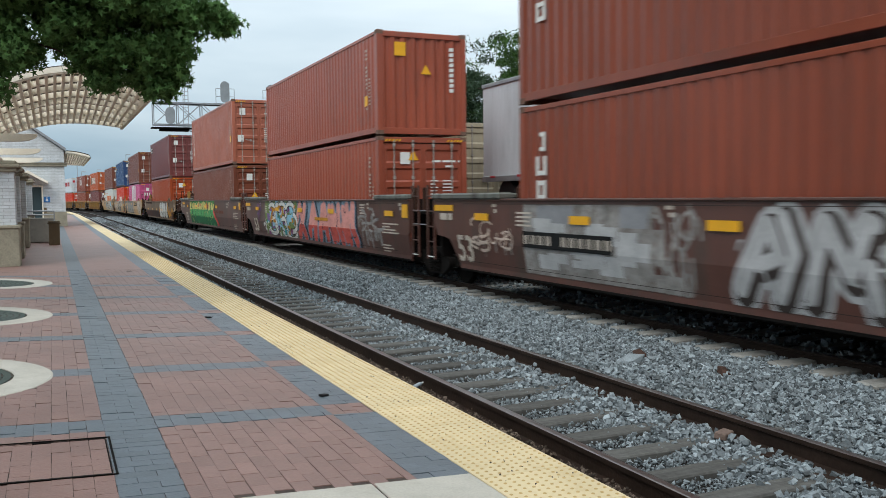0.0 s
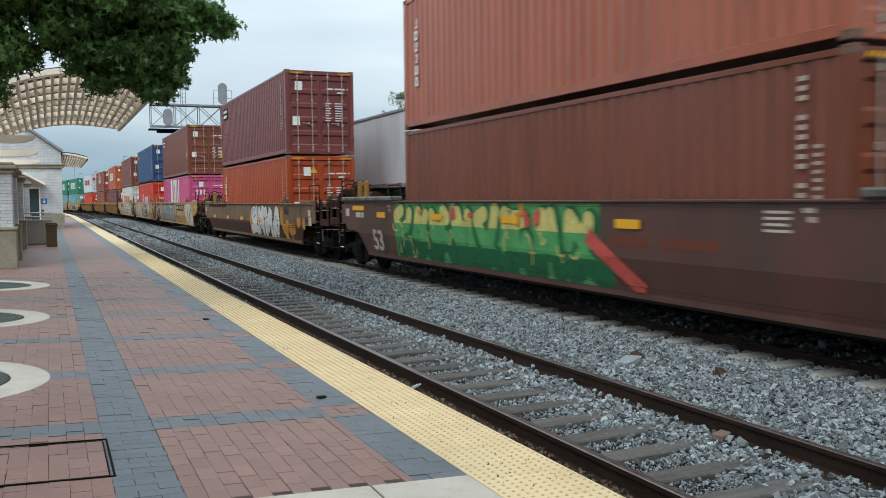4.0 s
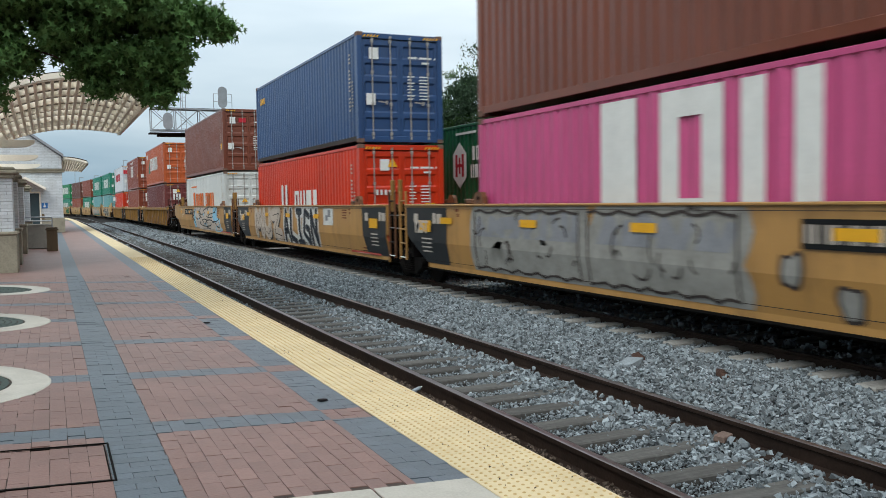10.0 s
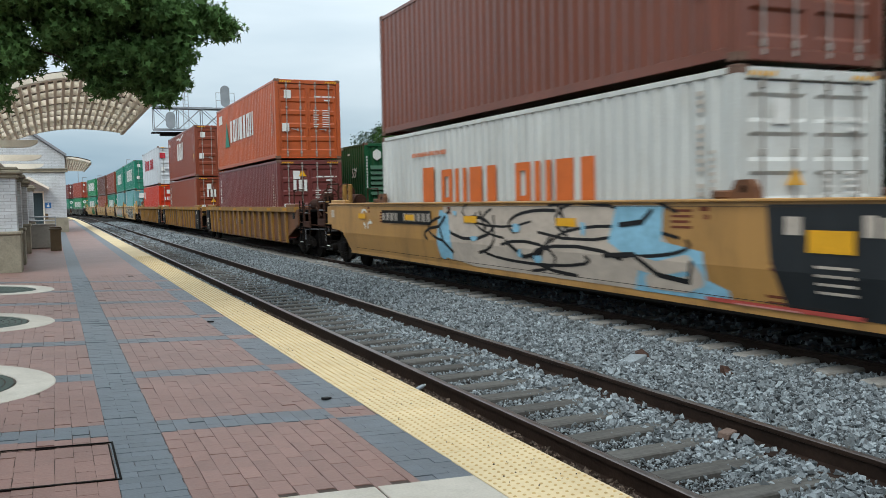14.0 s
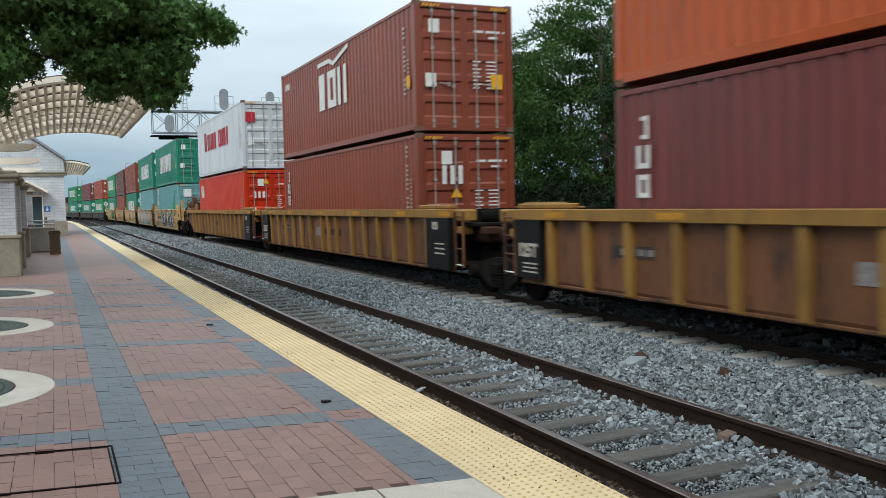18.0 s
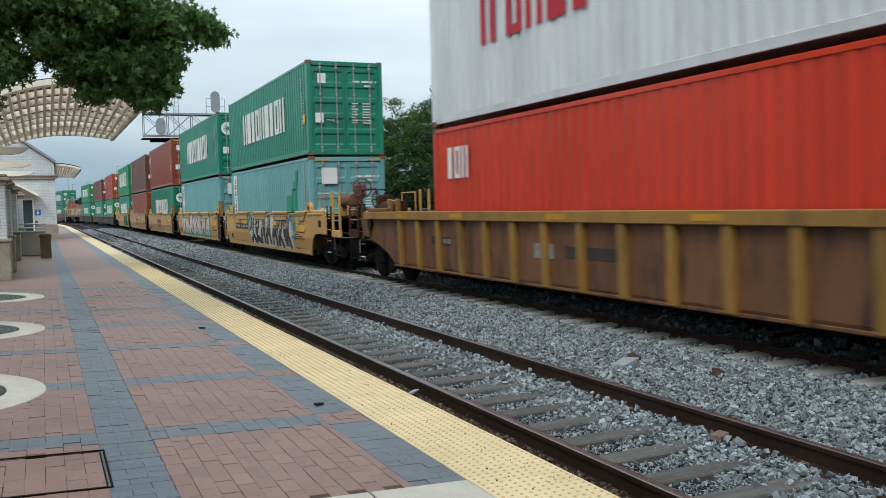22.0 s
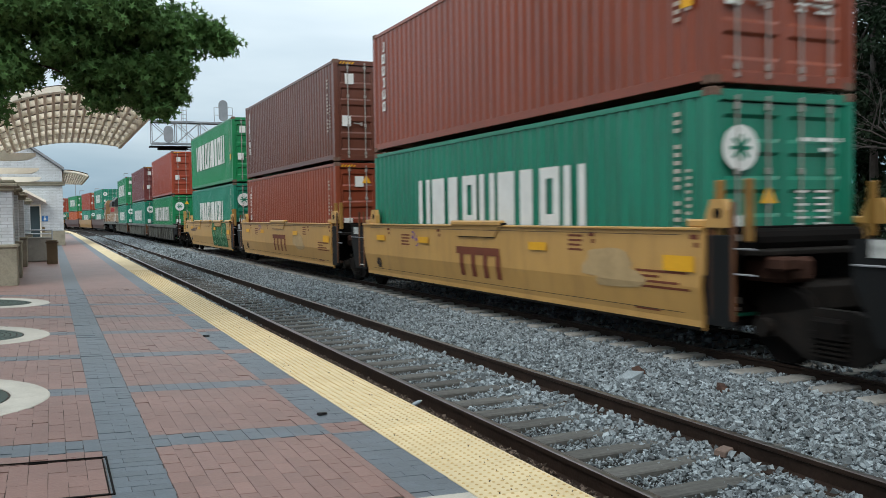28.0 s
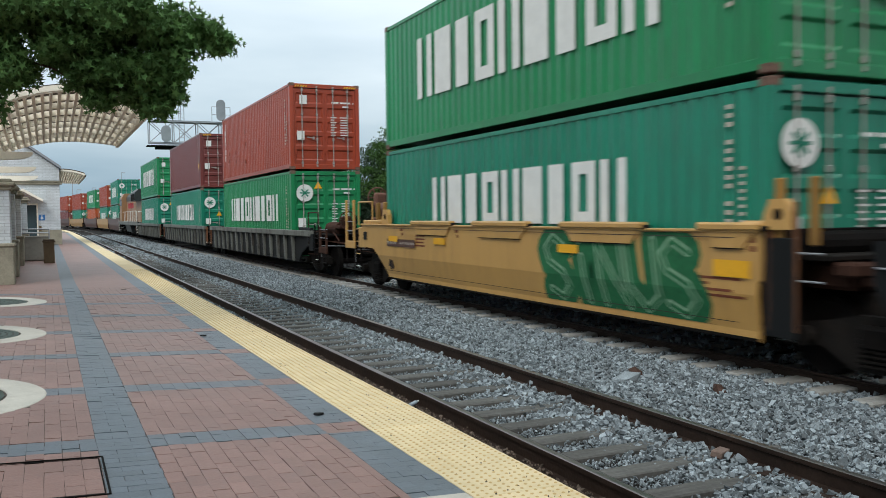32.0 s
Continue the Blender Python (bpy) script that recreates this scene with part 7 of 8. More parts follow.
def tree(name, label, at, height, radii, seed, material, clumps=190, per=170, leaf=0.165, share=None):
    root = thing(name, label, "tree", "trees beyond the far track", at=at)
    if share:
        part("trunk", share[0], BARK, root)
        part("crown", share[1], material, root)
        return share
    g, tips = limbs((0, 0, 0), height * 0.8, radii[0], 12, 0.16, seed)
    tm = g.mesh("trunk", True)
    part("trunk", tm, BARK, root)
    cm = crown("crown", (0, 0, height - radii[2]), radii, clumps, per, leaf, seed, (SLIM_V, SLIM_F), 0.6, 0.5, 0.56)
    part("crown", cm, material, root)
    return tm, cm


KINDS = []
for i, (h, r) in enumerate(((9.5, (3.2, 3.2, 4.3)), (11.5, (3.6, 3.6, 5.2)), (8.2, (3.0, 3.0, 3.7)))):
    KINDS.append((h, r, 11 + i))
MADE = {}
rnd = random.Random(5)
# place along the line, place across, kind, height, leaf colour: 2 has shade painted in
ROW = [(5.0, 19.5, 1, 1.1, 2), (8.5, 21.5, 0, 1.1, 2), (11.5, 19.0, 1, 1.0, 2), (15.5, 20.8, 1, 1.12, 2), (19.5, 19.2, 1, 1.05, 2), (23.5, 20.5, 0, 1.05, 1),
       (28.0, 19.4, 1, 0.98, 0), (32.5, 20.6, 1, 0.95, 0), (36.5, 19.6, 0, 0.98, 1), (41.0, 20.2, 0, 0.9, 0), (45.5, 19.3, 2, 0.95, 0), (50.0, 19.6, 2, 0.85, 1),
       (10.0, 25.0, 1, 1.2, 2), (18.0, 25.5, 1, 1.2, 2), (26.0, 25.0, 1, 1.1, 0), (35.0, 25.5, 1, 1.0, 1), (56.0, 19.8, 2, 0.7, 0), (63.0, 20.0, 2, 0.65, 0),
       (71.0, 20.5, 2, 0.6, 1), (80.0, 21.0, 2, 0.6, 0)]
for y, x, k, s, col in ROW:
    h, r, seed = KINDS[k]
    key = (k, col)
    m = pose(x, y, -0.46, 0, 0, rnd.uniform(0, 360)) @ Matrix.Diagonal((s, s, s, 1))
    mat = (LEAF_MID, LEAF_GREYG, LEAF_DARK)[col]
    lab = "dense %s tree beyond the far track" % ("green", "grey-green", "dark green")[col]
    MADE[key] = tree("tree", lab, m, h, r, seed + 20 * col, mat, share=MADE.get(key))
for i in range(16):
    x, y, s = rnd.uniform(16.8, 18.2), 4.0 + 4.6 * i, rnd.uniform(0.8, 1.2)
    b = thing("bush", "dark green undergrowth below the trees", "bush", "bushes below the trees", at=pose(x, y, -0.46, 0, 0, rnd.uniform(0, 360)))
    if "bush" not in MADE:
        g, _ = limbs((0, 0, 0), 1.6, 1.2, 7, 0.05, 3)
        MADE["bush"] = (g.mesh("stems"), crown("leaves", (0, 0, 1.3), (1.9, 2.6, 1.5), 130, 50, 0.2, 77))
    part("stems", MADE["bush"][0], BARK, b)
    # the first bushes take the leaves with shade painted in
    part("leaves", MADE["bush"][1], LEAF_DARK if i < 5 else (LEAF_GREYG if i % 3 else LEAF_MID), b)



def bare_tree(seed, height, reach, n):
    """A trunk whose limbs split again and again into thin drooping twigs."""
    rd, g = random.Random(seed), Geo()

    def grow(p, d, ln, r, depth):
        q = p + d * ln
        g.tube(p, q, r, 5 if depth > 1 else 3, r * 0.65)
        if depth == 0:
            return
        for _ in range(n if depth < 4 else 4):
            e = (d + Vector((rd.uniform(-1, 1), rd.uniform(-1, 1), rd.uniform(-0.75, 0.55))) * 0.75).normalized()
            grow(p.lerp(q, rd.uniform(0.45, 1.0)), e, ln * rd.uniform(0.5, 0.8), r * 0.55, depth - 1)

    for k in range(7):
        a = k * 2.4
        grow(Vector((0, 0, height * (0.3 + 0.09 * k))), Vector((math.cos(a), math.sin(a), 0.45)).normalized(), reach, 0.05, 4)
    g.tube((0, 0, 0), (0.1, 0.1, height), 0.14, 8, 0.05)
    return g


TWIG = surface("grey_dead_twigs", rgb("55504d"), 0.9, 0, 20, 3, 0.3, 0.3)
for x, y, turn in ((17.6, 12.2, 20), (18.3, 15.0, 140)):
    dead = thing("bare_tree", "leafless tree with grey drooping twigs", "tree", "trees beyond the far track", at=pose(x, y, -0.46, 0, 0, turn))
    if "dead" not in MADE:
        MADE["dead"] = bare_tree(9, 7.0, 1.5, 3).mesh("branchwork")
    part("branchwork", MADE["dead"], TWIG, dead)

# the tree in the platform, whose crown hangs over it
STAR_V = []
for i in range(10):
    a = i * math.pi / 5
    r = (0.66, 0.6, 0.5, 0.5, 0.6)[i // 2] if i % 2 == 0 else 0.19
    STAR_V.append((r * math.cos(a), r * math.sin(a), 0.05 * (i % 2)))
STAR_F = [tuple(range(10))]
near_tree = thing("maple_tree", "star-leaved tree in the platform, its crown overhanging", "tree", at=pose(-1.165, 13.07, fall(-1.165, 13.07) - 0.02))
g, tips = limbs((0, 0, 0), 7.0, 2.6, 16, 0.13, 21, 3)
part("trunk", g, BARK, near_tree, smooth=True)
part("crown", crown("crown", (0.0, 0.3, 6.75), (3.5, 3.9, 2.2), 1000, 60, 0.105, 31, (STAR_V, STAR_F), 0.3, 0.6, 0.4), LEAF_NEAR, near_tree)
# boughs that hang below it: place about the trunk's foot, reach, clumps
for i, (c, r, n) in enumerate((((3.38, -0.57, 3.98), (0.16, 0.4, 0.06), 16), ((3.15, -0.57, 4.1), (0.16, 0.4, 0.12), 22), ((2.8, -0.6, 4.05), (0.26, 0.6, 0.28), 60),
                               ((2.74, -0.57, 3.55), (0.14, 0.4, 0.14), 26), ((2.7, -0.57, 3.28), (0.11, 0.35, 0.1), 18), ((2.55, -0.57, 3.04), (0.09, 0.3, 0.12), 16),
                               ((2.3, -0.6, 3.5), (0.24, 0.6, 0.24), 60), ((2.33, -0.57, 3.2), (0.1, 0.3, 0.08), 12), ((1.87, -0.6, 3.48), (0.24, 0.6, 0.17), 46), ((1.86, -0.57, 3.12), (0.06, 0.2, 0.1), 9),
                               ((1.42, -0.5, 3.75), (0.3, 0.7, 0.22), 60), ((1.6, -0.5, 3.38), (0.1, 0.3, 0.07), 9), ((0.75, -0.4, 3.45), (0.32, 0.6, 0.16), 50), ((0.5, -0.4, 3.0), (0.12, 0.3, 0.14), 16),
                               ((2.1, -0.9, 4.1), (0.45, 0.8, 0.25), 90), ((1.71, -0.5, 3.85), (0.3, 0.6, 0.16), 50), ((1.2, -0.8, 4.15), (0.5, 0.8, 0.25), 90), ((0.6, -0.5, 4.05), (0.35, 0.6, 0.22), 45), ((0.5, -0.4, 3.8), (0.35, 0.6, 0.12), 40))):
    part("bough", crown("bough", c, r, n, 46, 0.105, 37 + i, (STAR_V, STAR_F), 0.1, 0.6, 0.21), LEAF_NEAR, near_tree)
g = Geo()
for a, b, r in (((0.0, 0.0, 4.3), (1.3, -0.6, 4.0), 0.04), ((1.3, -0.6, 4.0), (3.35, -0.57, 4.0), 0.025), ((1.9, -0.6, 4.0), (2.6, -0.57, 3.1), 0.018), ((0.0, 0.0, 4.0), (1.3, -0.5, 3.5), 0.025), ((1.3, -0.5, 3.5), (1.86, -0.57, 3.15), 0.012), ((0, 0, 3.9), (0.6, -0.4, 3.1), 0.02)):
    g.tube(a, b, r, 6, r * 0.5)
part("limb", g, BARK, near_tree)

# ---- rings in the pavement round the trees ----
RINGS = [(-1.195, 8.55), (-1.195, 13.08), (-1.195, 18.1)]
R_OUT, R_IN = 1.15, 0.83
GRATE = surface("dark_cast_iron", rgb("45504a"), 0.7, 0.3, 40, 3, 0.2, 0.3, rgb("2c302c"), 0.5)
for x, y in RINGS:
    ring = thing("tree_ring", "pale concrete ring with a dark iron grate, flush with the pavers", "tree grate", "rings in the platform", at=pose(x, y, fall(x, y), 0, 2.577 * min(1.0, (25.0 - y) / 5.0), 0))
    g = Geo()
    prof = [(R_OUT, -0.06), (R_OUT, 0.0), (R_OUT - 0.01, 0.006), (R_IN + 0.01, 0.006), (R_IN, 0.0), (R_IN, -0.06)]
    g.sheet([[(r * math.cos(a), r * math.sin(a), z) for r, z in prof] for a in np.linspace(0, 2 * math.pi, 73)])
    part("kerb_ring", g, CONCRETE, ring)
    g = Geo()
    for k in range(9):
        r0 = 0.14 + 0.076 * k
        g.sheet([[(r * math.cos(a), r * math.sin(a), z) for r, z in ((r0, -0.03), (r0, 0.0), (r0 + 0.06, 0.0), (r0 + 0.06, -0.03))] for a in np.linspace(0, 2 * math.pi, 49)])
    for k in range(24):
        a = k * math.pi / 12
        g.bar((0.14 * math.cos(a), 0.14 * math.sin(a), -0.012), (0.82 * math.cos(a), 0.82 * math.sin(a), -0.012), 0.03, 0.02)
    part("grate", g, GRATE, ring)

# ---- pavilion: brick piers, beams, curved roofs, the gabled building ----
def brick_face(parent, x0, x1, y, z0, z1, bl=0.4, bh=0.1, proud=0.012, gable=None):
    """Courses of white brick on a wall that faces the camera, joined as one part."""
    g, row, z = Geo(), 0, z0
    while z < z1 - 0.02:
        x = x0 - (bl / 2 if row % 2 else 0)
        top = min(z + bh, z1)
        xr = x1
        if gable:
            xr = min(x1, gable(top))
        while x < xr:
            a, b = max(x, x0) + 0.006, min(x + bl, xr) - 0.006
            if b - a > 0.02:
                g.box(((a + b) / 2, y - proud / 2, (z + top) / 2), (b - a, proud, top - z - 0.012))
            x += bl
        z += bh
        row += 1
    return tagged(part("brickwork", g, BRICK_WHITE, parent, "white brick courses"), kind="stuff")


def pier(x, y, group="piers of the pavilion"):
    p = thing("pier", "white brick pier on a rough stone base", "pier", group, at=pose(x, y, 0))
    g = Geo()
    g.box((0, 0, 0.49), (1.02, 1.02, 0.98), 0.02)
    g.box((0, 0, 1.02), (1.08, 1.08, 0.09), 0.03)
    part("stone_base", g, STONE_BASE, p)
    g = Geo()
    g.box((0, 0, 1.73), (0.86, 0.86, 1.4))
    part("core", g, MORTAR, p)
    brick_face(p, -0.44, 0.44, -0.43, 1.06, 2.42, 0.3, 0.085)
    g = Geo()
    row, z = 0, 1.06
    while z < 2.4:
        yy = -0.44 - (0.15 if row % 2 else 0)
        while yy < 0.44:
            a, b = max(yy, -0.44) + 0.006, min(yy + 0.3, 0.44) - 0.006
            if b - a > 0.02:
                g.box((0.436, (a + b) / 2, z + 0.0425), (0.012, b - a, 0.073))
            yy += 0.3
        z += 0.085
        row += 1
    tagged(part("brickwork", g, BRICK_WHITE, p), kind="stuff")
    g = Geo()
    g.box((0, 0, 2.47), (1.0, 1.0, 0.12), 0.02)
    g.box((0, 0, 2.57), (1.14, 1.14, 0.1), 0.03)
    g.box((0, 0, 2.66), (1.0, 1.0, 0.08), 0.02)
    part("capital", g, STONE_BASE, p)
    return p


PIER_X = -1.3
for y in (25.1, 28.6, 35.2, 45.5):
    pier(PIER_X, y)
wall = thing("pavilion_wall", "white brick wall between the piers", "wall", kind="structure")
g = Geo()
g.box((-1.75, 35.0, 1.5), (0.3, 20.5, 3.0))
part("core", g, MORTAR, wall)
lintel = thing("lintel", "cream beam along the tops of the piers", "beam")
g = Geo()
g.box((-1.6, 35.2, 2.82), (0.3, 22.0, 0.24), 0.02)
g.box((-1.6, 35.2, 3.0), (0.36, 22.2, 0.1), 0.02)
part("beam", g, CREAM, lintel)
for i, y in enumerate((27.3, 35.0, 42.2)):
    b = thing("trellis_beam", "cream trellis beam with a rounded end", "beam", "trellis beams")
    g = Geo()
    out = [(-3.2, 3.34), (-0.85, 3.34), (-0.55, 3.37), (-0.4, 3.43), (-0.32, 3.5), (-0.32, 3.56), (-3.2, 3.56)]
    g.prism(out, "y", y - 0.11, y + 0.11)
    part("beam", g, CREAM, b)


SLAT_DARK = surface("dark_gap_slats", rgb("3a3026"), 0.85, 0, 30, 2, 0.2, 0.2)


def vault(name, y0, y1, xl, near=(0.55, 2.15), far=(0.13, 1.15), face=0.17, ze=4.29):
    """A curved roof with a waffle of ribs and purlins below; near, far: its rise and the half width of its left side at either end."""
    v = thing(name, "cream curved lattice roof over the platform", "canopy", "curved roofs over the platform")
    xm, xr = 0.9, 2.39

    def under(x, y):
        s = (y - y0) / (y1 - y0)
        rise, wl = near[0] + (far[0] - near[0]) * s, near[1] + (far[1] - near[1]) * s
        q = (x - xm) / (xr - xm if x > xm else wl)
        return ze + rise * (1 - q * q)

    xs = np.linspace(xl, xr, 33)

    def across(y, w, lo, hi):
        return [[(x, y - w, under(x, y) + lo), (x, y - w, under(x, y) + hi), (x, y + w, under(x, y) + hi), (x, y + w, under(x, y) + lo), (x, y - w, under(x, y) + lo)] for x in xs]
    n = 9
    for i in range(n):
        y = y0 + 0.08 + (y1 - y0 - 0.16) * i / (n - 1)
        part("rib", Geo().sheet(across(y, 0.08, 0.0, 0.15)), CREAM, v)
    for y in (y0, y1):
        part("fascia", Geo().sheet(across(y, 0.03, 0.03, face)), CREAM, v)
    m = 22 if xl < 0 else 11
    ys = np.linspace(y0, y1, 9)
    for j in range(m):
        x = xl + (xr - xl) * j / (m - 1)
        w, lo, hi = (0.05, -0.05, face) if j in (0, m - 1) else ((0.036, 0.0, 0.15) if xl < 0 else (0.026, 0.0, 0.1))
        rows = [[(x - w, y, under(x, y) + lo), (x - w, y, under(x, y) + hi), (x + w, y, under(x, y) + hi), (x + w, y, under(x, y) + lo), (x - w, y, under(x, y) + lo)] for y in ys]
        part("edge_beam" if j in (0, m - 1) else "purlin", Geo().sheet(rows), CREAM, v)
    # slats added to darken the gaps yet let sky light reach the ribs
    g = Geo()
    for y in np.arange(y0 + 0.15, y1 - 0.1, 0.38):
        g.sheet(across(y, 0.03, 0.16, 0.22))
    tagged(part("roof_slat", g, SLAT_DARK, v, "dark slats added over the lattice so that its gaps look dark"), kind="stuff")
    if xl < 0:
        for y in (y0 + 1.2, (y0 + y1) / 2, y1 - 1.2):
            part("post", Geo().box((-1.72, y, 3.25), (0.16, 0.16, 1.0), 0.02), CREAM, v)
    return v


vault("platform_roof", 23.6, 34.0, -1.85)
vault("platform_roof", 63.0, 77.0, 0.85, (0.28, 3.2), (0.02, 2.6), 0.1, 4.5)

hall = thing("station_building", "white brick gabled building with a pale stone base", "building")
HX, HY = 0.79, 62.0
slope = math.tan(radians(36))
APEX_X = -3.0
g = Geo()
zap = 4.96 + (HX - APEX_X) * slope
g.prism([(HX, 0.0), (HX, 4.96), (APEX_X, zap), (2 * APEX_X - HX, 4.96), (2 * APEX_X - HX, 0.0)], "y", HY, HY + 14)
part("wall", g, MORTAR, hall)
brick_face(hall, -3.4, HX, HY, 0.97, 3.86, 0.4, 0.1)
brick_face(hall, -3.4, HX, HY, 4.16, 7.6, 0.4, 0.1, gable=lambda z: HX if z < 4.96 else HX - (z - 4.96) / slope)
g = Geo()
g.box(((HX - 6) / 2 + 0.02, HY - 0.03, 0.47), (HX + 6.1, 0.1, 0.94), 0.01)
part("stone_base", g, STONE_BASE, hall)
g = Geo()
g.box(((HX - 6) / 2 + 0.05, HY - 0.06, 4.01), (HX + 6.2, 0.16, 0.24), 0.02)
g.box(((HX - 6) / 2 + 0.05, HY - 0.1, 4.1), (HX + 6.2, 0.24, 0.06), 0.01)
part("stone_band", g, STONE_BASE, hall)
for s in (1, -1):
    g = Geo()
    xe = HX + 0.12 if s > 0 else 2 * APEX_X - HX - 0.12
    ze = zap - 0.0 - (abs(xe - APEX_X)) * slope
    g.add([(APEX_X, y, zap + d) for y in (HY - 0.25, HY + 14.2) for d in (0.02, 0.2)] + [(xe, y, ze + d) for y in (HY - 0.25, HY + 14.2) for d in (0.02, 0.2)],
          [(0, 1, 5, 4), (2, 3, 7, 6), (1, 3, 7, 5), (0, 2, 6, 4), (4, 5, 7, 6)])
    part("roof", g, ROOF_METAL, hall)
door = part("door", Geo().box((-0.99, HY - 0.06, 1.3), (0.8, 0.06, 2.5), 0.01), GLASS_DK, hall, "dark glass door")
g = Geo()
for x in (-1.42, -0.57):
    g.box((x, HY - 0.08, 1.3), (0.08, 0.12, 2.6), 0.01)
g.box((-0.99, HY - 0.05, 2.62), (0.93, 0.1, 0.1), 0.01)
part("door_frame", g, CREAM, door)
g = Geo()
g.prism([(-0.2, 2.75), (-0.2, 2.9), (-1.35, 3.6), (-2.5, 2.9), (-2.5, 2.75), (-1.35, 3.42)], "y", HY - 1.3, HY)
part("porch_roof", g, CREAM, hall, "small gabled porch roof")
g = Geo()
g.box((-0.31, HY - 0.03, 1.76), (0.36, 0.02, 0.36), 0.004)
part("sign", g, SIGN_BLUE, hall, "square blue sign with a white symbol")
g = Geo()
g.tube((-0.31, HY - 0.045, 1.72), (-0.31, HY - 0.04, 1.72), 0.08, 14)
g.box((-0.31, HY - 0.043, 1.85), (0.05, 0.004, 0.12))
part("sign_symbol", g, WHITE_MARK, hall)
g = Geo()
g.box((-0.42, HY - 0.05, 1.05), (0.16, 0.1, 0.36), 0.01)
part("letter_box", g, BROWN_METAL, hall)

bin_ = thing("litter_bin", "brown square litter bin on the platform", "bin", at=pose(0.03, 36.2, 0))
g = Geo()
g.prism([(-0.19, -0.19), (0.19, -0.19), (0.19, 0.19), (-0.19, 0.19)], "z", 0.0, 0.8)
part("bin_body", g, BROWN_METAL, bin_)
g = Geo()
g.box((0, 0, 0.82), (0.46, 0.46, 0.06), 0.01)
g.box((0, 0, 0.88), (0.4, 0.4, 0.06), 0.015)
part("lid", g, surface("brown_lid", rgb("5c4d3a"), 0.5, 0.2, 30, 3, 0.15, 0.1), bin_)
rail = thing("guard_rail", "pale metal guard rail over a stone planter", "railing", at=pose(-0.45, 38.2, 0))
g = Geo()
for z in (1.12, 1.27):
    g.tube((-0.6, 0, z), (0.52, 0, z), 0.025, 8)
part("top_rail", g, GALV, rail)
for x in (-0.6, 0.5):
    g = Geo()
    g.tube((x, 0, 0), (x, 0, 1.27), 0.025, 8)
    part("post", g, GALV, rail)
planter = thing("planter", "grey rough stone planter behind the rail", "planter", at=pose(-0.5, 38.6, 0))
g = Geo()
g.box((0, 0, 0.5), (1.1, 0.5, 0.98), 0.03)
part("tub", g, CONCRETE_DK, planter)
# plain walls added out of view behind the camera, to darken the near end
BROWN_BRICK = surface("brown_brick", rgb("5f4a40"), 0.85, 0, 40, 2, 0.15, 0.25, rgb("4a3c36"), 0.5)
structure("station_wall", Geo().box((-6.2, -12.0, 4.2), (0.4, 31.0, 8.4), 0.02), BROWN_BRICK, "plain brown wall added out of view to shade the near cars")
structure("station_wall_end", Geo().box((-1.9, -3.9, 4.2), (8.4, 0.4, 8.4), 0.02), BROWN_BRICK, "plain brown end wall added out of view to shade the near end")

# ---- signal bridge over the lines ----
bridge = thing("signal_bridge", "grey steel signal bridge over the tracks", "signal bridge", at=pose(0, 74.5, 0))
X0, X1, ZL, ZU = 7.7, 21.0, 7.75, 9.5
for yy in (-0.55, 0.55):
    g = Geo()
    for z in (ZL, ZU):
        g.bar((X0, yy, z), (X1, yy, z), 0.11)
    part("chord", g, GALV, bridge)
    n = 7
    for i in range(n):
        xa, xb = X0 + (X1 - X0) * i / n, X0 + (X1 - X0) * (i + 1) / n
        g = Geo()
        g.bar((xa, yy, ZL), (xa, yy, ZU), 0.07)
        g.bar((xa, yy, ZL), (xb, yy, ZU), 0.05)
        g.bar((xa, yy, ZU), (xb, yy, ZL), 0.05)
        part("brace", g, GALV, bridge)
g = Geo()
g.box(((X0 + X1) / 2, 0, ZU + 0.06), (X1 - X0, 1.0, 0.05))
g.box((X0 + 1.9, -0.3, ZL - 0.28), (4.2, 1.3, 0.08))
part("walkway", g, STEEL, bridge)
g = Geo()
g.bar((X0 + 0.6, 0, ZL - 0.2), (X0 + 3.3, 0, ZL - 0.5), 0.08)
g.box((X0 + 1.6, -0.2, ZL - 0.42), (2.3, 0.8, 0.2), 0.03)
part("cable_box", g, STEEL, bridge)
for xc in (9.4, 13.4, 17.3):
    g = Geo()
    for dx in (-0.75, 0.75):
        g.tube((xc + dx, -0.6, ZU), (xc + dx, -0.6, ZU + 1.3), 0.025, 6)
    for z in (0.65, 1.3):
        g.tube((xc - 0.75, -0.6, ZU + z), (xc + 0.75, -0.6, ZU + z), 0.022, 6)
    part("handrail", g, GALV, bridge)
for x, z, h in ((8.95, 8.45, 1.35), (13.35, 10.5, 1.75), (17.2, 10.45, 1.6)):
    g = Geo()
    n = 28
    out = [(0.37 * math.cos(a), (h / 2 - 0.36) * (1 if math.sin(a) > 0 else -1) + 0.36 * math.sin(a)) for a in (2 * math.pi * i / n for i in range(n))]
    g.prism([(x + p, z + q) for p, q in out], "y", -0.86, -0.8)
    sig = part("signal_head", g, surface("grey_backplate", rgb("8b9094"), 0.6, 0.2, 30, 2, 0.15, 0.1), bridge, "grey oval signal backplate")
    for k in (-0.42, 0, 0.42):
        g = Geo()
        g.tube((x, -0.62, z + k * 0.9), (x, -0.8, z + k * 0.9), 0.13, 14)
        part("signal_hood", g, BLACK_MARK, sig)
g = Geo()
for dx in (-0.2, 0.2):
    g.bar((10.2 + dx, -0.65, ZL - 0.3), (10.2 + dx, -0.65, ZU + 1.5), 0.05)
for z in np.arange(ZL - 0.2, ZU + 1.4, 0.32):
    g.bar((10.0, -0.65, z), (10.4, -0.65, z), 0.03)
part("ladder", g, GALV, bridge)
g = Geo()
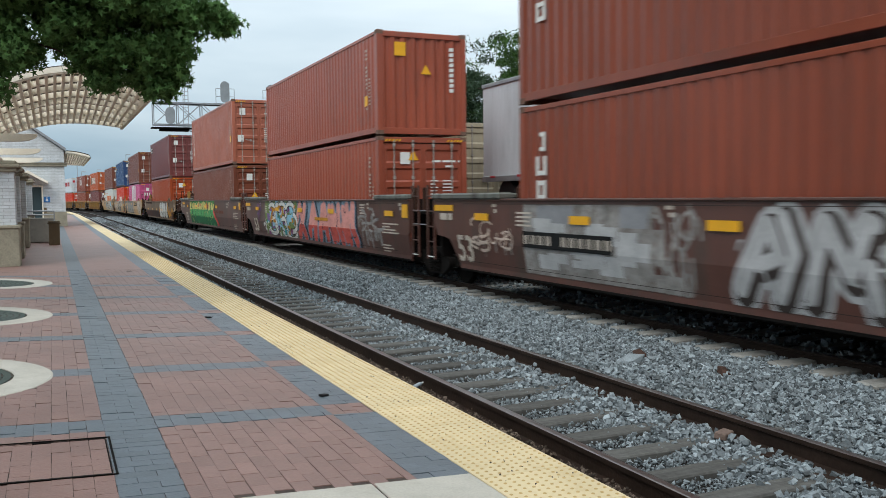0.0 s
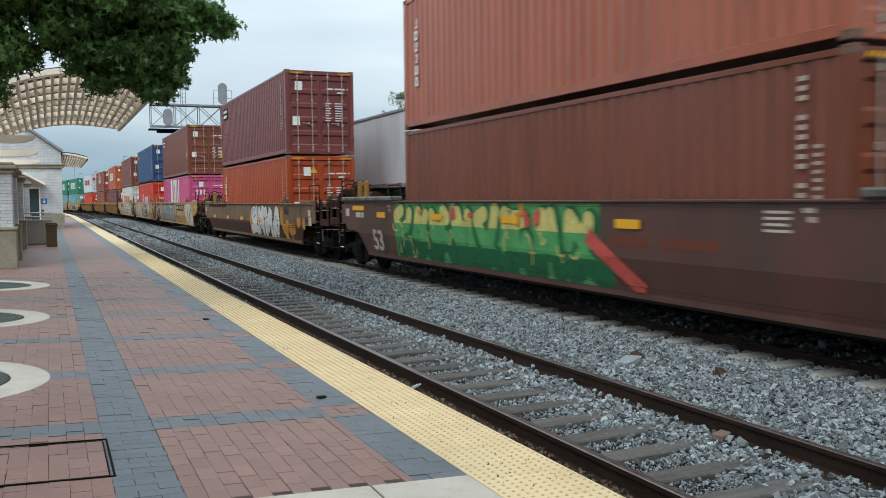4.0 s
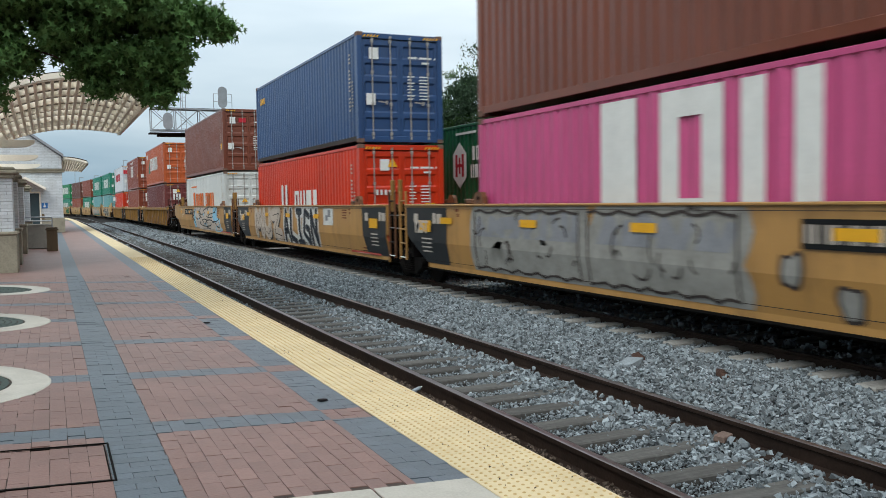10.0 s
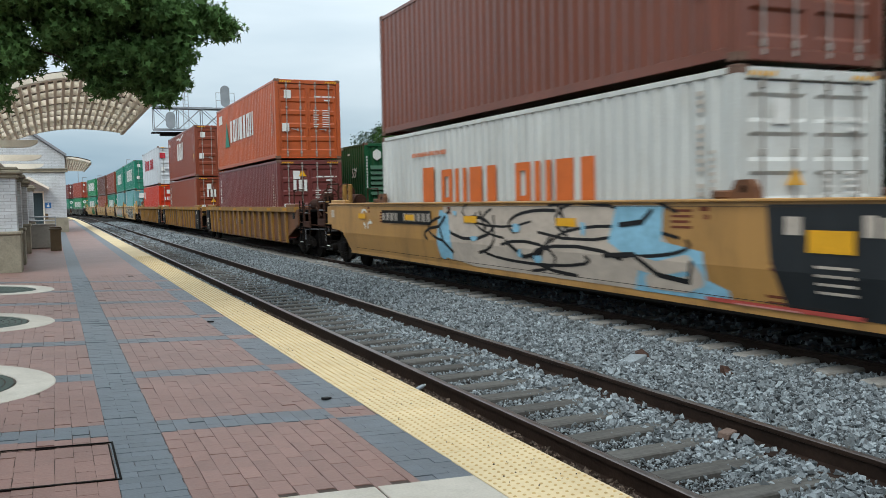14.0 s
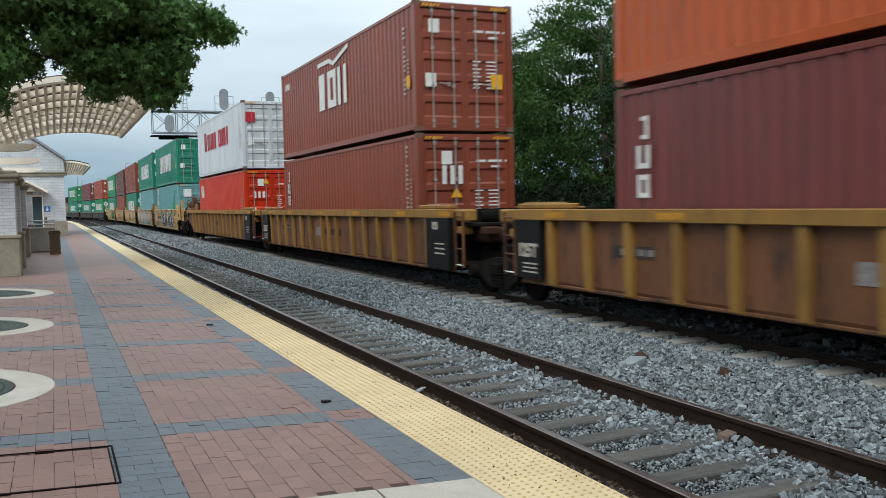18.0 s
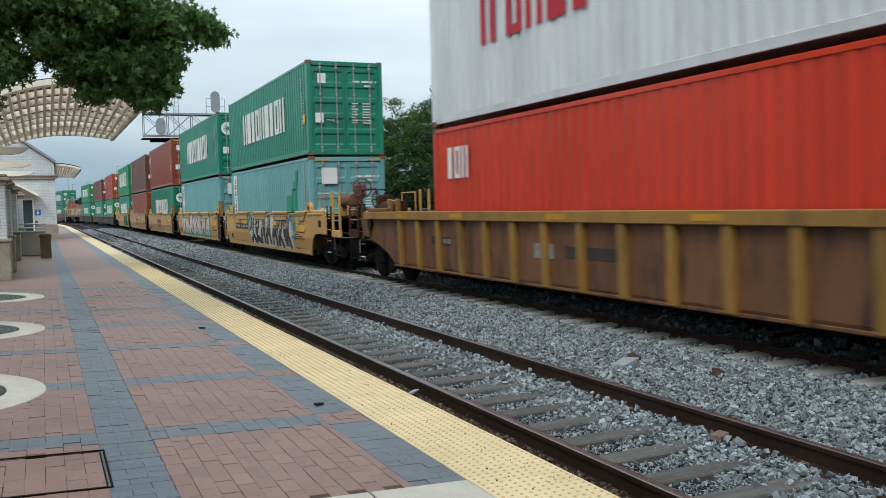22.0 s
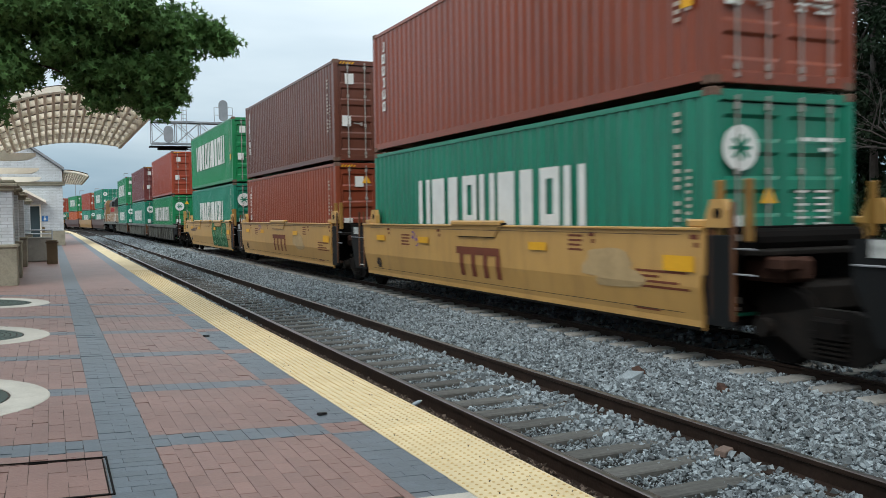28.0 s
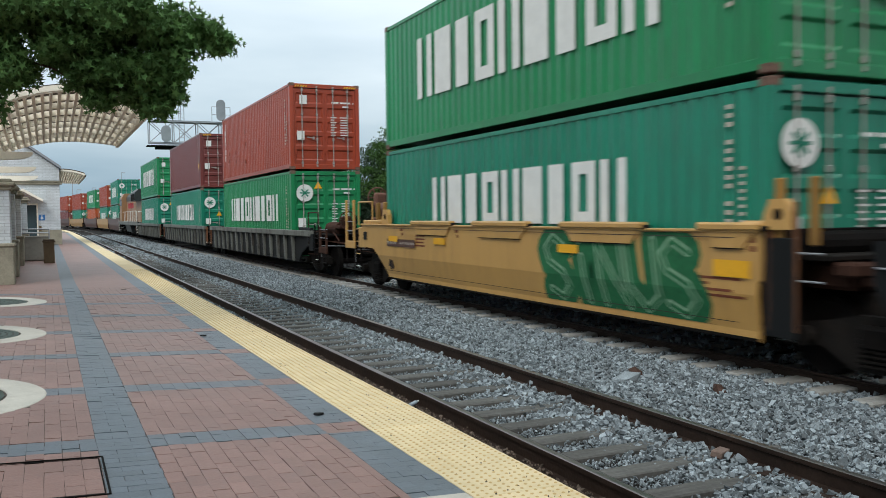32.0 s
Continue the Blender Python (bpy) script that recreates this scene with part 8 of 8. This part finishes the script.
g.bar((20.2, 0, -8.0 + 7.5), (20.2, 0, ZU), 0.4)
part("mast", g, GALV, bridge)

# ---- far lamps beyond the platform ----
for x, y, h in ((4.93, 195.0, 9.4), (5.74, 195.0, 8.0), (8.68, 195.0, 8.4), (14.44, 195.0, 11.6)):
    lamp = thing("yard_lamp", "thin grey lamp pole far beyond the platform", "lamp post", "lamp posts in the distance", at=pose(x, y, -0.4))
    g = Geo()
    g.tube((0, 0, 0), (0, 0, h), 0.08, 8, 0.05)
    part("pole", g, GALV, lamp)
    g = Geo()
    g.box((0.4, 0, h), (0.8, 0.25, 0.12), 0.03)
    part("lamp_head", g, GALV, lamp)

# ---- paving, piece by piece ----
BANDS = [6.345, 8.45, 10.67, 12.95, 15.2, 17.4, 19.6]
BAND_D, COURSE, BRICK = 0.34, 0.1108, 0.23
LONG_A, LONG_B, EDGE_B = 0.272, 0.622, 1.90
PAVED_TO, PX0 = 22.0, -2.6
JW = 0.002


def paver_mesh(name, w, d, h=0.03):
    """A clay paver with softened arrises."""
    g = Geo()
    w, d = w / 2 - JW / 2, d / 2 - JW / 2
    g.add([(-w, -d, -h), (w, -d, -h), (w, d, -h), (-w, d, -h)] + [(a * w, b * d, -0.002) for a, b in ((-1, -1), (1, -1), (1, 1), (-1, 1))]
          + [(a * (w - 0.0022), b * (d - 0.0022), 0) for a, b in ((-1, -1), (1, -1), (1, 1), (-1, 1))],
          [(8, 9, 10, 11), (4, 5, 9, 8), (5, 6, 10, 9), (6, 7, 11, 10), (7, 4, 8, 11), (0, 1, 5, 4), (1, 2, 6, 5), (2, 3, 7, 6), (3, 0, 4, 7)])
    return g.mesh(name)


PAVER = {}
for grey, turned_ in ((True, True), (True, False), (False, True), (False, False)):
    me = paver_mesh("paver", *((BRICK, COURSE) if turned_ else (COURSE, BRICK)))
    me.materials.append(BRICK_GREY if grey else BRICK_RED)
    PAVER[grey, turned_] = me
g = Geo()
XS = [-14.0, -6.0, -2.0, 0.0, 1.0, EDGE_IN - 0.002]
g.sheet([[(x, y, fall(x, y) - 0.006) for x in XS] for y in (-10, 5, 20, 21, 22, 23, 24, 25, 30, 45, 65, 90, 115)])
g.sheet([[(x, -10, z) for x in XS] for z in (-0.3, -0.006)])
bed = structure("paving", g, JOINT, "sand bed under the pavers")
LAID = []           # x0, x1, y0, y1, grey, turned


def lay_along(x0, x1, y0, y1, grey):
    """Courses that run along the platform, half a brick out of step from one to the next."""
    x, k = x0, 0
    while x < x1 - 0.02:
        y = y0 - (y0 - 5.178 + (BRICK / 2 if (round((x - LONG_B) / COURSE)) % 2 else 0.0)) % BRICK
        while y < y1 - 0.01:
            a, b = max(y, y0), min(y + BRICK, y1)
            if b - a > 0.03:
                LAID.append((x, min(x + COURSE, x1), a, b, grey, False))
            y += BRICK
        x += COURSE


def lay_across(x0, x1, y0, y1, grey):
    """Courses that run across it."""
    y, k = y0, 0
    while y < y1 - 0.02:
        x = x0 - (BRICK / 2 if k % 2 else 0.0)
        while x < x1 - 0.01:
            a, b = max(x, x0), min(x + BRICK, x1)
            if b - a > 0.03:
                LAID.append((a, b, y, min(y + COURSE, y1), grey, True))
            x += BRICK
        y += COURSE
        k += 1


lay_across(LONG_A, LONG_B, -3.0, PAVED_TO, True)
stops_ = [-3.0] + [v for b in BANDS for v in (b, b + BAND_D)] + [PAVED_TO]
for i in range(len(stops_) - 1):
    y0, y1, band = stops_[i], stops_[i + 1], i % 2 == 1
    for x0, x1 in ((LONG_A - 26 * COURSE, LONG_A), (LONG_B, EDGE_B)):
        lay_along(x0, x1, y0, y1, band)
    (lay_along if band else lay_across)(EDGE_B, EDGE_IN - 0.003, y0, y1, not band)
rest = {True: [], False: []}
singles = 0
for x0, x1, y0, y1, grey, tn in LAID:
    cx, cy = (x0 + x1) / 2, (y0 + y1) / 2
    if any((cx - rx) ** 2 + (cy - ry) ** 2 < (R_OUT - 0.06) ** 2 for rx, ry in RINGS) or (2.5 < cy < 4.66 and cx > 0.7):
        continue
    w, d = x1 - x0, y1 - y0
    sink = RNG.normal(0, 0.0006) - (0.004 if RNG.random() < 0.05 else 0.0)
    p = (cx + RNG.normal(0, 0.0013), cy + RNG.normal(0, 0.0013), fall(cx, cy) + sink)
    lean = math.degrees(math.atan((fall(cx + 0.1, cy) - fall(cx - 0.1, cy)) / 0.2))
    turn = RNG.normal(0, 0.35)
    whole = abs(w * d - BRICK * COURSE) < 1e-4
    if singles < 300 and 4.7 < cy < 6.8 and 0.3 < cx < 2.0 and whole:
        part("paver", PAVER[grey, tn], None, bed, at=pose(*p, RNG.normal(0, 0.25), -lean + RNG.normal(0, 0.3), turn))
        singles += 1
    else:
        rest[grey].append((*p, turn, lean, w, d))
for grey, items in rest.items():
    base = paver_mesh("paver", 1 + JW, 1 + JW)
    bv, bf = [tuple(v.co) for v in base.vertices], [tuple(q.vertices) for q in base.polygons]
    bpy.data.meshes.remove(base)
    a = np.array(items)
    t, e = np.radians(a[:, 3]), -np.radians(a[:, 4])
    z0, o = np.zeros_like(t), np.ones_like(t)
    R1 = np.stack([np.stack([np.cos(t), -np.sin(t), z0], -1), np.stack([np.sin(t), np.cos(t), z0], -1), np.stack([z0, z0, o], -1)], 1)
    R2 = np.stack([np.stack([np.cos(e), z0, np.sin(e)], -1), np.stack([z0, o, z0], -1), np.stack([-np.sin(e), z0, np.cos(e)], -1)], 1)
    me = scattered("pavers", bv, bf, a[:, :3], R1 @ R2, np.stack([a[:, 5] - JW, a[:, 6] - JW, o], -1))
    me.materials.append(BRICK_GREY if grey else BRICK_RED)
    tagged(part("pavers", me, None, bed, "blue-grey clay pavers" if grey else "red clay pavers"), kind="stuff")


def field(name, areas, material, label):
    """Paving beyond, where the pavers merge, as thin sheets on the same fall."""
    g = Geo()
    for x0, x1, y0, y1 in areas:
        ys = [y for y in (y0, 5, 20, 21, 22, 23, 24, 25, 40, 60, 80, y1) if y0 <= y <= y1]
        xs = [x for x in (x0, -6, -2, 0, x1) if x0 <= x <= x1]
        g.sheet([[(x, y, fall(x, y) - 0.001) for x in xs] for y in sorted(set(ys))])
    tagged(part(name, g, material, bed, label), kind="stuff")


PXL = LONG_A - 26 * COURSE
field("paver_field", ((-14, LONG_A, PAVED_TO, 112), (LONG_B, EDGE_B, PAVED_TO, 112), (-14, PXL, -10, PAVED_TO), (PXL, EDGE_IN - 0.003, -10, -3.0)), BRICK_RED, "red pavers further along")
field("paver_band", ((LONG_A, LONG_B, PAVED_TO, 112), (EDGE_B, EDGE_IN - 0.003, PAVED_TO, 112)), BRICK_GREY, "grey pavers further along")
for x0, x1 in ((0.72, 1.616), (1.628, EDGE_IN - 0.006)):
    me = Geo().box((0, 0, -0.03), (x1 - x0, 2.12, 0.064), 0.004).mesh("slab")
    part("slab", me, CONCRETE, bed, "pale concrete slab", at=pose((x0 + x1) / 2, 3.59, fall((x0 + x1) / 2, 3.6) + 0.001, 0, 2.577, 0))
cover = thing("access_cover", "brick-filled steel access cover set in the paving", "cover", at=pose(-0.04, 5.72, fall(-0.04, 5.72), 0, 2.577, 0))
g = Geo()
for x in (-0.36, 0.33):
    g.box((x, 0, 0.001), (0.012, 0.87, 0.012))
for y in (-0.43, 0.43):
    g.box((-0.015, y, 0.001), (0.7, 0.012, 0.012))
part("cover_frame", g, STEEL, cover)
g = Geo()
for x in (-0.335, 0.305):
    g.box((x, 0, -0.002), (0.008, 0.8, 0.01))
for y in (-0.405, 0.405):
    g.box((-0.015, y, -0.002), (0.64, 0.008, 0.01))
part("cover_rim", g, STEEL, cover)

# the yellow warning strip, tile by tile
TL = 0.61
g = Geo()
g.box(((EDGE_IN + EDGE_OUT) / 2, 0, -0.012), (EDGE_OUT - EDGE_IN - 0.004, TL - 0.005, 0.026), 0.003)
tile = g.mesh("tile")
tactile = structure("warning_strip", strip(EDGE_IN, EDGE_OUT, -0.07, -0.03, [-10, 5, 65, 115, 140, 180]), TACTILE, "yellow tactile strip along the platform edge")
NT = 120
for i in range(NT):
    part("tile", tile, TACTILE, tactile, at=pose(0, 2.4 + TL * i, 0))
g = strip(EDGE_IN, EDGE_OUT, -0.03, 0.0, [2.4 + TL * NT, 100, 115, 140, 180])
part("far_tiles", g, TACTILE, tactile)
DOME_V = [(math.cos(a) * r, math.sin(a) * r, z) for r, z in ((0.0125, 0), (0.007, 0.005)) for a in (k * math.pi / 3 for k in range(6))]
DOME_F = [(k, (k + 1) % 6, 6 + (k + 1) % 6, 6 + k) for k in range(6)] + [(6, 7, 8, 9), (6, 9, 10, 11)]
pts = [(EDGE_IN + 0.035 + 0.06 * i, 3.6 + 0.061 * j, 0.001) for i in range(10) for j in range(430)]
me = scattered("domes", DOME_V, DOME_F, np.array(pts), np.broadcast_to(np.eye(3), (len(pts), 3, 3)), np.ones((len(pts), 1)))
# domes in a stronger, darker yellow than the tiles
tagged(part("domes", me, surface("deep_dome_yellow", rgb("bb9f6c"), 0.75, 0, 60, 2, 0.15, 0.1), tactile), kind="stuff")

# marks too small to pick apart
SMALL = {"spray_paint", "spray_outline", "side_id", "id_mark", "weight_mark", "stencil_mark", "number_mark", "plate_text", "height_stripe", "post_id", "post_marks", "nose_marks", "end_id", "scrawl", "spray_stroke", "spray_accent", "spray_patch", "paint_drip", "buffed_patch", "seam", "rust_patch", "ring_emblem"}
for o in scene.objects:
    if o.name.split(".")[0] in SMALL:
        o["kind"] = "stuff"


# ---- what moves ----
def motions():
    stops = [2.0 * i for i in range(17)]
    for ob, x, along, z, train in MOVERS:
        if train == 0:
            rows = [(t, on_track(x, along - travelled(t), z)) for t in stops]
        else:
            rows = [(t, on_track(x, along + AWAY * t, z)) for t in stops]
        walk(ob, rows)


motions()
